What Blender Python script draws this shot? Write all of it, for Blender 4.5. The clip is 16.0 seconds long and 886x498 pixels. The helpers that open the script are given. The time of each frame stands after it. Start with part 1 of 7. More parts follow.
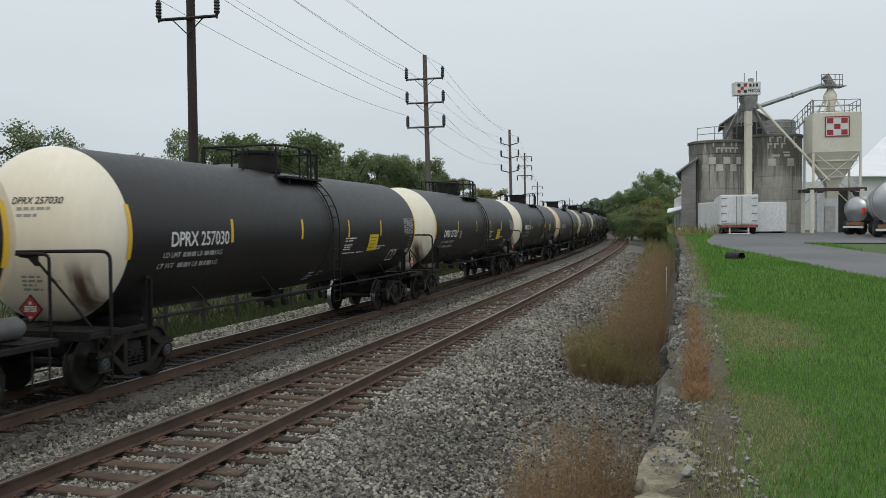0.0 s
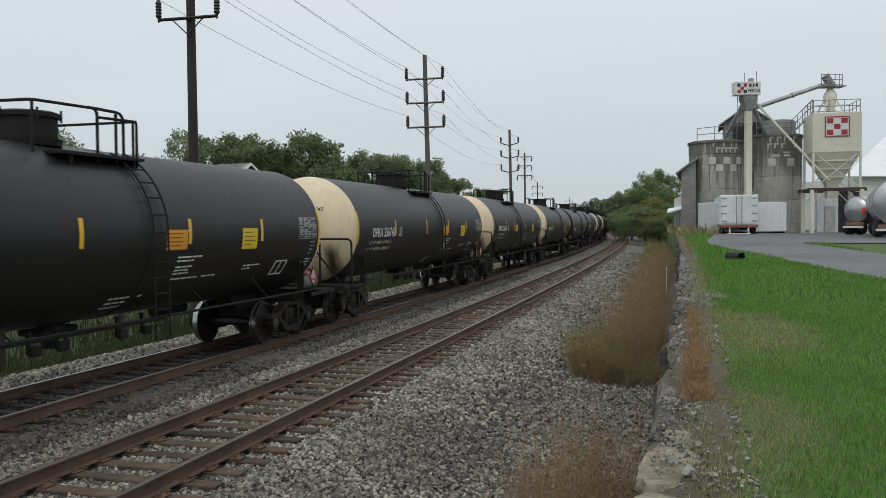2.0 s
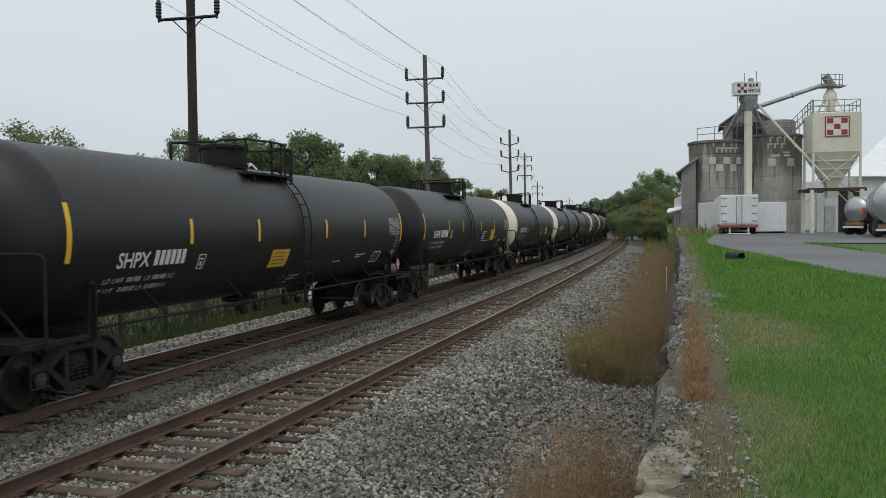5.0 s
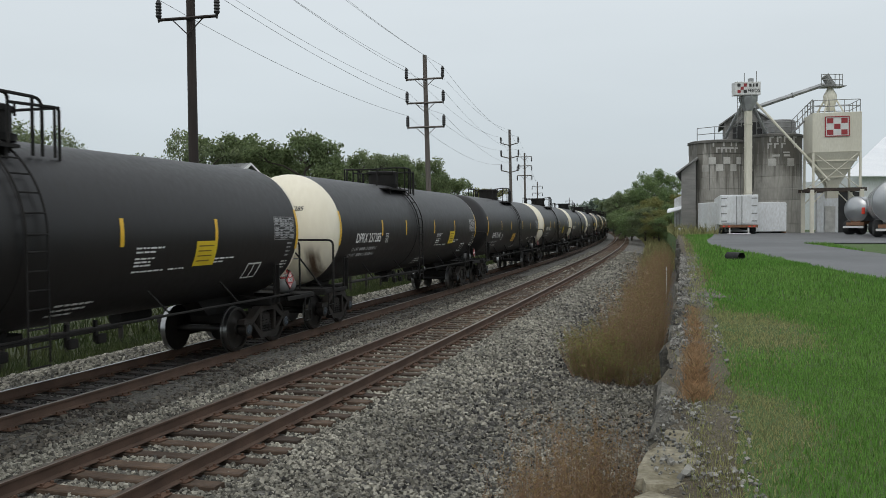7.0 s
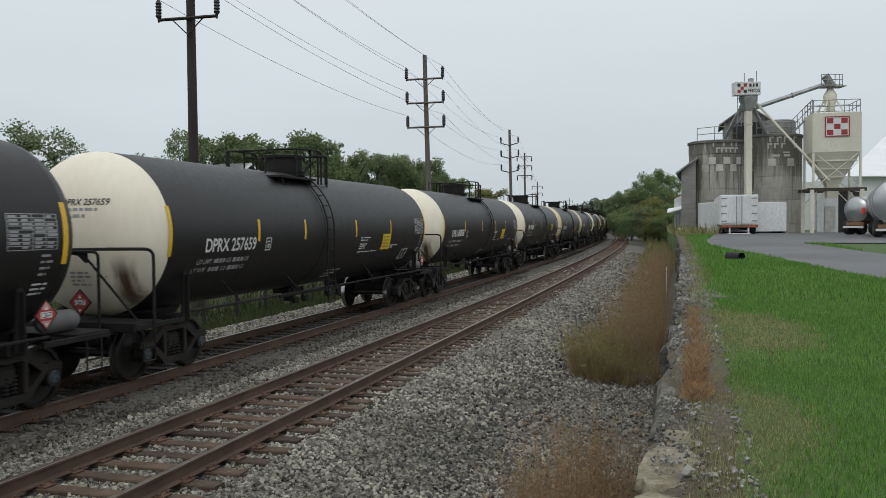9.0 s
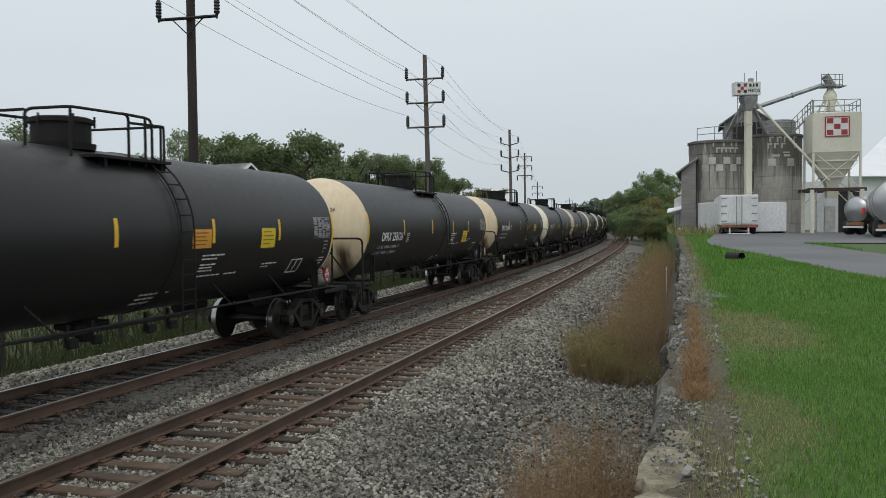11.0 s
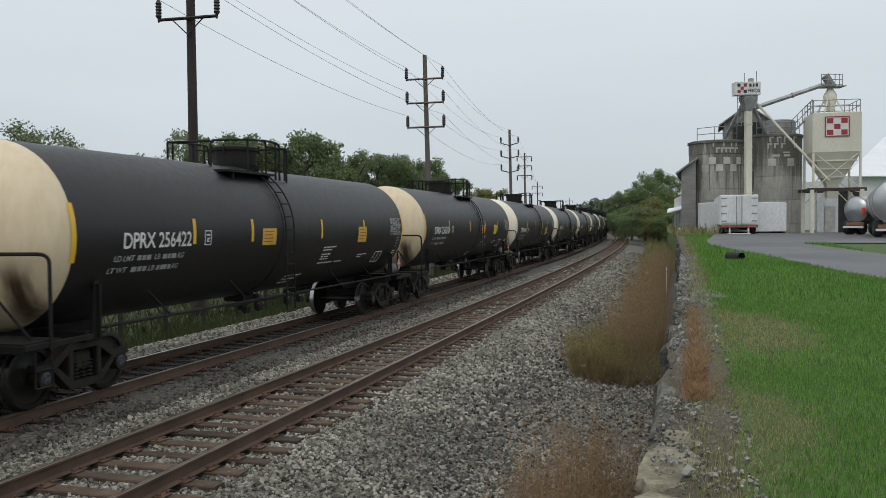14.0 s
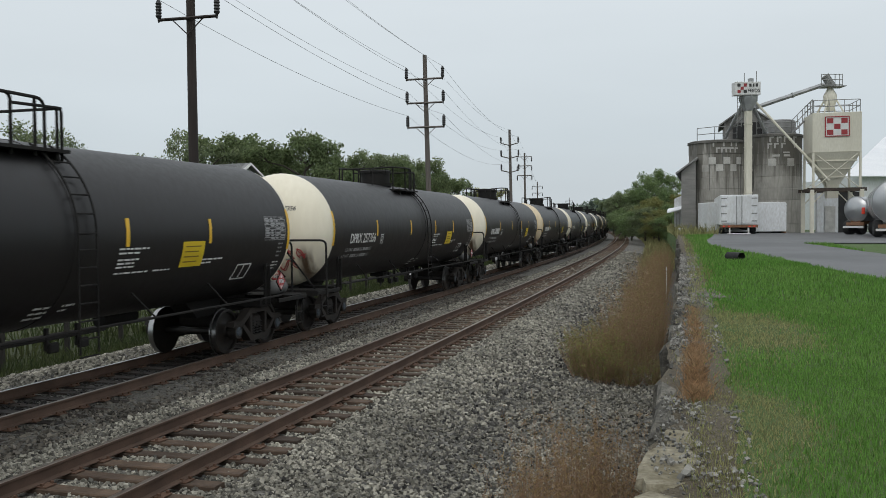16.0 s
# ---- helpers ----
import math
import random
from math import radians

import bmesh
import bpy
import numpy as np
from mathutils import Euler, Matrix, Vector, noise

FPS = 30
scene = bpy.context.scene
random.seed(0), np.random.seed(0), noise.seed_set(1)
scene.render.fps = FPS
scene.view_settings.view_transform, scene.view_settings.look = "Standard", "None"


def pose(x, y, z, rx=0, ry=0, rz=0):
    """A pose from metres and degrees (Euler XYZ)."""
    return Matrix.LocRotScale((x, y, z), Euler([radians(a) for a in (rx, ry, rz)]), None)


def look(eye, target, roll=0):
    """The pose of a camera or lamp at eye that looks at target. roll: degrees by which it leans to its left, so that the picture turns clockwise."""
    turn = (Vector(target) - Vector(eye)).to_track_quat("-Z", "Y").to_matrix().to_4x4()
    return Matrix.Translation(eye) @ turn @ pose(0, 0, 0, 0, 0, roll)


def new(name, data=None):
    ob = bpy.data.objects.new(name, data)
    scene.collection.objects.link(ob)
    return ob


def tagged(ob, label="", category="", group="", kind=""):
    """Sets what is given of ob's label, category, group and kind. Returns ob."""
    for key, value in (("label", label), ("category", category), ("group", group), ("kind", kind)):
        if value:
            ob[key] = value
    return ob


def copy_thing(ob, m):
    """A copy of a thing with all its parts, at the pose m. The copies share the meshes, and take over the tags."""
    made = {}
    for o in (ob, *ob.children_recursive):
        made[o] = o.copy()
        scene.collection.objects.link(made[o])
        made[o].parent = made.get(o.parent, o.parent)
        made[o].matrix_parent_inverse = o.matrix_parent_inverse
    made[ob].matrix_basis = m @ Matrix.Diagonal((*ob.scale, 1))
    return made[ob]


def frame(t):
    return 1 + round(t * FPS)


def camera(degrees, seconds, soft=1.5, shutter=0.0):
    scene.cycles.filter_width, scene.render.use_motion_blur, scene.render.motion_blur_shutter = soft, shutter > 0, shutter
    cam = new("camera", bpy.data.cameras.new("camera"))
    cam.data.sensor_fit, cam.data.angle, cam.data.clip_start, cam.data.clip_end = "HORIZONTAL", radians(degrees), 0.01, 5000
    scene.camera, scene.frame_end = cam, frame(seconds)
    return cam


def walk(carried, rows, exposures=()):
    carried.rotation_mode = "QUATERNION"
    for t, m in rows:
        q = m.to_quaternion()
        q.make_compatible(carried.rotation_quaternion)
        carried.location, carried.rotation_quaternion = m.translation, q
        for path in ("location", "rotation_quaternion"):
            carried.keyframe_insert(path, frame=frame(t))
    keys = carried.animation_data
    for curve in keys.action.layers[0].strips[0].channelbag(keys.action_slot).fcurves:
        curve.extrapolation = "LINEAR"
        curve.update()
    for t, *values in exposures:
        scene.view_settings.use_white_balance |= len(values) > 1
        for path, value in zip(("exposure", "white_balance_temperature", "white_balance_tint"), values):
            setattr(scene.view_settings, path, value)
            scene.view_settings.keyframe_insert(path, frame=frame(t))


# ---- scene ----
import itertools

# ---------------------------------------------------------------- camera
EYE = (0.0, 0.0, 2.741)
TILT, LEAN, FOV, SECONDS = 1.643, 0.5, 54.49, 16.0
cam = camera(FOV, SECONDS, soft=0.62, shutter=0.06)
VIEW = pose(*EYE, 90 - TILT, 0, 0) @ pose(0, 0, 0, 0, 0, -LEAN)
walk(cam, [(0.0, VIEW), (SECONDS, VIEW)])

# ---------------------------------------------------------------- light: overcast day
world = bpy.data.worlds.new("overcast_sky")
scene.world = world
world.use_nodes = True
nt = world.node_tree
nt.nodes.clear()
w_out = nt.nodes.new("ShaderNodeOutputWorld")
w_bg = nt.nodes.new("ShaderNodeBackground")
w_sky = nt.nodes.new("ShaderNodeTexSky")
w_sky.sky_type, w_sky.sun_disc = "NISHITA", False
w_sky.sun_elevation, w_sky.sun_rotation = radians(48), radians(150)
w_sky.air_density, w_sky.dust_density = 1.0, 4.0
w_dull = nt.nodes.new("ShaderNodeHueSaturation")
w_dull.inputs["Saturation"].default_value = 0.25
w_dull.inputs["Value"].default_value = 0.10
w_co = nt.nodes.new("ShaderNodeTexCoord")
w_sep = nt.nodes.new("ShaderNodeSeparateXYZ")
w_ramp = nt.nodes.new("ShaderNodeValToRGB")
w_ramp.color_ramp.elements[0].position, w_ramp.color_ramp.elements[0].color = 0.0, (0.545, 0.60, 0.635, 1)
w_ramp.color_ramp.elements[1].position, w_ramp.color_ramp.elements[1].color = 1.0, (0.86, 0.90, 0.94, 1)
for at_, col_ in ((0.10, (0.54, 0.605, 0.645, 1)), (0.26, (0.64, 0.70, 0.74, 1))):
    e_ = w_ramp.color_ramp.elements.new(at_)
    e_.color = col_
w_map = nt.nodes.new("ShaderNodeMapping")
w_map.inputs["Scale"].default_value = (1.2, 1.2, 5.0)
w_noise = nt.nodes.new("ShaderNodeTexNoise")
w_noise.inputs["Scale"].default_value = 1.6
w_noise.inputs["Detail"].default_value = 4
w_nr = nt.nodes.new("ShaderNodeMapRange")
w_nr.inputs["To Min"].default_value, w_nr.inputs["To Max"].default_value = 0.90, 1.10
w_mul = nt.nodes.new("ShaderNodeVectorMath")
w_mul.operation = "SCALE"
w_mix = nt.nodes.new("ShaderNodeMix")
w_mix.data_type = "RGBA"
w_mix.inputs["Factor"].default_value = 0.12
for a_, b_ in ((w_co.outputs["Generated"], w_sep.inputs[0]), (w_sep.outputs["Z"], w_ramp.inputs[0]),
               (w_co.outputs["Generated"], w_map.inputs[0]), (w_map.outputs[0], w_noise.inputs["Vector"]),
               (w_noise.outputs[0], w_nr.inputs["Value"]), (w_ramp.outputs[0], w_mul.inputs[0]),
               (w_nr.outputs[0], w_mul.inputs["Scale"]), (w_sky.outputs[0], w_dull.inputs["Color"]),
               (w_mul.outputs[0], w_mix.inputs["A"]), (w_dull.outputs[0], w_mix.inputs["B"]),
               (w_mix.outputs["Result"], w_bg.inputs[0]), (w_bg.outputs[0], w_out.inputs[0])):
    nt.links.new(a_, b_)
w_bg.inputs[1].default_value = 1.16
sun_data = bpy.data.lights.new("sun", "SUN")
sun_data.energy, sun_data.angle, sun_data.color = 0.6, radians(35), (1.0, 0.97, 0.93)
sun = new("sun", sun_data)
sun.matrix_world = look((0, 0, 60), (26, 45, 0))

# ---------------------------------------------------------------- the line of the railway
CX, CY, R_NEAR, GAP = -1871.866, 549.605, 1944.448, 3.972   # centre of the curve, near track, track spacing
R_FAR = R_NEAR - GAP
TH0 = -math.atan2(CY, -CX)
CAR = 18.1                                                   # over the couplers


def P(s, o, z=0.0):
    """A place s metres along the line, o metres outward of the near track's centre."""
    th = TH0 + s / R_FAR
    return Vector((CX + (R_NEAR + o) * math.cos(th), CY + (R_NEAR + o) * math.sin(th), z))


def along(s, o, z=0.0, turn=0.0):
    """A pose on the line, its x axis along it and y towards the inside of the curve."""
    p = P(s, o, z)
    return pose(p.x, p.y, p.z, 0, 0, math.degrees(TH0 + s / R_FAR) + 90 + turn)


# ---------------------------------------------------------------- mesh tools
def finish(bm, smooth=35):
    bmesh.ops.recalc_face_normals(bm, faces=bm.faces)
    lim = radians(smooth)
    for e in bm.edges:
        e.smooth = len(e.link_faces) == 2 and e.calc_face_angle(0) < lim
    for f in bm.faces:
        f.smooth = True


def part(name, bm, material, parent=None, label="", m=None, smooth=35, raw=False):
    """Link a bmesh (or a mesh) as one object."""
    if isinstance(bm, bmesh.types.BMesh):
        if not raw:
            finish(bm, smooth)
        me = bpy.data.meshes.new(name)
        bm.to_mesh(me)
        bm.free()
    else:
        me = bm
    if material and not me.materials:
        me.materials.append(material)
    ob = new(name, me)
    if parent is not None:
        ob.parent = parent
    if m is not None:
        ob.matrix_basis = m
    if label:
        tagged(ob, label)
    return ob


def thing(name, label, category, m=None, group="", kind=""):
    ob = new(name)
    ob.empty_display_size = 0.2
    if m is not None:
        ob.matrix_basis = m
    return tagged(ob, label, category, group, kind)


def box(bm, c, size, bevel=0.0, m=None):
    g = bmesh.ops.create_cube(bm, size=1.0, matrix=(m or Matrix()) @ Matrix.Translation(c) @ Matrix.Diagonal((*size, 1)))
    if bevel:
        es = list({e for v in g["verts"] for e in v.link_edges})
        bmesh.ops.bevel(bm, geom=es, offset=bevel, segments=1, affect="EDGES", clamp_overlap=True)
    return g["verts"]


def rod(bm, p0, p1, r0, r1=None, seg=8, caps=True):
    p0, p1 = Vector(p0), Vector(p1)
    r1 = r0 if r1 is None else r1
    d = p1 - p0
    q = d.to_track_quat("Z", "Y").to_matrix()
    rings = []
    for p, r in ((p0, r0), (p1, r1)):
        rings.append([bm.verts.new(p + q @ Vector((r * math.cos(2 * math.pi * i / seg), r * math.sin(2 * math.pi * i / seg), 0))) for i in range(seg)])
    for i in range(seg):
        bm.faces.new((rings[0][i], rings[0][(i + 1) % seg], rings[1][(i + 1) % seg], rings[1][i]))
    if caps:
        bm.faces.new(rings[0][::-1])
        bm.faces.new(rings[1])


def tube(bm, pts, r, seg=8, closed=False):
    """A bent pipe through the points."""
    pts = [Vector(p) for p in pts]
    n = len(pts)
    rings = []
    up = Vector((0.013, 0.021, 1)).normalized()
    for i, p in enumerate(pts):
        a = pts[i - 1] if i or closed else None
        b = pts[(i + 1) % n] if i < n - 1 or closed else None
        d = ((p - a).normalized() if a is not None else Vector()) + ((b - p).normalized() if b is not None else Vector())
        d.normalize()
        ref = up if abs(d.dot(up)) < 0.95 else Vector((1, 0.02, 0.01)).normalized()
        if rings:
            ref = last - d * last.dot(d)
            ref.normalize()
        else:
            ref = (ref - d * ref.dot(d)).normalized()
        last = ref
        side = d.cross(ref)
        rings.append([bm.verts.new(p + r * (ref * math.cos(2 * math.pi * k / seg) + side * math.sin(2 * math.pi * k / seg))) for k in range(seg)])
    for i in range(n if closed else n - 1):
        A, B = rings[i], rings[(i + 1) % n]
        for k in range(seg):
            bm.faces.new((A[k], A[(k + 1) % seg], B[(k + 1) % seg], B[k]))
    if not closed:
        bm.faces.new(rings[0][::-1])
        bm.faces.new(rings[-1])


def arc_corner(a, b, c, r, n=4):
    """Points that round the corner b between a and c."""
    a, b, c = Vector(a), Vector(b), Vector(c)
    u, v = (a - b).normalized(), (c - b).normalized()
    p, q = b + u * r, b + v * r
    return [p.lerp(b, t / n).lerp(b.lerp(q, t / n), t / n) for t in range(n + 1)]


def bent(pts, r=0.12):
    out = [Vector(pts[0])]
    for a, b, c in zip(pts, pts[1:], pts[2:]):
        out += arc_corner(a, b, c, r)
    return out + [Vector(pts[-1])]


def lathe(bm, prof, axis="X", seg=32, m=None, cap=True):
    """Turn (along, radius) pairs round an axis."""
    m = m or Matrix()
    rings = []
    for x, r in prof:
        ring = []
        for i in range(seg):
            a = 2 * math.pi * i / seg
            c, s_ = r * math.cos(a), r * math.sin(a)
            v = {"X": (x, c, s_), "Y": (c, x, s_), "Z": (c, s_, x)}[axis]
            ring.append(bm.verts.new(m @ Vector(v)))
        rings.append(ring)
    for A, B in zip(rings, rings[1:]):
        for i in range(seg):
            bm.faces.new((A[i], A[(i + 1) % seg], B[(i + 1) % seg], B[i]))
    if cap:
        for ring in (rings[0], rings[-1]):
            bm.faces.new(ring)


def prism(bm, poly, y0, y1, m=None):
    """A flat outline in x, z given thickness from y0 to y1."""
    m = m or Matrix()
    A = [bm.verts.new(m @ Vector((x, y0, z))) for x, z in poly]
    B = [bm.verts.new(m @ Vector((x, y1, z))) for x, z in poly]
    bm.faces.new(A)
    bm.faces.new(B[::-1])
    for i in range(len(poly)):
        j = (i + 1) % len(poly)
        bm.faces.new((A[i], A[j], B[j], B[i]))


def sheet(name, s_list, rows, material, parent=None, jitter=0.0, z_noise=0.0, seed=0, solid=False):
    """A strip along the line: rows are (offset, height) across it."""
    rnd = random.Random(seed)
    bm = bmesh.new()
    grid = []
    for s in s_list:
        line = []
        for o, z in rows:
            p = P(s, o + rnd.uniform(-jitter, jitter), z)
            p.z += z_noise * noise.noise(Vector((p.x * 0.9, p.y * 0.9, seed))) if z_noise else 0
            line.append(bm.verts.new(p))
        grid.append(line)
    for A, B in zip(grid, grid[1:]):
        for i in range(len(rows) - 1):
            bm.faces.new((A[i], A[i + 1], B[i + 1], B[i]))
    return part(name, bm, material, parent)


def steps(a, b, near, far):
    """Distances from a to b whose step grows from near to far."""
    out, s = [], a
    while s < b:
        out.append(s)
        k = min(1.0, max(0.0, (abs(s) - 20) / 160))
        s += near + (far - near) * k
    return out + [b]


def ground_z(s, o):
    """Height of the raised land beside the wall."""
    return 1.28 + 0.60 * min(1.0, max(0.0, (s - 12) / 50)) - 0.02 * max(0, min(8, o - 12))


# ---------------------------------------------------------------- materials
def mat(name, c1, c2, rough=0.8, metal=0.0, big=1.0, fine=25.0, bump=0.15, dist=0.02, c3=None, spread=(0.35, 0.65),
        rough2=None, per_object=0.0, stretch=(1, 1, 1), island=0.0, coat=0.0):
    m = bpy.data.materials.new(name)
    m.use_nodes = True
    t = m.node_tree
    n, l = t.nodes, t.links
    b = n["Principled BSDF"]
    co = n.new("ShaderNodeTexCoord")
    mp = n.new("ShaderNodeMapping")
    mp.inputs["Scale"].default_value = stretch
    l.new(co.outputs["Object"], mp.inputs[0])
    na, nb = n.new("ShaderNodeTexNoise"), n.new("ShaderNodeTexNoise")
    for q, sc, de in ((na, big, 5), (nb, fine, 6)):
        q.inputs["Scale"].default_value, q.inputs["Detail"].default_value = sc, de
        l.new(mp.outputs[0], q.inputs["Vector"])
    ra = n.new("ShaderNodeMapRange")
    ra.inputs["From Min"].default_value, ra.inputs["From Max"].default_value = spread
    l.new(na.outputs[0], ra.inputs["Value"])
    rb = n.new("ShaderNodeMapRange")
    rb.inputs["From Min"].default_value, rb.inputs["From Max"].default_value = 0.3, 0.7
    l.new(nb.outputs[0], rb.inputs["Value"])
    mx = n.new("ShaderNodeMix")
    mx.data_type = "RGBA"
    mx.inputs["A"].default_value, mx.inputs["B"].default_value = (*c1, 1), (*c2, 1)
    l.new(ra.outputs[0], mx.inputs["Factor"])
    my = n.new("ShaderNodeMix")
    my.data_type = "RGBA"
    c3 = c3 or tuple((p + q) / 2 * 0.8 for p, q in zip(c1, c2))
    my.inputs["B"].default_value = (*c3, 1)
    l.new(mx.outputs["Result"], my.inputs["A"])
    sc = n.new("ShaderNodeMath")
    sc.operation = "MULTIPLY"
    sc.inputs[1].default_value = 0.55
    l.new(rb.outputs[0], sc.inputs[0])
    l.new(sc.outputs[0], my.inputs["Factor"])
    col = my.outputs["Result"]
    if per_object or island:
        if per_object:
            src = n.new("ShaderNodeObjectInfo").outputs["Random"]
        else:
            src = n.new("ShaderNodeNewGeometry").outputs["Random Per Island"]
        amp = per_object or island
        rr = n.new("ShaderNodeMapRange")
        rr.inputs["To Min"].default_value, rr.inputs["To Max"].default_value = 1 - amp, 1 + amp
        l.new(src, rr.inputs["Value"])
        vm = n.new("ShaderNodeVectorMath")
        vm.operation = "SCALE"
        l.new(col, vm.inputs[0])
        l.new(rr.outputs[0], vm.inputs["Scale"])
        col = vm.outputs[0]
    l.new(col, b.inputs["Base Color"])
    b.inputs["Metallic"].default_value = metal
    if coat:
        b.inputs["Coat Weight"].default_value = coat
        b.inputs["Coat Roughness"].default_value = 0.25
    r2 = n.new("ShaderNodeMapRange")
    r2.inputs["To Min"].default_value = rough
    r2.inputs["To Max"].default_value = rough if rough2 is None else rough2
    l.new(nb.outputs[0], r2.inputs["Value"])
    l.new(r2.outputs[0], b.inputs["Roughness"])
    if bump:
        bp = n.new("ShaderNodeBump")
        bp.inputs["Strength"].default_value, bp.inputs["Distance"].default_value = bump, dist
        l.new(nb.outputs[0], bp.inputs["Height"])
        l.new(bp.outputs[0], b.inputs["Normal"])
    return m


def gravel_mat(name, c1, c2, c3, scale, bump=0.9, dist=0.04, spread=(0.3, 0.7)):
    """Loose stones seen from afar: cells of differing grey with dark gaps."""
    m = bpy.data.materials.new(name)
    m.use_nodes = True
    t = m.node_tree
    n, l = t.nodes, t.links
    b = n["Principled BSDF"]
    b.inputs["Roughness"].default_value = 0.9
    co = n.new("ShaderNodeTexCoord")
    vo = n.new("ShaderNodeTexVoronoi")
    vo.inputs["Scale"].default_value = scale
    l.new(co.outputs["Object"], vo.inputs["Vector"])
    na = n.new("ShaderNodeTexNoise")
    na.inputs["Scale"].default_value, na.inputs["Detail"].default_value = 0.45, 6
    l.new(co.outputs["Object"], na.inputs["Vector"])
    sep = n.new("ShaderNodeSeparateColor")
    l.new(vo.outputs["Color"], sep.inputs[0])
    rp = n.new("ShaderNodeValToRGB")
    rp.color_ramp.elements[0].color, rp.color_ramp.elements[1].color = (*c1, 1), (*c2, 1)
    l.new(sep.outputs[0], rp.inputs[0])
    mr = n.new("ShaderNodeMapRange")
    mr.inputs["From Min"].default_value, mr.inputs["From Max"].default_value = spread
    l.new(na.outputs[0], mr.inputs["Value"])
    mx = n.new("ShaderNodeMix")
    mx.data_type = "RGBA"
    mx.inputs["B"].default_value = (*c3, 1)
    l.new(mr.outputs[0], mx.inputs["Factor"])
    l.new(rp.outputs[0], mx.inputs["A"])
    l.new(mx.outputs["Result"], b.inputs["Base Color"])
    bp = n.new("ShaderNodeBump")
    bp.invert = True
    bp.inputs["Strength"].default_value, bp.inputs["Distance"].default_value = bump, dist
    l.new(vo.outputs["Distance"], bp.inputs["Height"])
    l.new(bp.outputs[0], b.inputs["Normal"])
    return m


def plain(name, c, rough=0.6, metal=0.0, bump=0.0):
    return mat(name, tuple(x * 0.92 for x in c), tuple(min(1, x * 1.06) for x in c), rough, metal, 3.0, 60.0, bump, 0.004, c3=tuple(x * 0.85 for x in c))


TANK_BLACK = mat("tank_black_paint", (0.0085, 0.0085, 0.0098), (0.0125, 0.0115, 0.0118), 0.34, 0, 0.5, 9, 0.03, 0.01, rough2=0.54, c3=(0.0175, 0.0148, 0.0138), stretch=(1, 1, 0.3))
TANK_BLACK.node_tree.nodes["Principled BSDF"].inputs["Specular IOR Level"].default_value = 0.38
TANK_WARM = mat("tank_beige_paint", (0.66, 0.54, 0.36), (0.71, 0.60, 0.42), 0.45, 0, 0.7, 8, 0.03, 0.01, c3=(0.58, 0.45, 0.28), stretch=(1, 1, 0.35))
TANK_CREAM = mat("tank_cream_paint", (0.77, 0.71, 0.565), (0.82, 0.765, 0.625), 0.45, 0, 0.7, 8, 0.03, 0.01, c3=(0.73, 0.67, 0.53), stretch=(1, 1, 0.35))


def add_drip(m, y, z0, z1, half, colour):
    """A rusty run of drips down the tank end, ragged at its edges."""
    t = m.node_tree
    n, l = t.nodes, t.links
    b = n["Principled BSDF"]
    src = b.inputs["Base Color"].links[0].from_socket
    co = n.new("ShaderNodeTexCoord")
    sep = n.new("ShaderNodeSeparateXYZ")
    l.new(co.outputs["Object"], sep.inputs[0])
    mp = n.new("ShaderNodeMapping")
    mp.inputs["Scale"].default_value = (4, 9, 1.5)
    l.new(co.outputs["Object"], mp.inputs[0])
    nz = n.new("ShaderNodeTexNoise")
    nz.inputs["Scale"].default_value, nz.inputs["Detail"].default_value = 1.0, 6
    l.new(mp.outputs[0], nz.inputs["Vector"])

    def calc(op, a, b_):
        q_ = n.new("ShaderNodeMath")
        q_.operation = op
        for i_, v_ in enumerate((a, b_)):
            if isinstance(v_, (int, float)):
                q_.inputs[i_].default_value = v_
            else:
                l.new(v_, q_.inputs[i_])
        return q_.outputs[0]

    def ramp(v_, a, c):
        q_ = n.new("ShaderNodeMapRange")
        q_.interpolation_type = "SMOOTHSTEP"
        q_.inputs["From Min"].default_value, q_.inputs["From Max"].default_value = a, c
        l.new(v_, q_.inputs["Value"])
        return q_.outputs[0]

    off = calc("ABSOLUTE", calc("ADD", sep.outputs["Y"], -y), 0)
    off = calc("ADD", off, calc("MULTIPLY", calc("ADD", nz.outputs[0], -0.5), 0.35))
    side = ramp(off, half, half * 0.1)
    down = calc("MULTIPLY", ramp(sep.outputs["Z"], z1, z1 - 0.5), ramp(sep.outputs["X"], -7.4, -7.9))
    full = calc("MULTIPLY", calc("MULTIPLY", side, down), calc("ADD", calc("MULTIPLY", nz.outputs[0], 0.8), 0.6))
    grime = calc("MULTIPLY", ramp(sep.outputs["Z"], 1.75, 1.15), calc("MULTIPLY", nz.outputs[0], 0.45))
    for mask, c in ((full, colour), (grime, (0.20, 0.17, 0.13))):
        mx = n.new("ShaderNodeMix")
        mx.data_type = "RGBA"
        mx.inputs["B"].default_value = (*c, 1)
        l.new(mask, mx.inputs["Factor"])
        l.new(src, mx.inputs["A"])
        src = mx.outputs["Result"]
    l.new(src, b.inputs["Base Color"])


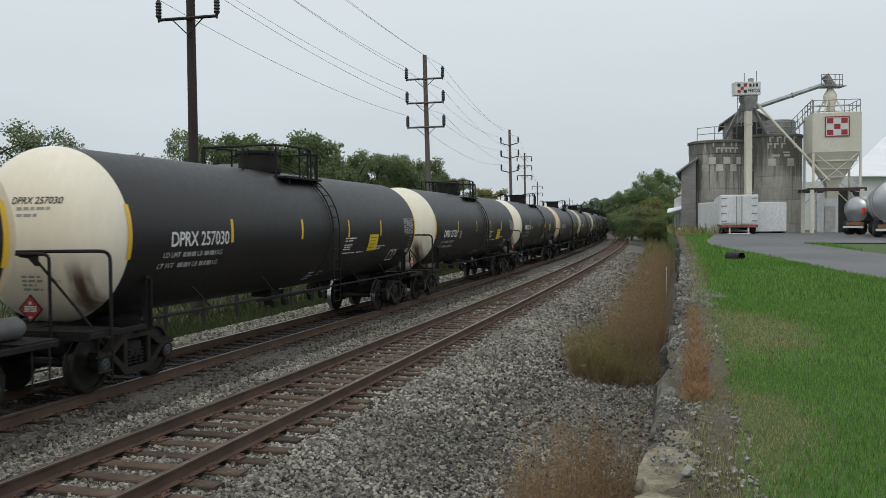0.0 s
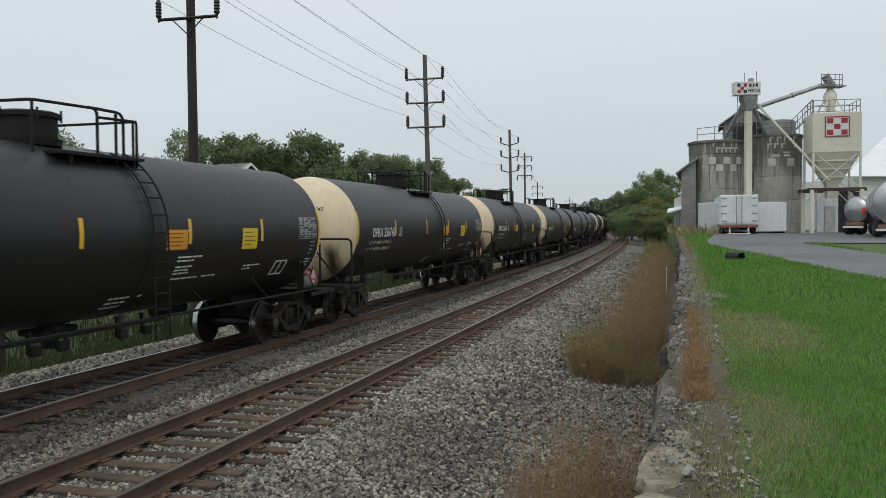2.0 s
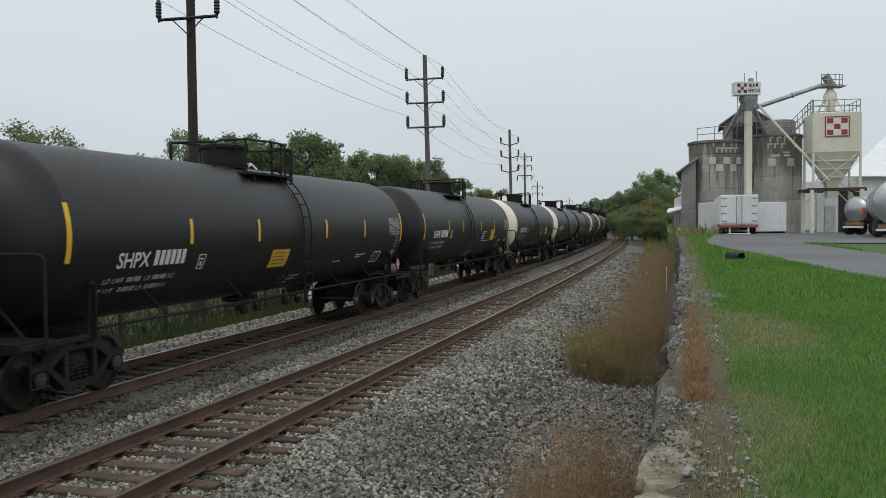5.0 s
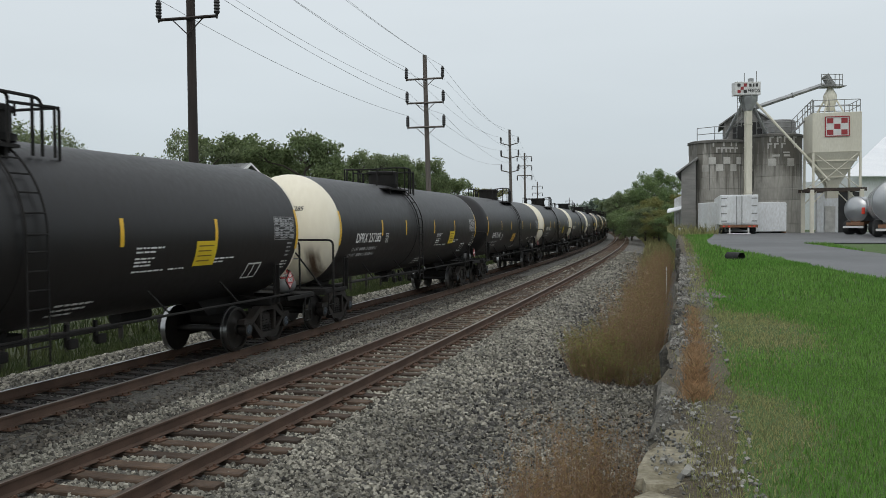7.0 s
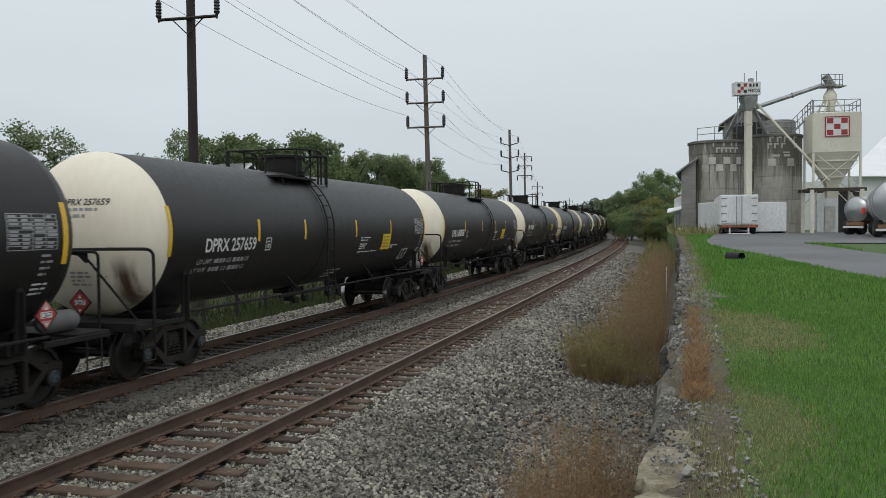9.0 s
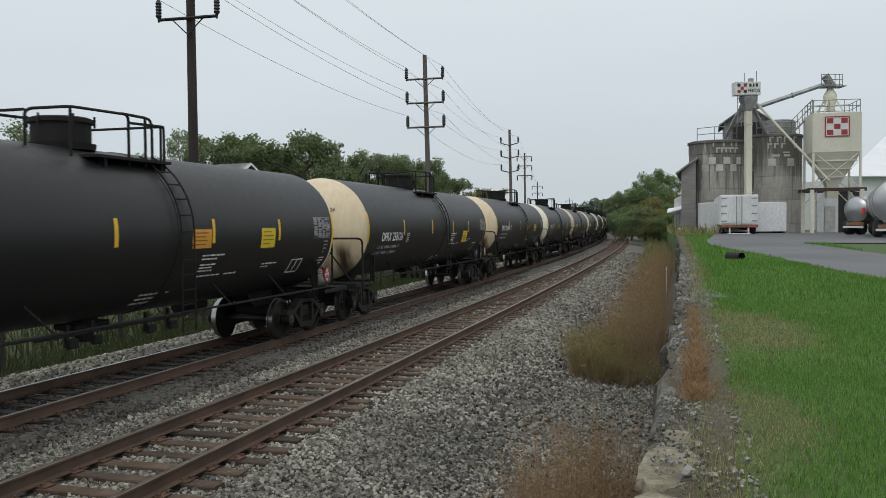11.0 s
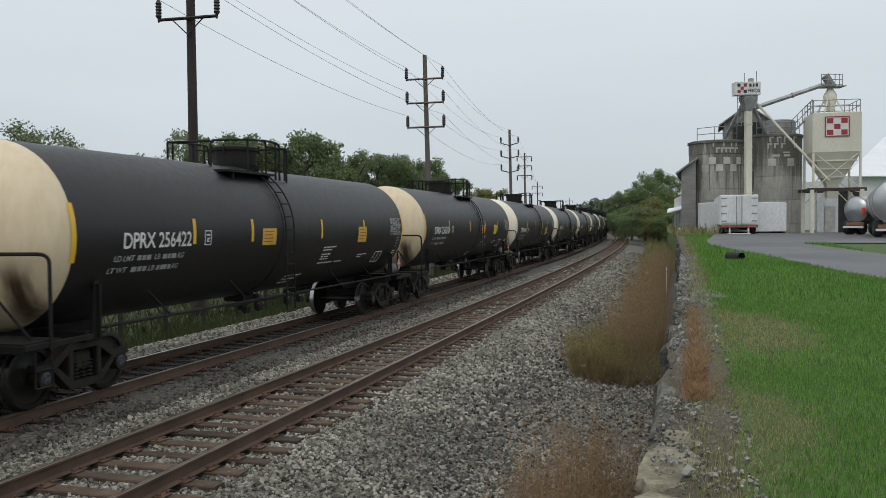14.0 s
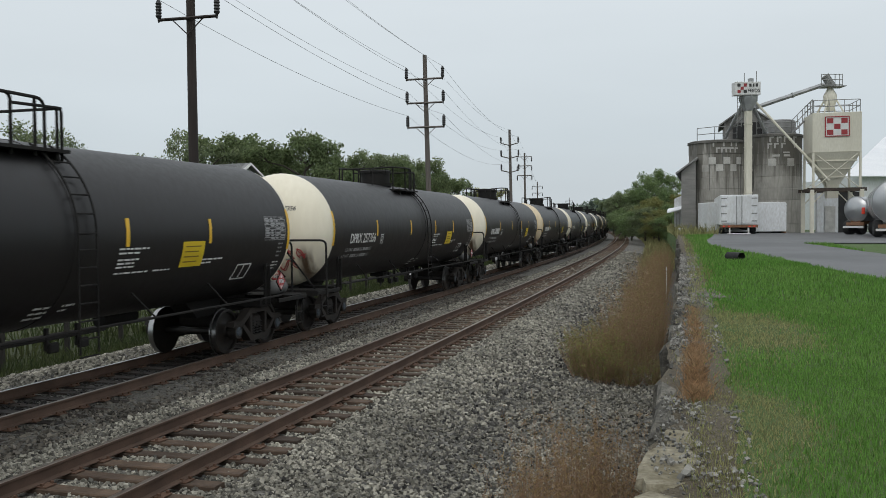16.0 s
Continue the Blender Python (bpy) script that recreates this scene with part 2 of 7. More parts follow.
add_drip(TANK_CREAM, -0.88, 1.2, 2.35, 0.26, (0.085, 0.050, 0.028))
add_drip(TANK_WARM, -0.88, 1.2, 2.40, 0.30, (0.060, 0.034, 0.018))
CAR_IRON = mat("car_underframe_black", (0.007, 0.007, 0.0075), (0.015, 0.014, 0.013), 0.72, 0, 3, 40, 0.2, 0.004, c3=(0.022, 0.019, 0.016))
TRUCK_IRON = mat("truck_cast_iron", (0.010, 0.010, 0.0105), (0.024, 0.021, 0.019), 0.6, 0, 4, 50, 0.3, 0.004, c3=(0.040, 0.031, 0.024))
WHEEL_STEEL = mat("wheel_dark_steel", (0.009, 0.0085, 0.008), (0.024, 0.019, 0.015), 0.5, 0.2, 5, 40, 0.2, 0.003)
TREAD_STEEL = mat("wheel_tread_steel", (0.45, 0.45, 0.45), (0.35, 0.35, 0.35), 0.3, 1.0, 5, 60, 0.05, 0.002)
for m_ in (CAR_IRON, TRUCK_IRON):
    m_.node_tree.nodes["Principled BSDF"].inputs["Specular IOR Level"].default_value = 0.25
YELLOW = plain("reflective_yellow", (0.78, 0.47, 0.03), 0.4)
ORANGE = plain("orange_panel", (0.72, 0.31, 0.03), 0.5)
AMBER = plain("amber_panel", (0.66, 0.37, 0.05), 0.55)
PANEL_YELLOW = plain("yellow_panel", (0.72, 0.52, 0.02), 0.5)
WHITE_INK = plain("white_stencil", (0.70, 0.70, 0.68), 0.6)
GREY_INK = plain("grey_stencil", (0.33, 0.33, 0.33), 0.6)
BLACK_INK = plain("black_stencil", (0.04, 0.04, 0.04), 0.6)
RED = plain("placard_red", (0.36, 0.035, 0.035), 0.5)
GREY_TANK = mat("grey_cylinder_paint", (0.10, 0.10, 0.098), (0.15, 0.15, 0.145), 0.6, 0, 2, 30, 0.1, 0.003)
PLACARD_PINK = plain("placard_faded_field", (0.55, 0.30, 0.29), 0.5)
RAIL_SIDE = mat("rusty_rail", (0.085, 0.050, 0.034), (0.14, 0.085, 0.058), 0.8, 0.1, 2, 60, 0.25, 0.003, c3=(0.06, 0.04, 0.03))
RAIL_TOP = mat("worn_rail_head", (0.16, 0.125, 0.10), (0.24, 0.20, 0.17), 0.42, 0.75, 3, 80, 0.05, 0.001, stretch=(1, 1, 1))
TIE_WOOD = mat("weathered_tie_wood", (0.062, 0.040, 0.026), (0.125, 0.083, 0.054), 0.9, 0, 1.5, 14, 0.8, 0.015, c3=(0.030, 0.021, 0.015), per_object=0.45)
# far track's ties: darker copy, the train's shade put into the wood colour
TIE_SHADED = mat("train_shaded_tie_wood", (0.022, 0.016, 0.012), (0.050, 0.035, 0.025), 0.85, 0, 1.5, 14, 0.8, 0.015, c3=(0.012, 0.009, 0.007), per_object=0.4)
PLATE_RUST = mat("rusty_tie_plate", (0.085, 0.045, 0.028), (0.13, 0.072, 0.045), 0.85, 0.1, 5, 60, 0.3, 0.003)
STONE = mat("ballast_stone", (0.190, 0.180, 0.148), (0.335, 0.318, 0.262), 0.85, 0, 0.45, 30, 0.3, 0.005, c3=(0.085, 0.080, 0.066), island=0.78)
STONE_DARK = mat("darker_ballast_stone", (0.085, 0.076, 0.062), (0.165, 0.148, 0.12), 0.9, 0, 0.6, 30, 0.3, 0.005, c3=(0.05, 0.044, 0.036), island=0.75)
BALLAST = gravel_mat("ballast_bed", (0.026, 0.025, 0.022), (0.25, 0.238, 0.21), (0.105, 0.098, 0.085), 19)
# near-black stone colour carries the shade beneath the cars
STONE_SHADED = mat("train_shaded_ballast", (0.018, 0.0165, 0.015), (0.040, 0.036, 0.031), 0.7, 0, 0.8, 30, 0.3, 0.005, c3=(0.012, 0.011, 0.010), island=0.7)
STONE_DIM = mat("grimy_ballast_stone", (0.055, 0.053, 0.049), (0.125, 0.12, 0.108), 0.85, 0, 0.6, 30, 0.3, 0.005, c3=(0.035, 0.033, 0.030), island=0.85)
# bed colour blackened to stand for shade under the train
SHADED_BED = gravel_mat("train_shaded_bed", (0.008, 0.008, 0.007), (0.035, 0.032, 0.028), (0.015, 0.014, 0.012), 22)
FIELD = mat("rough_field_grass", (0.020, 0.034, 0.010), (0.050, 0.050, 0.018), 0.95, 0, 0.25, 6, 0.8, 0.1, c3=(0.05, 0.06, 0.02))
LAWN = mat("lawn_ground", (0.048, 0.105, 0.016), (0.075, 0.115, 0.030), 0.95, 0, 0.5, 9, 0.7, 0.04, c3=(0.05, 0.09, 0.015))
ASPHALT = mat("wet_asphalt", (0.085, 0.087, 0.09), (0.145, 0.147, 0.15), 0.5, 0, 0.3, 60, 0.2, 0.006, rough2=0.75, c3=(0.075, 0.077, 0.08))

# ---------------------------------------------------------------- ground
S_END, S_START = 900.0, -60.0
WALL_O = 6.2
LINE = steps(S_START, S_END, 1.5, 30)
g_rows = [(-1500, -1.2), (-300, -0.8), (-60, -0.7), (-14, -0.75), (-11.5, -0.95), (5.4, -0.9), (WALL_O + 0.1, -0.9)]
ground = sheet("ground", [-700.0, -200.0] + LINE + [1500.0], g_rows, FIELD)
tagged(ground, "rough grassy land beside the railway line", "ground", kind="structure")
lo = bmesh.new()
grid = []
for s in [-300.0, -120.0] + LINE + [1500.0]:
    grid.append([lo.verts.new(P(s, o, z if z is not None else ground_z(s, o))) for o, z in
                 ((WALL_O + 0.08, -0.9), (WALL_O + 0.10, 1.0), (WALL_O + 0.5, None), (8, None), (10, None), (14, None), (20, None), (40, None), (120, None), (1200, None))])
for A, B in zip(grid, grid[1:]):
    for i in range(len(A) - 1):
        lo.faces.new((A[i], A[i + 1], B[i + 1], B[i]))
lawn = part("lawn", lo, LAWN)
tagged(lawn, "raised green lawn behind the old stone wall", "lawn", kind="structure")
bed = sheet("ballast_bed", LINE, [(-9.6, -0.97), (-8.7, -0.70), (-6.6, -0.30), (-5.6, -0.22), (-5.3, -0.255), (-2.55, -0.20), (-2.35, -0.25), (-1.55, -0.25), (-1.3, -0.255), (1.3, -0.255), (1.6, -0.22), (2.2, -0.28), (3.6, -0.55), (5.0, -0.66), (WALL_O + 0.06, -0.62)], BALLAST, z_noise=0.03, seed=2)
tagged(bed, "grey crushed stone ballast under the tracks", "ballast", kind="structure")


# dark sheet between the far rails, painting the shade below the train
shade_strip = sheet("oily_strip", steps(S_START, 300, 1.5, 12), [(-GAP - 0.70, -0.238), (-GAP, -0.232), (-GAP + 0.70, -0.238)], SHADED_BED, z_noise=0.02, seed=4)
tagged(shade_strip, "bed between the busy rails, darkened as train shade", "ballast", kind="structure")


# ---------------------------------------------------------------- tracks
RAIL_H = 0.18


def rail_mesh(o, s0, s1, head=True):
    bm = bmesh.new()
    prof = [(-0.07, -RAIL_H), (-0.07, -0.168), (-0.012, -0.15), (-0.010, -0.045), (-0.036, -0.032), (-0.036, -0.006), (-0.028, 0.0),
            (0.028, 0.0), (0.036, -0.006), (0.036, -0.032), (0.010, -0.045), (0.012, -0.15), (0.07, -0.168), (0.07, -RAIL_H)]
    grid = [[bm.verts.new(P(s, o + a, b)) for a, b in prof] for s in steps(s0, s1, 3, 12)]
    for A, B in zip(grid, grid[1:]):
        for i in range(len(prof)):
            j = (i + 1) % len(prof)
            f = bm.faces.new((A[i], A[j], B[j], B[i]))
            f.material_index = 1 if i in (5, 6, 7) else 0
    return bm


def build_track(o, label, shiny, first, last, far_last, wood):
    track = thing("railroad_track", label, "railroad track", kind="structure")
    for side in (-0.7525, 0.7525):
        r = part("rail", rail_mesh(o + side, S_START, 600), RAIL_SIDE, track)
        r.data.materials.append(TREAD_STEEL if shiny and side < 0 else RAIL_TOP)
    tie_me, plate_me = [], None
    for v in range(4):
        bm = bmesh.new()
        rnd = random.Random(40 + v)
        n = 7
        rows = []
        for i in range(n):
            y = -1.3 + 2.6 * i / (n - 1)
            w, top = 0.112 + rnd.uniform(-0.008, 0.008), -0.012 + rnd.uniform(-0.010, 0.004)
            rows.append([bm.verts.new((x, y, z)) for x, z in ((-w, -0.16), (-w, top - 0.012), (-w + 0.014, top), (0.0, top - rnd.uniform(0, 0.012)), (w - 0.014, top), (w, top - 0.012), (w, -0.16))])
        for A, B in zip(rows, rows[1:]):
            for i in range(6):
                bm.faces.new((A[i], A[i + 1], B[i + 1], B[i]))
        bm.faces.new(rows[0])
        bm.faces.new(rows[-1][::-1])
        finish(bm, 30)
        me = bpy.data.meshes.new("tie")
        bm.to_mesh(me)
        bm.free()
        me.materials.append(wood)
        tie_me.append(me)
    bm = bmesh.new()
    box(bm, (0, 0, 0.0), (0.18, 0.34, 0.02), 0.004)
    for sx, sy in ((-0.06, -0.095), (0.05, 0.095), (0.06, -0.13), (-0.05, 0.13)):
        box(bm, (sx, sy, 0.024), (0.026, 0.034, 0.03))
    finish(bm)
    plate_me = bpy.data.meshes.new("tie_plate")
    bm.to_mesh(plate_me)
    bm.free()
    plate_me.materials.append(PLATE_RUST)
    rnd = random.Random(int(7 - o))
    s = first
    while s < last:
        tie = part("tie", tie_me[rnd.randrange(4)], None, track)
        tie.matrix_basis = along(s + rnd.uniform(-0.03, 0.03), o + rnd.uniform(-0.06, 0.06), -RAIL_H - 0.006, rnd.uniform(-1.2, 1.2))
        for side in (-0.7525, 0.7525):
            pl = part("tie_plate", plate_me, None, tie)
            pl.matrix_basis = pose(0, side, -0.002)
        s += 0.53
    bm = bmesh.new()
    while s < far_last:
        box(bm, (0, 0, -0.085), (0.22, 2.6, 0.15), 0, along(s, o, -RAIL_H))
        s += 0.53
    rest = part("distant_ties", bm, wood, track)
    tagged(rest, kind="stuff")
    return track


near_track = build_track(0.0, "rusty empty rail track on brown wooden ties", False, -18.47, 75, 330, TIE_WOOD)
far_track = build_track(-GAP, "busy rail track under the moving tank train", True, -7.87, 60, 200, TIE_SHADED)

# ---------------------------------------------------------------- tank cars
TR, TZ, TX = 1.50, 2.62, 7.72        # tank radius, height of its axis, half length of the barrel

PANEL_INK = plain("brown_panel_ink", (0.20, 0.12, 0.015), 0.6)


def skin(x, z, lift=0.004):
    """The near side of the tank at x, height z."""
    dz = z - TZ
    return Vector((x, -math.sqrt(max(0.0, (TR + lift) ** 2 - dz * dz)), z))


def patch(bm, x0, x1, z0, z1, lean=0.0, lift=0.004, nx=1, nz=4):
    """A painted field on the tank's near side; z runs along the plate."""
    z0, z1 = z0 - 0.035, z1 - 0.035
    a0, a1 = math.asin((z0 - TZ) / TR), math.asin((z1 - TZ) / TR)
    grid = []
    for i in range(nz + 1):
        a = a0 + (a1 - a0) * i / nz
        row = []
        for j in range(nx + 1):
            x = x0 + (x1 - x0) * j / nx + lean * i / nz
            row.append(bm.verts.new((x, -(TR + lift) * math.cos(a), TZ + (TR + lift) * math.sin(a))))
        grid.append(row)
    for A, B in zip(grid, grid[1:]):
        for j in range(nx):
            bm.faces.new((A[j], A[j + 1], B[j + 1], B[j]))


def text_mesh(words, height, shear=0.0, width=None):
    """Flat letters in the built-in font, as points and faces in x, y."""
    cu = bpy.data.curves.new("letters", "FONT")
    cu.body, cu.size, cu.shear, cu.resolution_u = words, height * 1.38, shear, 3
    cu.offset = height * 0.022
    ob = bpy.data.objects.new("letters", cu)
    scene.collection.objects.link(ob)
    dg = bpy.context.evaluated_depsgraph_get()
    dg.update()
    me = bpy.data.meshes.new_from_object(ob.evaluated_get(dg))
    bpy.data.objects.remove(ob)
    bpy.data.curves.remove(cu)
    xs = [v.co.x for v in me.vertices] or [0]
    k = width / (max(xs) - min(xs)) if width else 1.0
    x0 = min(xs)
    for v in me.vertices:
        v.co.x = (v.co.x - x0) * k
    return me


def wrap(me, x, z, lift=0.004):
    """Lay flat letters on the tank's near side with the lower left corner at x, z."""
    a0 = math.asin((z - TZ) / TR)
    for v in me.vertices:
        a = a0 + v.co.y / TR
        v.co = Vector((x + v.co.x, -(TR + lift) * math.cos(a), TZ + (TR + lift) * math.sin(a)))
    return me


def bars(bm, x, z, widths, h=0.035, gap=0.075, lean=0.0, split=True, rnd=None):
    """Lines of writing too small to read."""
    rnd = rnd or random.Random(5)
    for i, w in enumerate(widths):
        xa, zz = x, z - i * gap
        while xa < x + w:
            d = min(rnd.uniform(0.07, 0.2), x + w - xa)
            if d > 0.02:
                patch(bm, xa, xa + d, zz, zz + h, 0, 0.004, 1, 1)
            xa += d + 0.03
            if not split:
                break


def build_head(sign, parent, material):
    bm = bmesh.new()
    prof = [(0.0, TR)]
    for i in range(1, 11):
        a = math.pi / 2 * i / 10
        prof.append((0.74 * math.sin(a), max(0.02, TR * math.cos(a) ** 0.92)))
    lathe(bm, [(sign * (TX + x), r) for x, r in prof], "X", 56, pose(0, 0, TZ))
    return part("head", bm, material, parent, "domed tank end")


def build_wheelset(parent, x):
    """Two wheels on their axle; turns about its own y axis."""
    W = 0.483
    axle = bmesh.new()
    rod(axle, (0, -1.02, 0), (0, 1.02, 0), 0.08, seg=12)
    ws = part("wheelset", axle, WHEEL_STEEL, parent, "", pose(x, 0, W))
    for sgn in (-1, 1):
        bm = bmesh.new()
        y = 0.7525 * sgn
        lathe(bm, [(y - sgn * 0.085, 0.40), (y - sgn * 0.075, W + 0.026), (y - sgn * 0.045, W + 0.024), (y - sgn * 0.03, W), (y + sgn * 0.062, W - 0.005), (y + sgn * 0.068, W - 0.02),
                   (y + sgn * 0.066, W - 0.07), (y + sgn * 0.02, W - 0.085), (y + sgn * 0.005, 0.25), (y + sgn * 0.06, 0.14), (y + sgn * 0.10, 0.13), (y + sgn * 0.10, 0.06)], "Y", 32)
        wh = part("wheel", bm, WHEEL_STEEL, ws)
        wh.data.materials.append(TREAD_STEEL)
        for p in wh.data.polygons:
            c = p.center
            if math.hypot(c.x, c.z) > W - 0.012 and abs(p.normal.y) < 0.5:
                p.material_index = 1
        bm = bmesh.new()
        lathe(bm, [(sgn * 0.98, 0.10), (sgn * 1.10, 0.10), (sgn * 1.115, 0.085)], "Y", 14)
        for i in range(3):
            a = 2 * math.pi * i / 3
            box(bm, (0.055 * math.cos(a), sgn * 1.118, 0.055 * math.sin(a)), (0.03, 0.02, 0.03))
        part("end_cap", bm, BLUE_CAP if sgn < 0 else TRUCK_IRON, ws)
    return ws


BLUE_CAP = mat("bearing_cap_paint", (0.03, 0.05, 0.07), (0.06, 0.07, 0.08), 0.6, 0, 6, 50, 0.1, 0.002)


def build_truck(car, x):
    bol = bmesh.new()
    box(bol, (0, 0, 0.62), (0.42, 2.1, 0.30), 0.05)
    lathe(bol, [(0.74, 0.20), (0.86, 0.18)], "Z", 16)
    truck = part("truck", bol, TRUCK_IRON, car, "cast iron four-wheel truck", pose(x, 0, 0))
    for sgn in (-1, 1):
        y = sgn * 1.0
        bm = bmesh.new()
        top = [(-1.10, 0.60), (-1.06, 0.70), (-0.72, 0.70), (-0.36, 0.93), (0.36, 0.93), (0.72, 0.70), (1.06, 0.70), (1.10, 0.60), (0.72, 0.56), (0.32, 0.82), (-0.32, 0.82), (-0.72, 0.56)]
        prism(bm, top, y - 0.09, y + 0.09)
        low = [(-0.72, 0.56), (-0.66, 0.62), (-0.30, 0.34), (0.30, 0.34), (0.66, 0.62), (0.72, 0.56), (0.36, 0.22), (-0.36, 0.22)]
        prism(bm, low, y - 0.10, y + 0.10)
        for c in (-0.33, 0.33):
            box(bm, (c, y, 0.58), (0.10, 0.2, 0.50), 0.015)
        part("side_frame", bm, TRUCK_IRON, truck)
        for cx_ in (-0.16, 0.0, 0.16):
            bm = bmesh.new()
            lathe(bm, [q for i in range(5) for q in ((0.35 + 0.058 * i, 0.05), (0.372 + 0.058 * i, 0.078), (0.394 + 0.058 * i, 0.05))], "Z", 9, pose(cx_, y, 0))
            part("coil_spring", bm, CAR_IRON, truck)
        for ax in (-0.89, 0.89):
            bm = bmesh.new()
            box(bm, (ax, y, 0.57), (0.26, 0.2, 0.12), 0.02)
            lathe(bm, [(y - 0.10, 0.15), (y + 0.10, 0.15)], "Y", 14, pose(ax, 0, 0.483))
            part("bearing", bm, TRUCK_IRON, truck)
    bm = bmesh.new()
    for ax in (-0.36, 0.36):
        rod(bm, (ax * 1.25, -0.95, 0.42), (ax * 1.25, 0.95, 0.42), 0.045, seg=6)
        for sy in (-0.75, 0.75):
            box(bm, (ax * 1.22, sy, 0.45), (0.10, 0.12, 0.30), 0.02)
    part("brake_beam", bm, CAR_IRON, truck)
    return truck, [build_wheelset(truck, ax) for ax in (-0.89, 0.89)]


def build_tank_car(kind):
    """One tank car of kind A (one yellow panel) or B (orange and yellow panels); its own x runs away along the line."""
    car = thing("tank_car", "black tank car with cream end", "tank car")
    lad = {"A": 0.75, "B": 0.92, "C": -0.60, "D": -0.75, "E": 0.45}[kind]
    bm = bmesh.new()
    prof = []
    for i in range(13):
        prof.append((-TX + 2 * TX * i / 12, TR))
    lathe(bm, prof, "X", 72, pose(0, 0, TZ), False)
    barrel = part("barrel", bm, TANK_BLACK, car, "matt black welded tank shell")
    bm = bmesh.new()
    for x in (lad - 0.05, ):
        lathe(bm, [(x - 0.12, TR + 0.002), (x - 0.11, TR + 0.012), (x + 0.11, TR + 0.012), (x + 0.12, TR + 0.002)], "X", 72, pose(0, 0, TZ), False)
    part("band", bm, TANK_BLACK, car)
    # fittings on top
    zt = TZ + TR
    mx = {"A": -0.42, "B": -0.42, "C": -0.20, "D": -0.16, "E": -0.65}[kind]
    bm = bmesh.new()
    lathe(bm, [(zt - 0.06, 0.55), (zt + 0.05, 0.57), (zt + 0.05, 0.49), (zt + 0.40, 0.49), (zt + 0.40, 0.53), (zt + 0.47, 0.53), (zt + 0.50, 0.46)], "Z", 24, pose(mx, 0, 0))
    house = part("manway_housing", bm, CAR_IRON, car, "black round fittings housing")
    for i in range(6):
        a = 2 * math.pi * i / 6
        bm = bmesh.new()
        rod(bm, (mx + 0.54 * math.cos(a), 0.54 * math.sin(a), zt + 0.33), (mx + 0.54 * math.cos(a), 0.54 * math.sin(a), zt + 0.53), 0.02, seg=6)
        part("bolt", bm, CAR_IRON, house)
    # platform and guard rails
    for sy in (-1, 1):
        bm = bmesh.new()
        box(bm, (lad - 0.75, sy * 0.86, zt - 0.20), (2.1, 0.42, 0.05))
        part("platform", bm, CAR_IRON, car)
        for xx in (lad - 1.5, lad + 0.1):
            bm = bmesh.new()
            box(bm, (xx, sy * 0.86, zt - 0.36), (0.06, 0.30, 0.28))
            part("bracket", bm, CAR_IRON, car)
    gx0, gx1, zr = {"A": -2.15, "B": -1.85, "C": -2.2, "D": -2.2, "E": -1.95}[kind], lad + {"A": 0.25, "B": 0.25, "C": 1.15, "D": 1.25, "E": 0.50}[kind], zt + 0.60
    for sy in (-1, 1):
        bm = bmesh.new()
        y = sy * 0.95
        tube(bm, bent([(gx0, y * 0.55, zt - 0.16), (gx0, y * 0.55, zr - 0.14), (-1.35, y, zr - 0.06), (gx1 - 1.05, y, zr - 0.02), (gx1 - 1.05, y, zt - 0.30)], 0.12), 0.026, 6)
        tube(bm, bent([(gx1 - 1.25, y, zr - 0.02), (gx1 - 0.37, y, zr - 0.02), (gx1 - 0.37, y, zt - 0.30)], 0.18), 0.026, 6)
        rod(bm, (gx1 - 0.57, y, zt - 0.30), (gx1 - 0.57, y, zr - 0.03), 0.026, seg=6)
        rod(bm, (-1.35, y, zt - 0.25), (-1.35, y, zr - 0.06), 0.024, seg=6)
        tube(bm, bent([(gx1 - 1.05, y, zr - 0.16), (gx1, y, zr - 0.12), (gx1, y, zt - 0.34)], 0.08), 0.024, 6)
        rod(bm, (gx1 - 0.1, y, zt - 0.30), (gx1 - 0.1, y, zr - 0.13), 0.024, seg=6)
        part("guard_rail", bm, CAR_IRON, car)
    for xx, w, zz in ((gx0, 0.52, zr - 0.15), (gx1, 0.95, zr - 0.12)):
        bm = bmesh.new()
        tube(bm, [(xx, -w, zz), (xx, w, zz)], 0.024, 6)
        part("cross_rail", bm, CAR_IRON, car)
    # side ladder that follows the shell
    bm = bmesh.new()
    pts = []
    for i in range(15):
        a = radians(62 - 62 * i / 14)
        pts.append((0, -(TR + 0.09) * math.cos(a), TZ + (TR + 0.09) * math.sin(a)))
    pts += [(0, -TR - 0.09, 2.2), (0, -TR - 0.09, 0.82)]
    for xx in (lad - 0.21, lad + 0.21):
        tube(bm, [(xx, y, z) for _, y, z in pts], 0.018, 5)
    ladder = part("ladder", bm, CAR_IRON, car, "black steel side ladder")
    run = [Vector(p) for p in pts]
    for a_ in range(13):
        if a_ < 6:
            a = radians(56 - 11 * a_)
            y, z = -(TR + 0.09) * math.cos(a), TZ + (TR + 0.09) * math.sin(a)
        else:
            y, z = -TR - 0.09, 2.40 - (a_ - 6) * 0.27
        bm = bmesh.new()
        rod(bm, (lad - 0.21, y, z), (lad + 0.21, y, z), 0.015, seg=5)
        part("rung", bm, CAR_IRON, ladder)
    # grab line low along the side with its struts
    for sy in (-1, 1):
        bm = bmesh.new()
        y = sy * 1.48
        tube(bm, [(-7.0, y, 1.17), (7.35, y, 1.17)], 0.024, 6)
        part("side_rail", bm, CAR_IRON, car, "thin rail along the car side")
        for xx in (-5.2, -2.4, 2.6, 5.0):
            bm = bmesh.new()
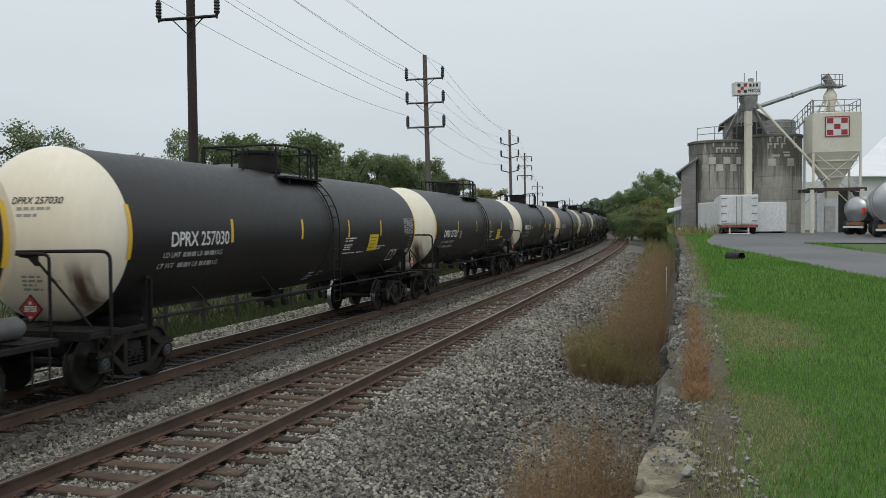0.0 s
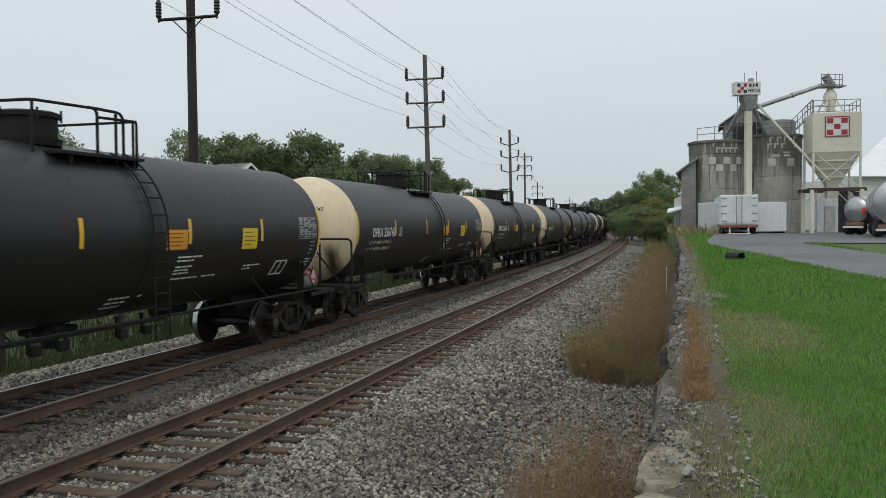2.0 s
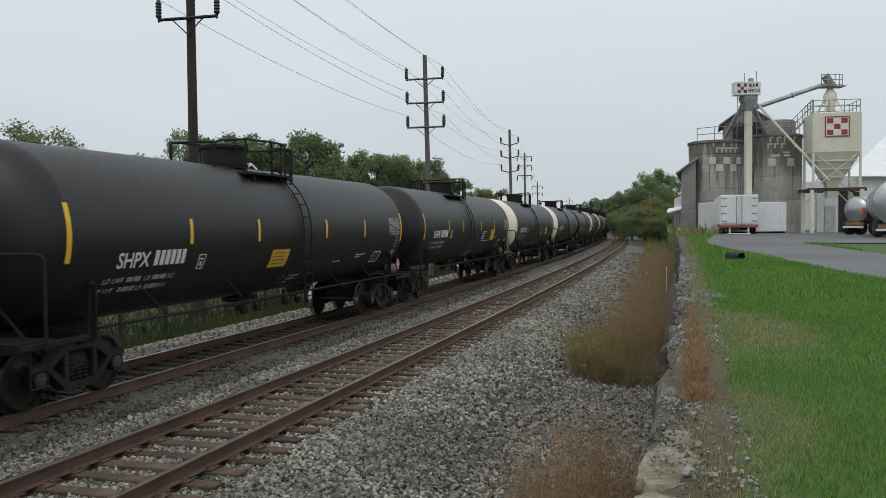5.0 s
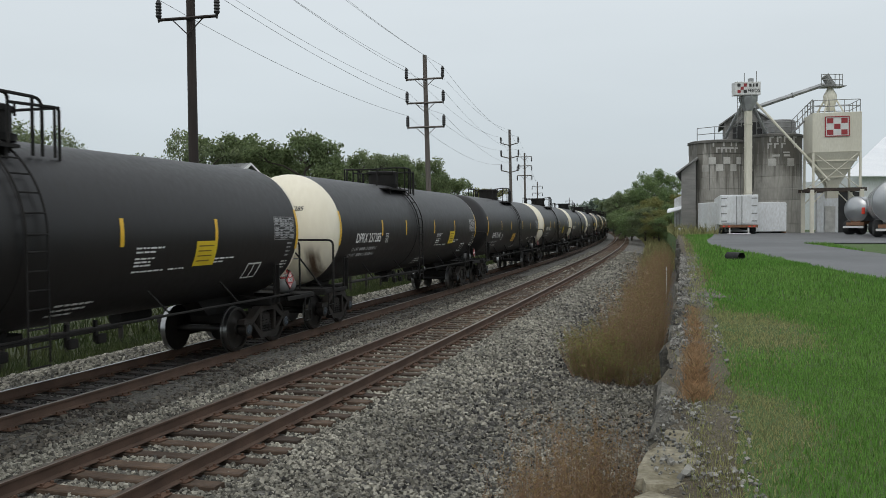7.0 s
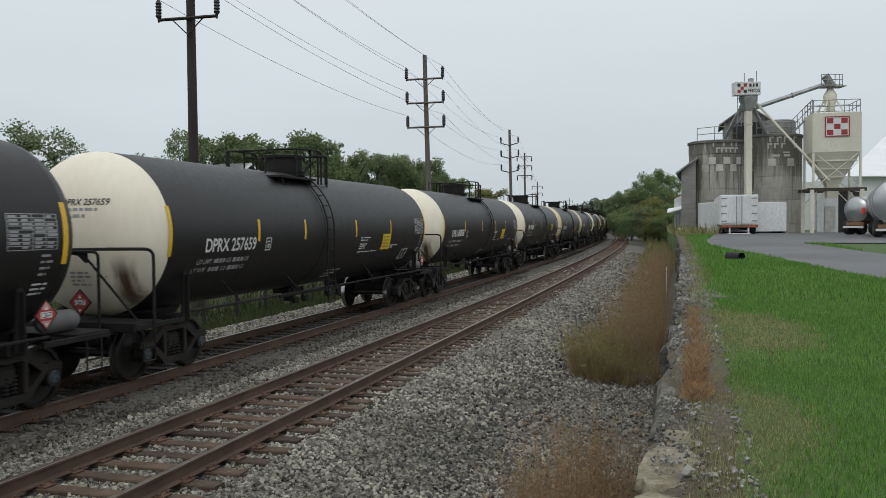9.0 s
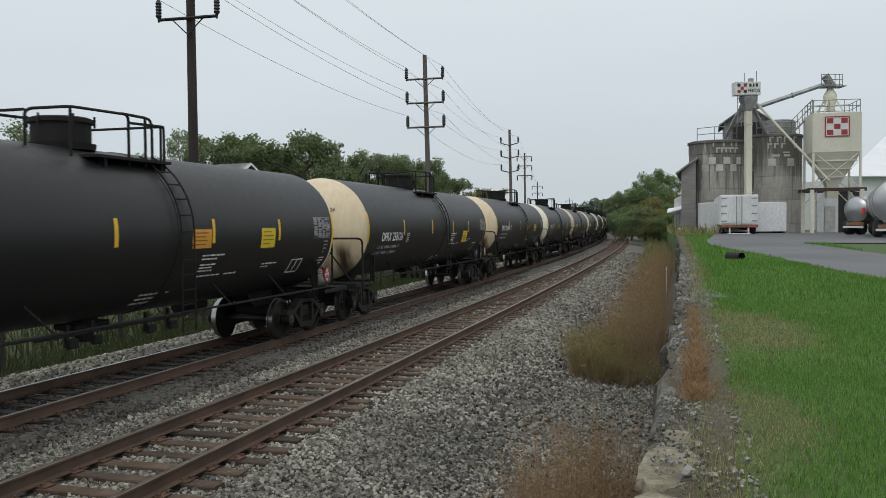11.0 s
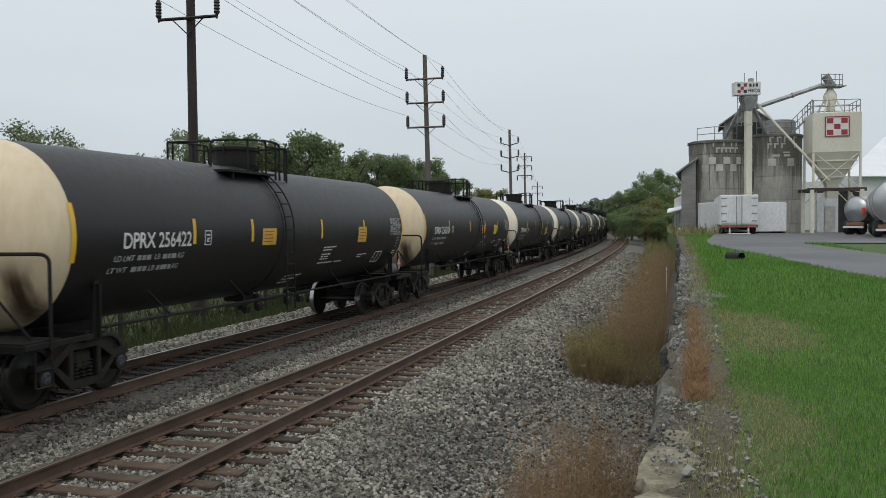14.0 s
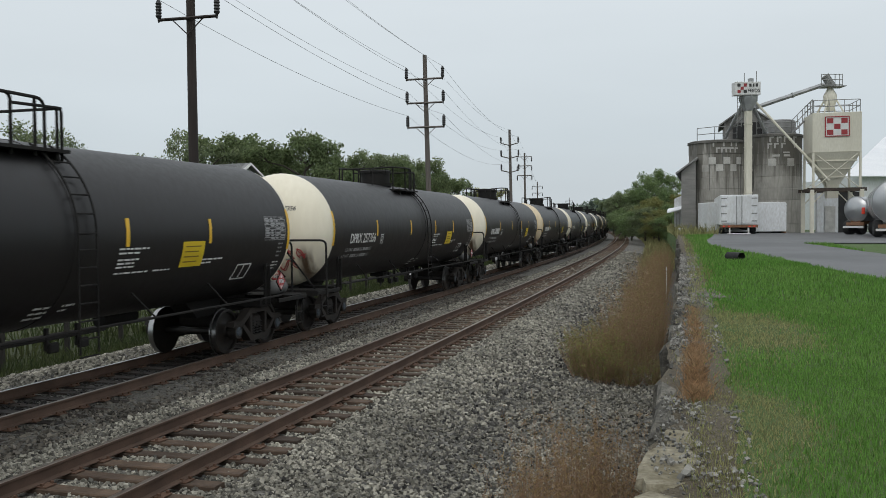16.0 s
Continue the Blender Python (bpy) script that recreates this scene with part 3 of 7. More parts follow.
            rod(bm, (xx, y, 1.17), (xx - 0.42, sy * 1.30, 1.62), 0.018, seg=5)
            part("rail_strut", bm, CAR_IRON, car)
    # sills, bolsters, ends
    for e in (-1, 1):
        bm = bmesh.new()
        prism(bm, [(e * 5.4, 1.20), (e * 5.9, 0.78), (e * 8.75, 0.78), (e * 8.75, 1.08), (e * 7.6, 1.20)], -0.22, 0.22)
        part("stub_sill", bm, CAR_IRON, car)
        bm = bmesh.new()
        box(bm, (e * 7.0, 0, 1.02), (0.34, 2.5, 0.18), 0.02)
        for sy in (-1, 1):
            prism(bm, [(e * 7.0 - 0.12, 1.0), (e * 7.0 + 0.12, 1.0), (e * 7.0 + 0.06, 1.9), (e * 7.0 - 0.06, 1.9)], sy * 1.30 - 0.02, sy * 1.30 + 0.02)
            box(bm, (e * 7.0, sy * 1.35, 1.42), (0.03, 0.09, 0.85))
        part("bolster", bm, CAR_IRON, car)
        bm = bmesh.new()
        box(bm, (e * 8.35, 0, 1.10), (0.75, 2.9, 0.04))
        box(bm, (e * 8.70, 0, 1.03), (0.06, 2.9, 0.12), 0.01)
        for sy in (-1, 1):
            box(bm, (e * 8.0, sy * 1.44, 1.05), (1.45, 0.06, 0.09), 0.01)
        endp = part("end_platform", bm, CAR_IRON, car)
        for sy in (-1, 1) if e < 0 else ():
            bm = bmesh.new()
            tube(bm, bent([(e * 8.22, sy * 1.48, 0.98), (e * 8.22, sy * 1.48, 2.36), (e * 8.60, sy * 0.85, 2.37), (e * 8.72, sy * 0.04, 2.36)], 0.15), 0.028, 6)
            if sy < 0:
                tube(bm, bent([(e * 8.74, sy * 0.12, 2.33), (e * 8.76, sy * 0.78, 2.33), (e * 8.76, sy * 0.78, 1.0)], 0.12), 0.028, 6)
            rod(bm, (e * 8.72, sy * 0.46, 2.28), (e * 8.30, sy * 1.20, 1.12), 0.022, seg=5)
            rod(bm, (e * 8.74, sy * 0.20, 2.30), (e * 8.72, sy * 0.50, 2.26), 0.022, seg=5)
            prism(bm, [(0, 0), (0.22, 0), (0.22, -0.05), (0.05, -0.20), (0, -0.20)], -0.012, 0.012, pose(e * 8.73, sy * 0.55, 2.34, 0, 0, 90))
            part("hand_rail", bm, CAR_IRON, car, "black bent pipe hand rail")
        for sy in (-1, 1):
            bm = bmesh.new()
            for sx in (8.52, 8.18):
                rod(bm, (e * sx, sy * 1.46, 1.0), (e * sx, sy * 1.46, 0.45), 0.016, seg=5)
            rod(bm, (e * 8.18, sy * 1.46, 0.45), (e * 8.52, sy * 1.46, 0.45), 0.018, seg=5)
            rod(bm, (e * 8.18, sy * 1.46, 0.70), (e * 8.52, sy * 1.46, 0.70), 0.016, seg=5)
            part("stirrup_step", bm, CAR_IRON, car)
        bm = bmesh.new()
        box(bm, (e * 8.85, 0, 0.86), (0.3, 0.13, 0.14), 0.02)
        prism(bm, [(e * 8.92, 0.74), (e * 9.10, 0.76), (e * 9.10, 0.98), (e * 8.92, 1.0)], -0.16, 0.12)
        part("coupler", bm, TRUCK_IRON, car)
        bm = bmesh.new()
        tube(bm, bent([(e * 8.72, 0.35, 0.80), (e * 8.95, 0.33, 0.55), (e * 9.05, 0.1, 0.52)], 0.1), 0.026, 6)
        part("air_hose", bm, CAR_IRON, car)
        bm = bmesh.new()
        patch(bm, e * TX - 0.055, e * TX + 0.055, 2.24, 3.15, 0, 0.006, 1, 8)
        part("reflector_strip", bm, YELLOW, car)
    # strips along the side
    for xx in {"A": (-4.40, -1.10, 1.85, 4.38), "B": (-4.46, -1.0, 1.96, 4.74), "C": (-4.43, -2.2, 1.40, 4.33), "D": (-4.42, -2.08, 1.25, 4.15), "E": (-4.42, -1.8, 1.8, 4.5)}[kind]:
        bm = bmesh.new()
        patch(bm, xx - 0.05, xx + 0.05, 2.45, 2.92, 0, 0.006, 1, 4)
        part("reflector_strip", bm, YELLOW, car)
    rnd = random.Random(3)
    panels = ((-1.07, -0.2, 1.84, 2.24, AMBER),) if kind == "E" else ((3.47, 4.2, 2.03, 2.50, PANEL_YELLOW),) if kind in "AD" else (((1.22, 1.88) if kind == "B" else (-1.75, -1.1)) + (2.36, 2.72, ORANGE if kind == "B" else AMBER), (3.9, 4.54, 2.30, 2.73, PANEL_YELLOW if kind == "B" else AMBER))
    for x0, x1, z0, z1, m_ in panels:
        bm = bmesh.new()
        patch(bm, x0, x1, z0, z1, 0, 0.006, 1, 4)
        pn = part("warning_panel", bm, m_, car, "orange panel" if m_ is not PANEL_YELLOW else "yellow panel")
        bm = bmesh.new()
        for i in range(4):
            zz = z1 - (z1 - z0) * (0.22 + 0.2 * i)
            patch(bm, x0 + 0.08, x1 - 0.08 - rnd.uniform(0, 0.2), zz, zz + 0.022, 0, 0.009, 1, 1)
        part("writing", bm, PANEL_INK, pn)
    # small stencils, too small to read
    bm = bmesh.new()
    zl = 2.4 if kind in "AD" else 2.2
    if kind != "E":
        bars(bm, 1.65, zl, [0.8, 0.55], 0.03, 0.07, rnd=rnd)
        bars(bm, 1.65, zl - 0.18, [0.55, 0.45, 0.5], 0.03, 0.06, rnd=rnd)
        bars(bm, 1.65, zl - 0.40, [0.9], 0.028, 0.06, rnd=rnd)
    bars(bm, 4.2, zl - 0.27, [0.75, 0.35], 0.03, 0.065, rnd=rnd)
    bars(bm, 2.7, zl - 0.40, [0.5], 0.028, 0.06, rnd=rnd)
    bars(bm, 0.2, 1.55, [0.9, 0.8, 0.6], 0.035, 0.08, rnd=rnd)
    bars(bm, 7.2, 1.95, [0.3, 0.3, 0.25], 0.03, 0.07, rnd=rnd)
    tagged(part("stencil", bm, WHITE_INK, car), kind="stuff")
    bm = bmesh.new()
    patch(bm, 6.58, 7.55, 2.46, 2.98, 0, 0.005, 1, 5)
    tb = part("data_table", bm, TANK_BLACK, car, "ruled table of small stencilled data")
    bm = bmesh.new()
    for r_ in range(9):
        for c_ in range(4):
            if (r_ + c_) % 5:
                patch(bm, 6.62 + c_ * 0.24, 6.62 + c_ * 0.24 + rnd.uniform(0.1, 0.2), 2.49 + r_ * 0.054, 2.522 + r_ * 0.054, 0, 0.008, 1, 1)
    for r_ in range(10):
        patch(bm, 6.58, 7.55, 2.462 + r_ * 0.056, 2.473 + r_ * 0.056, 0, 0.008, 1, 1)
    for x_ in (6.58, 7.05, 7.30, 7.535):
        patch(bm, x_, x_ + 0.015, 2.465, 2.975, 0, 0.008, 1, 4)
    bars(bm, 7.25, 2.36, [0.22, 0.24, 0.20, 0.16], 0.035, 0.09, rnd=rnd)
    tagged(part("writing", bm, GREY_INK, tb), kind="stuff")
    bm = bmesh.new()
    for (x0, x1, z0, z1) in ((5.65, 6.25, 1.66, 1.69), (5.65, 6.25, 1.96, 1.99), (5.65, 5.69, 1.66, 1.99), (6.21, 6.25, 1.66, 1.99), (5.93, 5.97, 1.7, 1.96)):
        patch(bm, x0, x1, z0, z1, 0, 0.006, 1, 4)
    part("stencil_box", bm, WHITE_INK, car)
    bm = bmesh.new()
    for (x0, x1, z0, z1) in ((-4.08, -3.84, 2.42, 2.44), (-4.08, -3.84, 2.68, 2.70), (-4.08, -4.055, 2.42, 2.70), (-3.865, -3.84, 2.42, 2.70), (-4.02, -3.9, 2.6, 2.63), (-4.0, -3.95, 2.48, 2.56), (-3.95, -3.9, 2.48, 2.5), (-3.95, -3.9, 2.54, 2.56)):
        dz = {"A": -0.2, "D": -0.18, "E": -0.45}.get(kind, 0.0)
        patch(bm, x0, x1, z0 + dz, z1 + dz, 0, 0.006, 1, 4)
    part("stencil_box", bm, WHITE_INK, car)
    # under the belly
    bm = bmesh.new()
    lathe(bm, [(-0.5, 0.02), (-0.5, 0.15), (0.5, 0.15), (0.5, 0.02)], "X", 16, pose(3.9, 0.3, 1.0))
    box(bm, (3.9, 0.3, 1.05), (0.5, 0.1, 0.2))
    part("air_reservoir", bm, CAR_IRON, car)
    bm = bmesh.new()
    lathe(bm, [(1.16, 0.26), (0.98, 0.26), (0.90, 0.14), (0.72, 0.12)], "Z", 16, pose(0.0, 0, 0))
    box(bm, (0, 0, 1.02), (0.9, 0.5, 0.12), 0.03)
    part("outlet_valve", bm, CAR_IRON, car)
    bm = bmesh.new()
    for xx in (-1.3, -0.7, 0.8, 1.5):
        box(bm, (xx, -0.75, 1.0), (0.06, 0.06, 0.36))
        box(bm, (xx + 0.1, -0.78, 0.86), (0.22, 0.10, 0.16), 0.02)
    tube(bm, [(-2.0, -0.75, 1.0), (2.2, -0.75, 1.0)], 0.025, 6)
    part("brake_rigging", bm, CAR_IRON, car)
    bm = bmesh.new()
    lathe(bm, [(-0.42, 0.03), (-0.37, 0.12), (-0.28, 0.17), (0.28, 0.17), (0.37, 0.12), (0.42, 0.03)], "X", 16, pose(8.15, -0.95, 1.29))
    part("brake_cylinder", bm, GREY_TANK, car, "grey rounded brake cylinder")
    bm = bmesh.new()
    rod(bm, (8.5, 0.62, 1.1), (8.5, 0.62, 2.0), 0.03, seg=6)
    rod(bm, (8.5, 0.62, 2.0), (8.57, 0.62, 2.0), 0.03, seg=6)
    for i in range(3):
        a = 2 * math.pi * i / 3
        rod(bm, (8.56, 0.62, 2.0), (8.56, 0.62 + 0.27 * math.cos(a), 2.0 + 0.27 * math.sin(a)), 0.015, seg=5)
    lathe(bm, [(8.53, 0.26), (8.56, 0.28), (8.59, 0.26)], "X", 20, pose(0, 0.62, 2.0), False)
    part("hand_brake", bm, CAR_IRON, car)
    # placards
    for e, x in ((-1, -8.66), (1, 7.24)):
        bm = bmesh.new()
        h_ = 0.20
        y, z = (-0.33, 1.46) if e < 0 else (-1.53, 1.50)
        prism(bm, [(0, -h_ - 0.03), (h_ + 0.03, 0), (0, h_ + 0.03), (-h_ - 0.03, 0)], -0.008, 0.008, pose(x, y, z, 0, 0, 90 if e < 0 else 0))
        pl = part("placard_holder", bm, CAR_IRON, car)
        bm = bmesh.new()
        prism(bm, [(0, -h_), (h_, 0), (0, h_), (-h_, 0)], -0.013, 0.013, pose(x, y, z, 0, 0, 90 if e < 0 else 0))
        part("placard", bm, RED, pl, "red diamond hazard placard")
        bm = bmesh.new()
        prism(bm, [(-0.11, -0.045), (0.11, -0.045), (0.11, 0.045), (-0.11, 0.045)], -0.016, 0.016, pose(x, y, z, 0, 0, 90 if e < 0 else 0))
        prism(bm, [(-0.04, 0.07), (0.04, 0.07), (0.0, 0.13)], -0.016, 0.016, pose(x, y, z, 0, 0, 90 if e < 0 else 0))
        prism(bm, [(-0.03, -0.12), (0.03, -0.12), (0.0, -0.165)], -0.016, 0.016, pose(x, y, z, 0, 0, 90 if e < 0 else 0))
        part("placard_number", bm, WHITE_INK, pl)
        me = text_mesh("1267", 0.075, 0, 0.19)
        for v in me.vertices:
            v.co = Vector((x - 0.0175, y + 0.095 - v.co.x, z - 0.036 + v.co.y)) if e < 0 else Vector((x - 0.095 + v.co.x, y - 0.0175, z - 0.036 + v.co.y))
        part("placard_digits", me, BLACK_INK, pl)
        if e > 0:
            for f_ in (-1, 1):
                bm = bmesh.new()
                prism(bm, [(-0.10, f_ * 0.085), (0.10, f_ * 0.085), (0.0, f_ * 0.185)], -0.0145, 0.0145, pose(x, y, z))
                part("placard_field", bm, PLACARD_PINK, pl)
    # side placard
    trucks = [build_truck(car, -7.0), build_truck(car, 7.0)]
    return car


def find_parts(ob, name):
    return [c for c in ob.children_recursive if c.name.split(".")[0] == name]


NUMBERS = {0: "257030", 1: "257321", 2: "256751", 3: "256743", 4: "256536", 5: "257865", 8: "257978", 9: "257285", 10: "211462", 11: "257659",
           14: "258126", 15: "256480", 16: "256022", 17: "256422", 18: "256210", 19: "257471", 20: "257356"}
DARK_ENDS = {6, 7, 10}
KIND_B = {2, 3, 13, 15, 18, 24, 29}
KIND_C = {4, 16, 17}
KIND_E = {6, 10}
KIND_D = {7, 8, 9, 11, 25, 30}
FIRST, LAST = -1, 33
MID0 = 11.679 + 8.07        # middle of car 0 along the line at the start
PASSED = [(0, -0.1), (1.5, 33.0), (2.5, 54.95), (4, 88.05), (6.5, 142.8), (7, 153.85), (9, 197.85), (11.5, 253.35), (12.5, 275.75), (13, 286.75), (14, 308.95), (16, 353.4)]


def car_kind(k):
    return "B" if k in KIND_B else "C" if k in KIND_C else "D" if k in KIND_D else "E" if k in KIND_E else "A"


proto = {k: build_tank_car(k) for k in "ABCDE"}
first_of = {"A": FIRST, "B": 2, "C": 4, "D": 7, "E": 6}
cars = {}
for k in range(FIRST, LAST + 1):
    kind = car_kind(k)
    car = proto[kind] if first_of[kind] == k else copy_thing(proto[kind], Matrix())
    cars[k] = car
for k, car in cars.items():
    dark = k in DARK_ENDS
    tagged(car, "all-black tank car rolling along the far track" if dark else "black tank car with cream domed ends rolling along",
           "tank car", "tank cars of the train")


def dish_x(y, z, lift=0.006):
    """The face of the near tank end."""
    q = min(0.999, math.hypot(y, z - TZ) / TR)
    c = q ** (1 / 0.92)
    return -(TX + lift + 0.74 * math.sqrt(1 - c * c))


def on_dish(me, y, z):
    for v in me.vertices:
        yy, zz = y - v.co.x, z + v.co.y
        v.co = Vector((dish_x(yy, zz), yy, zz))
    return me


def dish_bars():
    bm = bmesh.new()
    rnd = random.Random(9)
    for z, y, w in ((3.03, 0.10, 0.62), (2.92, 0.10, 0.40), (1.93, 0.08, 0.36), (1.86, 0.08, 0.42), (1.86, -0.42, 0.18), (1.79, 0.08, 0.25), (1.72, 0.08, 0.36)):
        h = 0.05 if z > 2.5 else 0.038
        a = 0.0
        while a < w:
            d = min(rnd.uniform(0.06, 0.15), w - a)
            vs = [bm.verts.new((dish_x(yy, zz), yy, zz)) for yy, zz in ((y - a, z), (y - a - d, z), (y - a - d, z + h), (y - a, z + h))]
            bm.faces.new(vs)
            a += d + 0.035
    finish(bm)
    me = bpy.data.meshes.new("end_stencil")
    bm.to_mesh(me)
    bm.free()
    me.materials.append(GREY_INK)
    return me


end_stencil = dish_bars()
weight_words = {}
WEIGHT_Z = {"A0": (2.19, 2.00), "A": (2.02, 1.85), "E": (1.82, 1.66), "B": (2.18, 1.99), "C": (2.18, 1.99), "D": (2.02, 1.86)}
for kind, (za, zb) in WEIGHT_Z.items():
    for words, xx, zz, wd in (("LD LMT", -6.72, za, 0.54), ("LB", -5.62, za, 0.17), ("KG", -4.92, za, 0.19), ("LT WT", -6.82, zb, 0.50), ("LB", -5.72, zb, 0.17), ("KG", -5.02, zb, 0.19)):
        me = wrap(text_mesh(words, 0.10, 0.1, wd), xx, zz)
        me.materials.append(GREY_INK)
        weight_words.setdefault(kind, []).append(me)
head_mesh = {}
mark_mesh = {}
WARM = {-1, 3, 4, 5, 7, 14, 15, 17, 18, 22, 26, 27, 31}
for k, car in cars.items():
    dark = 1 if k in DARK_ENDS else 2 if k in WARM else 0
    for sg in (-1, 1):
        if (sg, dark) not in head_mesh:
            head_mesh[sg, dark] = build_head(sg, car, TANK_BLACK if dark == 1 else TANK_WARM if dark == 2 else TANK_CREAM).data
        else:
            part("head", head_mesh[sg, dark], None, car, "domed tank end")
    num = NUMBERS.get(k)
    mark = "SHPX" if k in DARK_ENDS else "DPRX"
    z_num = 2.39 if k in KIND_B or k in KIND_C or k == 0 else 2.07 if k in KIND_E else 2.25
    if num:
        me = wrap(text_mesh(mark + " " + num, 0.27, 0.18 if k in DARK_ENDS else 0.0, 1.99), -6.53, z_num, 0.011)
        part("car_number", me, WHITE_INK, car, "white car number")
        me = on_dish(text_mesh(mark + " " + num, 0.115, 0.2, 0.92), 0.21, 3.13)
        part("end_number", me, WHITE_INK if dark == 1 else BLACK_INK, car)
    else:
        if (mark, z_num) not in mark_mesh:
            bm = bmesh.new()
            for i in range(6):
                patch(bm, -5.50 + 0.165 * i, -5.38 + 0.165 * i, z_num + 0.035, z_num + 0.30, 0, 0.004, 1, 2)
            bars_ob = part("number_bars", bm, WHITE_INK, car)
            mark_mesh[mark, z_num] = (wrap(text_mesh(mark, 0.27, 0.0, 0.88), -6.52, z_num, 0.011), bars_ob.data)
        else:
            part("number_bars", mark_mesh[mark, z_num][1], None, car)
        part("car_mark", mark_mesh[mark, z_num][0], WHITE_INK, car, "white lettering")
    tagged(part("end_stencil", end_stencil, None, car), kind="stuff")
    bm = bmesh.new()
    rr = random.Random(100 + k)
    kind = car_kind(k)
    kind = "A0" if k == 0 else kind
    za, zb = WEIGHT_Z[kind]
    for xx, zz in ((-6.10, za + 0.035), (-5.38, za + 0.035), (-6.20, zb + 0.035), (-5.48, zb + 0.035)):
        bars(bm, xx, zz, [0.42], 0.085, 0.2, rnd=rr)
    for me in weight_words[kind]:
        part("weight_word", me, None, car)
    tagged(part("weight_stencil", bm, GREY_INK, car), kind="stuff")

# the boxed stencil of this car stands higher
find_parts(cars[0], "stencil_box")[-1].location.z = 0.2

# red scrawl on the end of one car
bm = bmesh.new()
rr = random.Random(17)
for row, (z, n) in enumerate(((2.02, 4), (1.72, 3))):
    for i in range(n):
        y0 = 0.05 - 0.27 * i - 0.1 * row
        pts = []
        for a in range(15):
            t_ = a / 14 * 2 * math.pi * rr.uniform(0.9, 1.3)
            y, zz = y0 + 0.12 * math.sin(t_ + i) - 0.006 * a, z + 0.13 * math.cos(t_ * (1.5 if i % 2 else 1.0))
            pts.append((dish_x(y, zz, 0.008), y, zz))
        tube(bm, pts, 0.014, 4)
part("graffiti", bm, RED, cars[20], "red spray-painted scrawl")


def car_s(k, t):
    return MID0 + CAR * k - float(np.interp(t, [a for a, _ in PASSED], [b for _, b in PASSED]))

# ---------------------------------------------------------------- feed mill
CONCRETE = mat("stained_concrete", (0.30, 0.29, 0.26), (0.42, 0.405, 0.365), 0.9, 0, 0.5, 9, 0.35, 0.02, c3=(0.22, 0.21, 0.185), stretch=(1, 1, 0.22))
DARK_CONCRETE = mat("dark_weathered_concrete", (0.09, 0.088, 0.08), (0.20, 0.195, 0.175), 0.92, 0, 0.7, 9, 0.4, 0.02, c3=(0.07, 0.065, 0.06), stretch=(1, 1, 0.25))
RUST_BEAM = mat("dark_rusty_beam", (0.035, 0.028, 0.023), (0.075, 0.055, 0.042), 0.85, 0.1, 3, 30, 0.3, 0.006)


def add_stains(m, z_top, depth, colour):
    """Rain streaks that run down from the rim, and blotches of lichen."""
    t = m.node_tree
    n, l = t.nodes, t.links
    b = n["Principled BSDF"]
    src = b.inputs["Base Color"].links[0].from_socket
    co = n.new("ShaderNodeTexCoord")
    sep = n.new("ShaderNodeSeparateXYZ")
    l.new(co.outputs["Object"], sep.inputs[0])
    fall = n.new("ShaderNodeMapRange")
    fall.inputs["From Min"].default_value, fall.inputs["From Max"].default_value = z_top - depth, z_top
    fall.inputs["To Min"].default_value, fall.inputs["To Max"].default_value = 0.0, 0.30
    l.new(sep.outputs["Z"], fall.inputs["Value"])
    for scale, stretch, lo_, hi_, amount in ((1.0, (2.6, 2.6, 0.10), 0.56, 0.74, 0.85), (0.8, (0.9, 0.9, 0.5), 0.62, 0.80, 0.6)):
        mp = n.new("ShaderNodeMapping")
        mp.inputs["Scale"].default_value = stretch
        l.new(co.outputs["Object"], mp.inputs[0])
        nz = n.new("ShaderNodeTexNoise")
        nz.inputs["Scale"].default_value, nz.inputs["Detail"].default_value, nz.inputs["Roughness"].default_value = scale, 7, 0.62
        l.new(mp.outputs[0], nz.inputs["Vector"])
        ad = n.new("ShaderNodeMath")
        l.new(nz.outputs[0], ad.inputs[0])
        l.new(fall.outputs[0], ad.inputs[1])
        mr = n.new("ShaderNodeMapRange")
        mr.interpolation_type = "SMOOTHSTEP"
        mr.inputs["From Min"].default_value, mr.inputs["From Max"].default_value, mr.inputs["To Max"].default_value = lo_, hi_, amount
        l.new(ad.outputs[0], mr.inputs["Value"])
        mx = n.new("ShaderNodeMix")
        mx.data_type = "RGBA"
        mx.inputs["B"].default_value = (*colour, 1)
        l.new(mr.outputs[0], mx.inputs["Factor"])
        l.new(src, mx.inputs["A"])
        src = mx.outputs["Result"]
    l.new(src, b.inputs["Base Color"])


add_stains(CONCRETE, 9.6, 4.5, (0.105, 0.098, 0.082))
STREAK = mat("dark_streak", (0.12, 0.117, 0.105), (0.21, 0.205, 0.185), 0.92, 0, 0.9, 9, 0.3, 0.02, c3=(0.10, 0.096, 0.086), stretch=(1, 1, 0.25))
FADED_WHITE = mat("faded_white_paint", (0.42, 0.41, 0.38), (0.58, 0.57, 0.53), 0.9, 0, 2.0, 14, 0.2, 0.01, c3=(0.34, 0.33, 0.30))
FADED_GREY = mat("faded_lettering", (0.38, 0.375, 0.35), (0.50, 0.49, 0.46), 0.9, 0, 2.0, 14, 0.2, 0.01)
BIN_PAINT = mat("bin_cream_paint", (0.60, 0.575, 0.475), (0.68, 0.655, 0.555), 0.6, 0, 0.8, 10, 0.08, 0.01, c3=(0.50, 0.47, 0.38), stretch=(1, 1, 0.3))
GALV = mat("galvanised_steel", (0.30, 0.31, 0.31), (0.42, 0.43, 0.43), 0.45, 0.5, 2, 25, 0.05, 0.004)
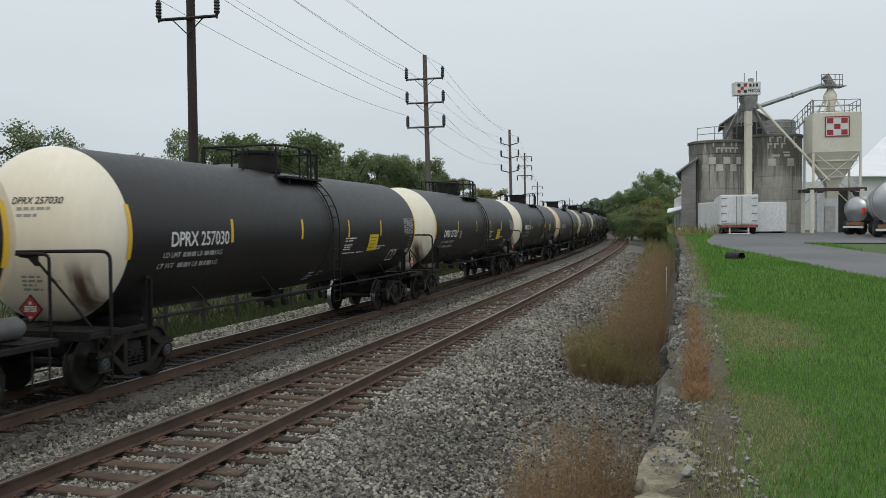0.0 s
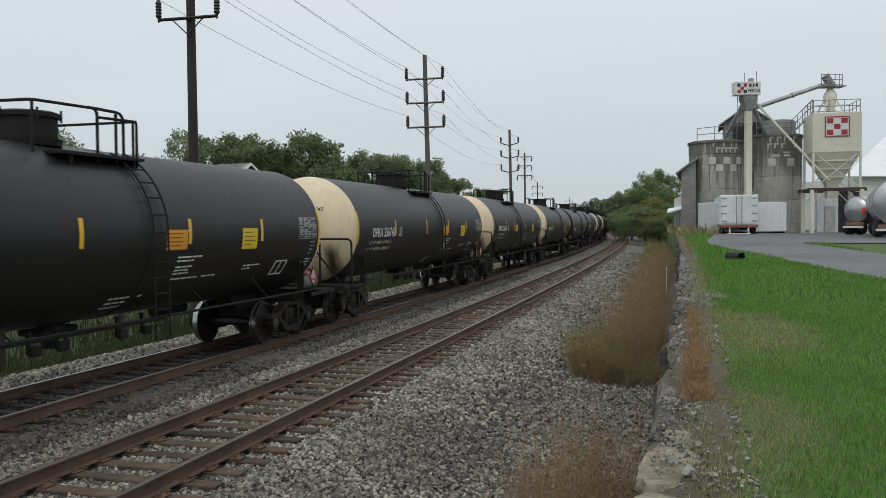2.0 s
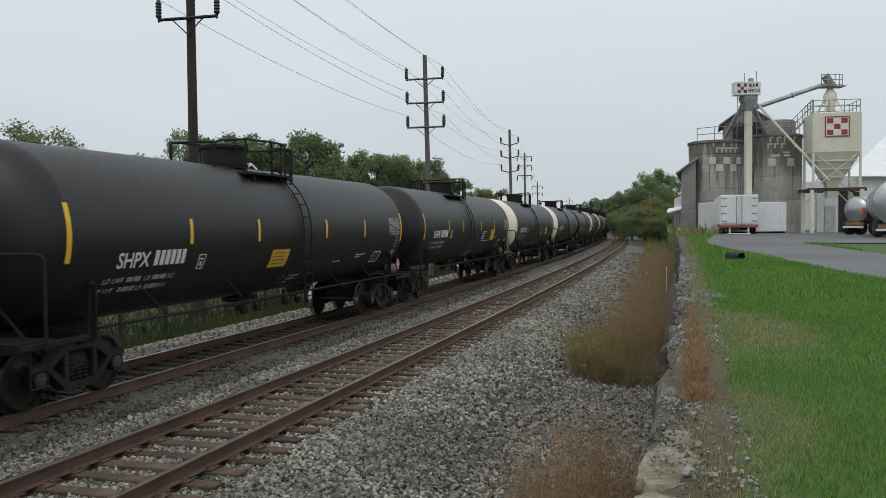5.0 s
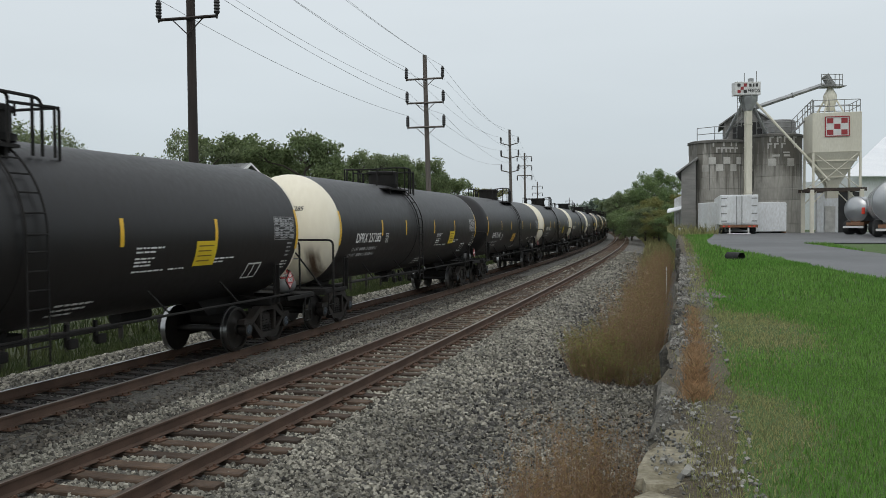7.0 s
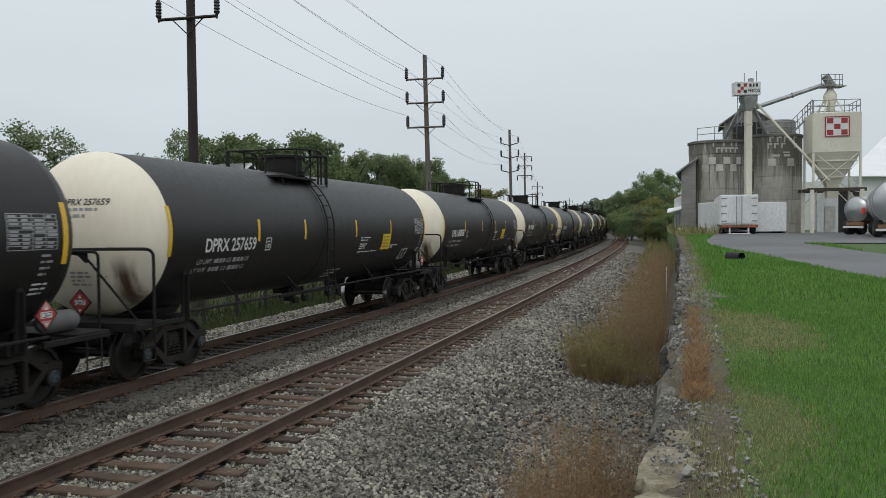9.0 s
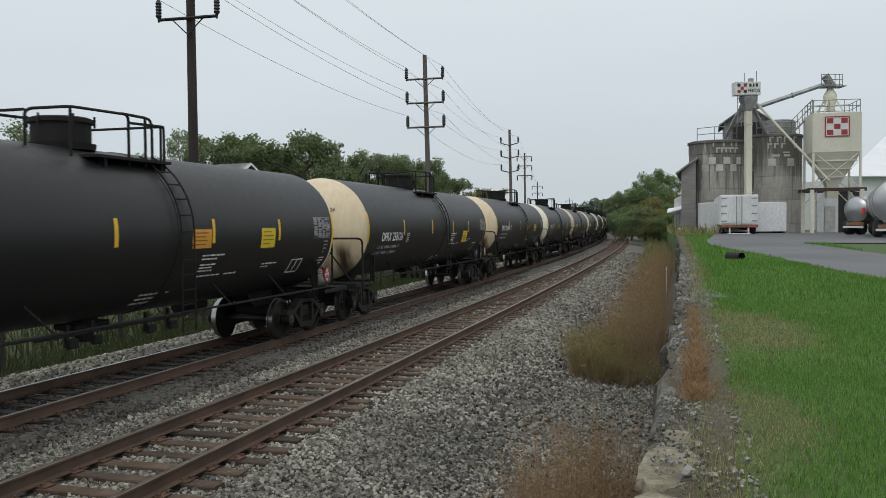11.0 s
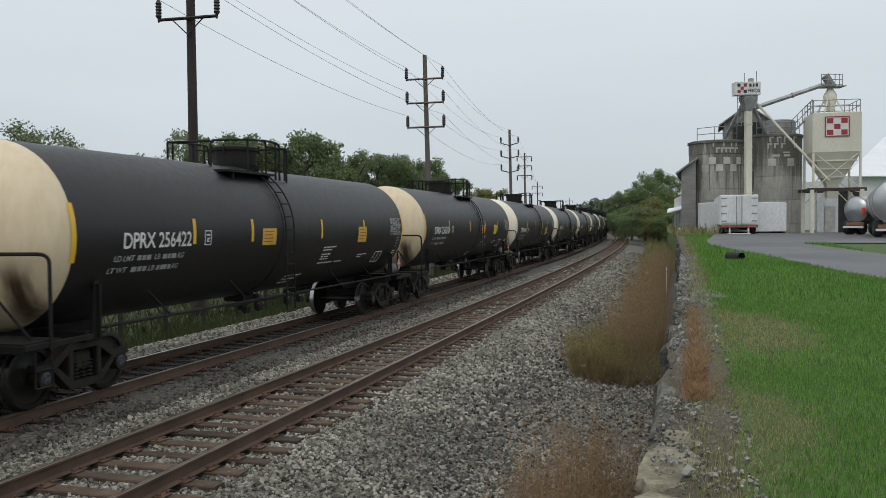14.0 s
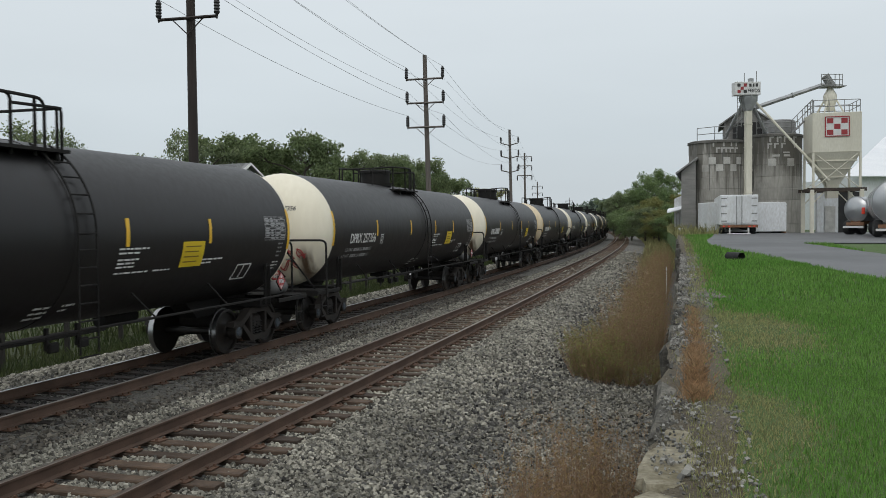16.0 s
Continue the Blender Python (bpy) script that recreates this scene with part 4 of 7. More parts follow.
DULL_STEEL = mat("dull_grey_steel", (0.20, 0.20, 0.195), (0.30, 0.30, 0.29), 0.6, 0.2, 2, 20, 0.1, 0.004)
OLD_WOOD = mat("grey_clapboard", (0.20, 0.195, 0.185), (0.28, 0.27, 0.255), 0.85, 0, 0.8, 12, 0.3, 0.01, stretch=(1, 1, 5))
WHITE_BOX = mat("white_trailer_paint", (0.64, 0.66, 0.67), (0.75, 0.77, 0.785), 0.5, 0, 0.7, 9, 0.04, 0.01, c3=(0.47, 0.455, 0.43), stretch=(1, 1, 0.4))
WHITE_ROOF = mat("white_metal_roof", (0.74, 0.76, 0.78), (0.82, 0.83, 0.84), 0.5, 0, 0.6, 9, 0.05, 0.01)
DARK_IN = mat("dark_interior", (0.02, 0.02, 0.02), (0.04, 0.04, 0.04), 0.9, 0, 2, 20, 0.1, 0.01)
RUBBER = mat("tyre_rubber", (0.018, 0.018, 0.018), (0.03, 0.03, 0.03), 0.85, 0, 5, 40, 0.2, 0.004)
SIGN_RED = plain("checker_red", (0.30, 0.03, 0.035), 0.5)
SIGN_WHITE = plain("sign_white", (0.66, 0.66, 0.64), 0.5)
STAINLESS = mat("brushed_tank_steel", (0.42, 0.43, 0.44), (0.52, 0.52, 0.52), 0.32, 0.85, 1, 30, 0.04, 0.003, stretch=(0.2, 1, 1))
REDLIGHT = plain("tail_lamp_red", (0.75, 0.06, 0.03), 0.3)
RUSTY = mat("rusty_frame", (0.16, 0.07, 0.035), (0.26, 0.15, 0.09), 0.85, 0, 4, 30, 0.2, 0.004)


def cyl_patch(bm, c, r, u0, u1, z0, z1, n=4):
    """A painted field on a silo: u is the distance along the wall from its camera side."""
    A = []
    for z in (z0, z1):
        row = []
        for i in range(n + 1):
            a = (u0 + (u1 - u0) * i / n) / r - math.pi / 2
            row.append(bm.verts.new((c[0] + r * math.cos(a), c[1] + r * math.sin(a), z)))
        A.append(row)
    for i in range(n):
        bm.faces.new((A[0][i], A[0][i + 1], A[1][i + 1], A[1][i]))


def build_silo(c, r, z0, z1, seed, checks, label):
    silo = thing("silo", label, "silo", group="concrete silos of the mill")
    rnd = random.Random(seed)
    bm = bmesh.new()
    prof, z = [], z0
    while z < z1 - 0.2:
        z2 = min(z + 0.95, z1)
        rr = r + rnd.uniform(-0.012, 0.012)
        prof += [(z, r - 0.03), (z + 0.02, rr), (z2 - 0.03, rr), (z2, r - 0.03)]
        z = z2
    lathe(bm, prof, "Z", 56, pose(c[0], c[1], 0))
    part("shell", bm, CONCRETE, silo, "stained grey concrete shell with ring joints")
    bm = bmesh.new()
    lathe(bm, [(z1 - 0.12, r + 0.02), (z1 - 0.12, r + 0.10), (z1 + 0.05, r + 0.10), (z1 + 0.12, r - 0.1)], "Z", 56, pose(c[0], c[1], 0))
    part("rim", bm, DARK_CONCRETE, silo)
    # dark streaks down the wall: two at random, a wide one near each edge
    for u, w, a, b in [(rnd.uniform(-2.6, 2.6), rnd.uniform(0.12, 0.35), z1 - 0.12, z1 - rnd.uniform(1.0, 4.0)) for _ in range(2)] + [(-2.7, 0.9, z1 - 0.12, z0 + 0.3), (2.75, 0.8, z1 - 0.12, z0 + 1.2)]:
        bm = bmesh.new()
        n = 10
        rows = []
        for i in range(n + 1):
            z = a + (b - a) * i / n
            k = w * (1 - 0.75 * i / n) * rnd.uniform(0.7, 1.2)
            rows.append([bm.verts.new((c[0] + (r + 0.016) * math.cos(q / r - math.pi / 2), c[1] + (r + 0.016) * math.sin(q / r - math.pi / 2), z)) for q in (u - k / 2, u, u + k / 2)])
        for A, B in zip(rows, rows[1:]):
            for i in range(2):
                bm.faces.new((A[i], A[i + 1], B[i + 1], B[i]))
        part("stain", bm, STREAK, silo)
    for u0, u1, za, zb in checks:
        bm = bmesh.new()
        cyl_patch(bm, c, r + 0.02, u0, u1, za, zb)
        part("painted_square", bm, FADED_WHITE, silo, "faded white painted square")
    return silo


MILL_Z = 1.62
s1c, s2c, SR = (22.90, 72.0), (27.42, 71.5), 2.24
z_t1, z_t2 = 9.30, 9.72
sq = 0.58
chk1 = [(-1.9 + i * 2 * sq, -1.9 + i * 2 * sq + sq, 7.10, 7.66) for i in range(3)] + [(-1.32 + i * 2 * sq, -1.32 + i * 2 * sq + sq, 7.68, 8.24) for i in range(3)]
chk1 = [(a, b, c_ - 0.25, d_ - 0.25) for a, b, c_, d_ in chk1]
chk2 = [(-1.2, -0.6, 7.2, 7.8), (0.3, 0.95, 7.2, 7.8), (-0.9, -0.3, 7.95, 8.12), (0.0, 0.55, 7.95, 8.12), (-0.05, 0.5, 8.22, 8.34)]
silo_a = build_silo(s1c, SR, MILL_Z, z_t1, 3, chk1, "stained concrete grain silo with faded white painted checks")
silo_b = build_silo(s2c, SR, MILL_Z, z_t2, 8, chk2, "stained concrete grain silo with faded white lettering")
for silo, c, rows_ in ((silo_a, s1c, ((8.35, 0.42, (-0.75, -0.35, 0.0, 0.35, 0.8)), (8.85, 0.45, (-1.0, -0.2, 0.45, 0.9)))),
                       (silo_b, s2c, ((8.62, 0.42, (-1.25, -0.75, -0.2, 0.9)), (9.12, 0.45, (-1.1, -0.55, 0.0, 0.85))))):
    for z, hh, us in rows_:
        for u in us:
            bm = bmesh.new()
            cyl_patch(bm, c, SR + 0.02, u, u + 0.13, z, z + hh, 1)
            cyl_patch(bm, c, SR + 0.02, u + 0.14, u + 0.36, z + hh * 0.7, z + hh, 1)
            part("lettering", bm, FADED_GREY, silo, "worn illegible lettering")


def slab(bm, a, b, c, d, t):
    """A thick board through four corners."""
    pts = [Vector(p) for p in (a, b, c, d)]
    n = (pts[1] - pts[0]).cross(pts[3] - pts[0]).normalized() * t
    lo_ = [bm.verts.new(p) for p in pts]
    hi_ = [bm.verts.new(p + n) for p in pts]
    bm.faces.new(lo_[::-1])
    bm.faces.new(hi_)
    for i in range(4):
        bm.faces.new((lo_[i], lo_[(i + 1) % 4], hi_[(i + 1) % 4], hi_[i]))


def about(x, y, turn):
    return pose(x, y, 0, 0, 0, turn) @ pose(-x, -y, 0)


def gable_house(name, label, cat, x0, x1, y0, y1, z0, z_eave, z_ridge, wall_m, roof_m, over=0.35, boards=0.0, ridge_x=None):
    """A house whose gable faces the railway."""
    h = thing(name, label, cat, about(x0, y0, -17))
    xm = (x0 + x1) / 2 if ridge_x is None else ridge_x
    bm = bmesh.new()
    prism(bm, [(x0, z0), (x1, z0), (x1, z_eave), (xm, z_ridge), (x0, z_eave)], y0, y1)
    part("wall", bm, wall_m, h)
    if boards:
        bm = bmesh.new()
        z = z0 + boards
        while z < z_ridge - 0.1:
            k = 0 if z < z_eave else (z - z_eave) / (z_ridge - z_eave)
            xa, xb = x0 + (xm - x0) * k, x1 + (xm - x1) * k
            box(bm, ((xa + xb) / 2, y0 - 0.012, z), (xb - xa, 0.02, 0.02))
            z += boards
        part("clapboard_edges", bm, wall_m, h)
    for xa, s_ in ((x0, 1), (x1, -1)):
        k = (z_ridge - z_eave) / (xm - xa)
        e = xa - s_ * over
        ze = z_eave - abs(k) * over
        bm = bmesh.new()
        pts = [(e, y0 - over, ze), (xm, y0 - over, z_ridge), (xm, y1 + over, z_ridge), (e, y1 + over, ze)]
        if s_ < 0:
            pts = [pts[1], pts[0], pts[3], pts[2]]
        slab(bm, *pts, -0.10)
        part("roof", bm, roof_m, h)
    return h


head_house = gable_house("head_house", "weathered grey gabled head house above the silos", "mill house", 23.82, 27.60, 73.0, 78.0, 8.8, 11.21, 12.55, OLD_WOOD, DULL_STEEL, 0.4, 0.35)
# near-black board on the gable; the opening's inner shade is its colour
bm = bmesh.new()
box(bm, (26.14, 72.9, 10.40), (3.2, 0.1, 1.3))
part("dark_opening", bm, DARK_IN, head_house)
annex = thing("annex", "weathered wooden annex with a sloping shed roof", "shed", about(19.41, 70.0, -17))
xa, xb = 19.41, 20.52
bm = bmesh.new()
prism(bm, [(xa, MILL_Z), (xb, MILL_Z), (xb, 7.76), (xa, 6.85)], 70.0, 84.0)
part("wall", bm, OLD_WOOD, annex)
bm = bmesh.new()
slab(bm, (xa - 0.4, 69.6, 6.63), (xb + 0.2, 69.6, 7.90), (xb + 0.2, 84.4, 7.90), (xa - 0.4, 84.4, 6.63), 0.12)
part("roof", bm, DULL_STEEL, annex)
bm = bmesh.new()
z = MILL_Z + 0.3
while z < 6.2:
    box(bm, ((xa + xb) / 2, 69.985, z), (xb - xa, 0.03, 0.02))
    z += 0.28
part("clapboard_edges", bm, OLD_WOOD, annex)
shed_w = thing("white_lean_to", "small white lean-to with a sloping roof", "shed", about(22.58, 84.0, -17))
xa, xb = 22.58, 23.30
bm = bmesh.new()
prism(bm, [(xa, MILL_Z), (xb, MILL_Z), (xb, 5.36), (xa, 5.04)], 84.6, 92.0)
part("wall", bm, WHITE_BOX, shed_w)
bm = bmesh.new()
slab(bm, (xa - 0.6, 82.5, 3.61), (xb, 82.5, 3.93), (xb, 84.6, 4.26), (xa - 0.6, 84.6, 4.00), 0.08)
part("roof", bm, WHITE_ROOF, shed_w)
for u_ in (1199, 1204):
    bm = bmesh.new()
    box(bm, ((xa + xb) / 2 + (u_ - 1201) * 0.055, 82.8, (MILL_Z + 3.61) / 2), (0.14, 0.14, 3.61 - MILL_Z))
    part("post", bm, DULL_STEEL, shed_w)
roof_drum = thing("roof_drum", "low galvanised drum on the silo roof", "drum", pose(0, 0, 0))
bm = bmesh.new()
lathe(bm, [(z_t2 + 0.05, 1.32), (z_t2 + 1.15, 1.32), (z_t2 + 1.35, 1.2), (z_t2 + 1.42, 0.1)], "Z", 28, pose(s2c[0] + 0.55, s2c[1] + 0.2, 0))
part("drum", bm, DULL_STEEL, roof_drum)
bm = bmesh.new()
for q in (0.3, 0.7, 1.1):
    lathe(bm, [(z_t2 + q, 1.32), (z_t2 + q + 0.03, 1.35), (z_t2 + q + 0.06, 1.32)], "Z", 28, pose(s2c[0] + 0.55, s2c[1] + 0.2, 0), False)
part("hoop", bm, DULL_STEEL, roof_drum)


def railing(name_parent, pts, height, r=0.03, mids=1, spacing=1.1, label="grey steel pipe railing"):
    ob = thing("railing", label, "railing")
    pts = [Vector(p) for p in pts]
    for k in range(mids + 1):
        bm = bmesh.new()
        tube(bm, [p + Vector((0, 0, height * (k + 1) / (mids + 1))) for p in pts], r, 5)
        part("rail", bm, DULL_STEEL, ob)
    for a, b in zip(pts, pts[1:]):
        n = max(1, round((b - a).length / spacing))
        for i in range(n + 1):
            p = a.lerp(b, i / n)
            bm = bmesh.new()
            rod(bm, p, p + Vector((0, 0, height)), r, seg=5)
            part("post", bm, DULL_STEEL, ob)
    return ob


railing("", [(21.05, 71.2, z_t1 + 0.1), (22.1, 69.95, z_t1 + 0.1), (23.9, 69.95, z_t1 + 0.1)], 1.05)
railing("", [(25.6, 70.2, z_t2 + 0.1), (28.2, 69.6, z_t2 + 0.1), (29.3, 70.8, z_t2 + 0.1)], 1.05)

# bucket elevator with its sign
leg = thing("bucket_elevator", "tall cream bucket elevator leg with a sign head", "grain elevator")
lx, ly = 24.12, 68.0
zt_ = 12.55
bm = bmesh.new()
box(bm, (lx, ly, (MILL_Z + zt_) / 2), (0.48, 0.5, zt_ - MILL_Z), 0.03)
trunk = part("trunk", bm, BIN_PAINT, leg)
for z in (3.2, 5.0, 6.8, 8.6, 10.4):
    bm = bmesh.new()
    box(bm, (lx, ly, z), (0.56, 0.58, 0.06))
    part("flange", bm, BIN_PAINT, leg)
bm = bmesh.new()
lathe(bm, [(zt_ - 1.1, 0.34), (zt_ - 0.3, 0.75), (zt_ + 0.1, 0.75)], "Z", 8, pose(lx, ly, 0))
part("head", bm, GALV, leg)
sx0, sx1, sz0, sz1 = 22.82, 24.79, 12.60, 13.61
bm = bmesh.new()
box(bm, ((sx0 + sx1) / 2, 67.6, (sz0 + sz1) / 2), (sx1 - sx0, 0.9, sz1 - sz0), 0.02)
sgn_ = part("sign_box", bm, SIGN_WHITE, leg, "white sign box")
cw = (sz1 - sz0) * 0.24
for i in range(3):
    for j in range(3):
        if (i + j) % 2 == 0:
            bm = bmesh.new()
            box(bm, (sx0 + 0.16 + cw * (i + 0.5), 67.14, sz1 - 0.14 - cw * (j + 0.5)), (cw, 0.02, cw))
            part("check", bm, SIGN_RED if (i + j) % 4 else BLACK_INK, sgn_)
me = text_mesh("FEEDS", 0.27, 0, 0.95)
for v in me.vertices:
    v.co = Vector((sx0 + 0.96 + v.co.x, 67.142, sz0 + 0.20 + v.co.y))
part("sign_word", me, BLACK_INK, sgn_, "dark word")
for i, w in enumerate((0.17, 0.13, 0.17)):
    bm = bmesh.new()
    box(bm, (sx0 + 1.16 + 0.25 * i, 67.14, sz1 - 0.27), (w, 0.02, 0.24))
    part("sign_bar", bm, BLACK_INK, sgn_)
for dx, hh in ((-0.45, 0.75), (0.5, 0.9)):
    bm = bmesh.new()
    rod(bm, (lx + dx, 67.6, sz1), (lx + dx, 67.6, sz1 + hh), 0.03, seg=5)
    part("mast", bm, DULL_STEEL, leg)
bm = bmesh.new()
lathe(bm, [(sz1, 0.22), (sz1 + 0.3, 0.22), (sz1 + 0.34, 0.1)], "Z", 12, pose(lx + 0.05, 67.6, 0))
part("cap", bm, GALV, leg)
bm = bmesh.new()
for xx in (-0.95, -0.65):
    rod(bm, (lx + xx, 67.7, 10.2), (lx + xx, 67.7, sz1 + 0.1), 0.025, seg=5)
for i in range(11):
    rod(bm, (lx - 0.95, 67.7, 10.3 + i * 0.3), (lx - 0.65, 67.7, 10.3 + i * 0.3), 0.02, seg=5)
part("ladder", bm, DULL_STEEL, leg)


def chute(p, q, r, label, m_=GALV, square=False):
    ob = thing("spout", label, "grain spout", group="spouts of the mill")
    bm = bmesh.new()
    rod(bm, p, q, r, seg=4 if square else 10)
    part("pipe", bm, m_, ob)
    p, q = Vector(p), Vector(q)
    n = max(2, int((q - p).length / 3))
    for i in range(n + 1):
        bm = bmesh.new()
        a = p.lerp(q, i / n)
        d = (q - p).normalized() * 0.05
        rod(bm, a - d, a + d, r * 1.3, seg=10)
        part("flange", bm, m_, ob)
    return ob


chute((24.56, 68.00, 12.28), (29.56, 66.00, 5.87), 0.10, "long galvanised spout sloping down to the bin hopper", BIN_PAINT)
chute((24.38, 68.00, 12.01), (26.29, 70.00, 9.81), 0.13, "short galvanised spout down to a silo")
chute((23.76, 68.00, 12.19), (23.32, 71.00, 9.66), 0.13, "short galvanised spout down to a silo")
chute((24.56, 68.00, 11.66), (31.05, 69.00, 13.80), 0.17, "enclosed inclined conveyor to the bin top", GALV, True)
chute((24.20, 69.00, 11.16), (23.23, 71.00, 9.85), 0.08, "thin brace pipe of the elevator head", DULL_STEEL)

# square load-out bin on legs
bin_ = thing("load_out_bin", "cream square hopper bin on steel legs with a red checkerboard sign", "hopper bin")
BY = 66.0
bin_.matrix_basis = about(28.33, 66.0, -12)
b0, b1 = 28.33, 31.83
zb0, zb1 = 7.98, 11.00
bw = b1 - b0
by1 = BY + bw
bxm, bym = (b0 + b1) / 2, BY + bw / 2
bm = bmesh.new()
box(bm, (bxm, bym, (zb0 + zb1) / 2), (bw, bw, zb1 - zb0), 0.03)
part("bin_body", bm, BIN_PAINT, bin_)
zh = 5.52
bm = bmesh.new()
pts = []
for z, w in ((zb0, bw / 2), (zh, 0.45), (zh - 1.0, 0.40)):
    pts.append([bm.verts.new((bxm + sx * w, bym + sy * w, z)) for sx, sy in ((-1, -1), (1, -1), (1, 1), (-1, 1))])
for A, B in zip(pts, pts[1:]):
    for i in range(4):
        bm.faces.new((A[i], A[(i + 1) % 4], B[(i + 1) % 4], B[i]))
bm.faces.new(pts[0])
bm.faces.new(pts[-1])
part("hopper_cone", bm, BIN_PAINT, bin_)
for k in (0.25, 0.5, 0.75):
    w = bw / 2 + (0.45 - bw / 2) * k + 0.04
    z = zb0 + (zh - zb0) * k
    bm = bmesh.new()
    for sy in (-1, 1):
        box(bm, (bxm, bym + sy * w, z), (2 * w, 0.08, 0.10))
        box(bm, (bxm + sy * w, bym, z), (0.08, 2 * w, 0.10))
    part("stiffener", bm, BIN_PAINT, bin_)
zp = 5.14
for sx in (-1, 1):
    for sy in (-1, 1):
        bm = bmesh.new()
        box(bm, (bxm + sx * (bw / 2 - 0.08), bym + sy * (bw / 2 - 0.08), (zp + zb0) / 2), (0.16, 0.16, zb0 - zp))
        part("leg", bm, BIN_PAINT, bin_)
        bm = bmesh.new()
        box(bm, (bxm + sx * (bw / 2 + 0.02), bym + sy * (bw / 2 - 0.02), (zp + MILL_Z) / 2), (0.28, 0.28, zp - MILL_Z))
        part("leg", bm, BIN_PAINT, bin_)
for sy in (-1, 1):
    bm = bmesh.new()
    box(bm, (bxm, bym + sy * (bw / 2), zp), (bw + 0.7, 0.2, 0.26))
    part("beam", bm, RUST_BEAM, bin_)
    bm = bmesh.new()
    y = bym + sy * (bw / 2 - 0.1)
    for a, b in ((-1, 1), (1, -1)):
        rod(bm, (bxm + a * (bw / 2 - 0.1), y, zp + 0.1), (bxm + b * (bw / 2 - 0.1), y, zb0), 0.035, seg=5)
    part("cross_brace", bm, BIN_PAINT, bin_)
    bm = bmesh.new()
    for a in (-1, 1):
        rod(bm, (bxm + a * bw / 2, y, zp - 1.1), (bxm + a * (bw / 2 - 1.0), y, zp - 0.05), 0.05, seg=5)
    part("knee_brace", bm, BIN_PAINT, bin_)
for sx in (-1, 1):
    bm = bmesh.new()
    box(bm, (bxm + sx * (bw / 2 + 0.05), bym, zp), (0.2, bw, 0.22))
    part("beam", bm, RUST_BEAM, bin_)
g0, g1, h0, h1 = 29.24, 30.92, 9.19, 10.65
bm = bmesh.new()
box(bm, ((g0 + g1) / 2, BY - 0.03, (h0 + h1) / 2), (g1 - g0, 0.05, h1 - h0))
sg = part("checker_sign", bm, SIGN_WHITE, bin_, "white board with red checks")
bm = bmesh.new()
for (cx_, cz_, w_, h_) in (((g0 + g1) / 2, h0, g1 - g0 + 0.06, 0.07), ((g0 + g1) / 2, h1, g1 - g0 + 0.06, 0.07), (g0, (h0 + h1) / 2, 0.07, h1 - h0), (g1, (h0 + h1) / 2, 0.07, h1 - h0)):
    box(bm, (cx_, BY - 0.06, cz_), (w_, 0.06, h_))
part("sign_frame", bm, SIGN_RED, sg)
cw = (g1 - g0) / 3.5
for i, j in ((0, 0), (2, 0), (1, 1), (0, 2), (2, 2)):
    bm = bmesh.new()
    box(bm, (g0 + (g1 - g0) * (0.2 + 0.3 * i), BY - 0.062, h1 - (h1 - h0) * (0.2 + 0.3 * j)), (cw * 0.92, 0.03, cw * 0.8))
    part("check", bm, SIGN_RED, sg)
railing("", [(b0 + 0.1, BY + 0.1, zb1), (b1 - 0.1, BY + 0.1, zb1), (b1 - 0.1, by1 - 0.1, zb1), (b0 + 0.1, by1 - 0.1, zb1), (b0 + 0.1, BY + 0.1, zb1)], 0.95).matrix_basis = about(28.33, 66.0, -12)
top_gear = thing("bin_distributor", "cream distributor head with a caged platform on the bin", "machinery")
tx_ = 30.56
zz1 = 12.22
bm = bmesh.new()
lathe(bm, [(zb1 + 0.4, 0.25), (zz1, 0.5), (zz1 + 0.4, 0.5), (zz1 + 0.9, 0.22), (13.46, 0.22)], "Z", 14, pose(tx_, 68, 0))
part("body", bm, BIN_PAINT, top_gear)
for sx, sy in ((-1, -1), (1, -1), (1, 1), (-1, 1)):
    bm = bmesh.new()
    rod(bm, (tx_ + sx * 0.85, 68 + sy * 0.8, zb1 - 0.03), (tx_ + sx * 0.3, 68 + sy * 0.3, zz1 + 0.1), 0.07, seg=6)
    part("leg", bm, BIN_PAINT, top_gear)
bm = bmesh.new()
slab(bm, (29.85, 67.4, 13.24), (31.58, 67.4, 13.24), (31.58, 68.6, 13.24), (29.85, 68.6, 13.24), 0.06)
part("deck", bm, DULL_STEEL, top_gear)
bm = bmesh.new()
rod(bm, (30.15, 68.00, 14.17), (30.78, 68.00, 13.19), 0.32, seg=10)
part("drive", bm, DULL_STEEL, top_gear)
for u_ in (1454, 1464, 1478, 1486, 1491):
    bm = bmesh.new()
    rod(bm, (29.62 + (u_ - 1454) * 0.0443, 67.42, 13.24), (29.62 + (u_ - 1454) * 0.0443, 67.42, 14.20), 0.03, seg=5)
    part("cage_post", bm, DULL_STEEL, top_gear)
for v_ in (0.0, 0.4, 0.8):
    bm = bmesh.new()
    tube(bm, [(29.62, 67.42, 14.16 - v_), (31.25, 67.42, 14.16 - v_)], 0.028, 5)
    part("cage_rail", bm, DULL_STEEL, top_gear)
stair = thing("roof_stair", "grey steel stair rail up to the bin top", "stair")
for dz in (0.0, 0.55, 1.05):
    bm = bmesh.new()
    tube(bm, [(27.99, 69, 9.78 + dz), (29.61, 69, 11.39 + dz)], 0.035 if dz else 0.07, 5)
    part("stair_rail", bm, DULL_STEEL, stair)
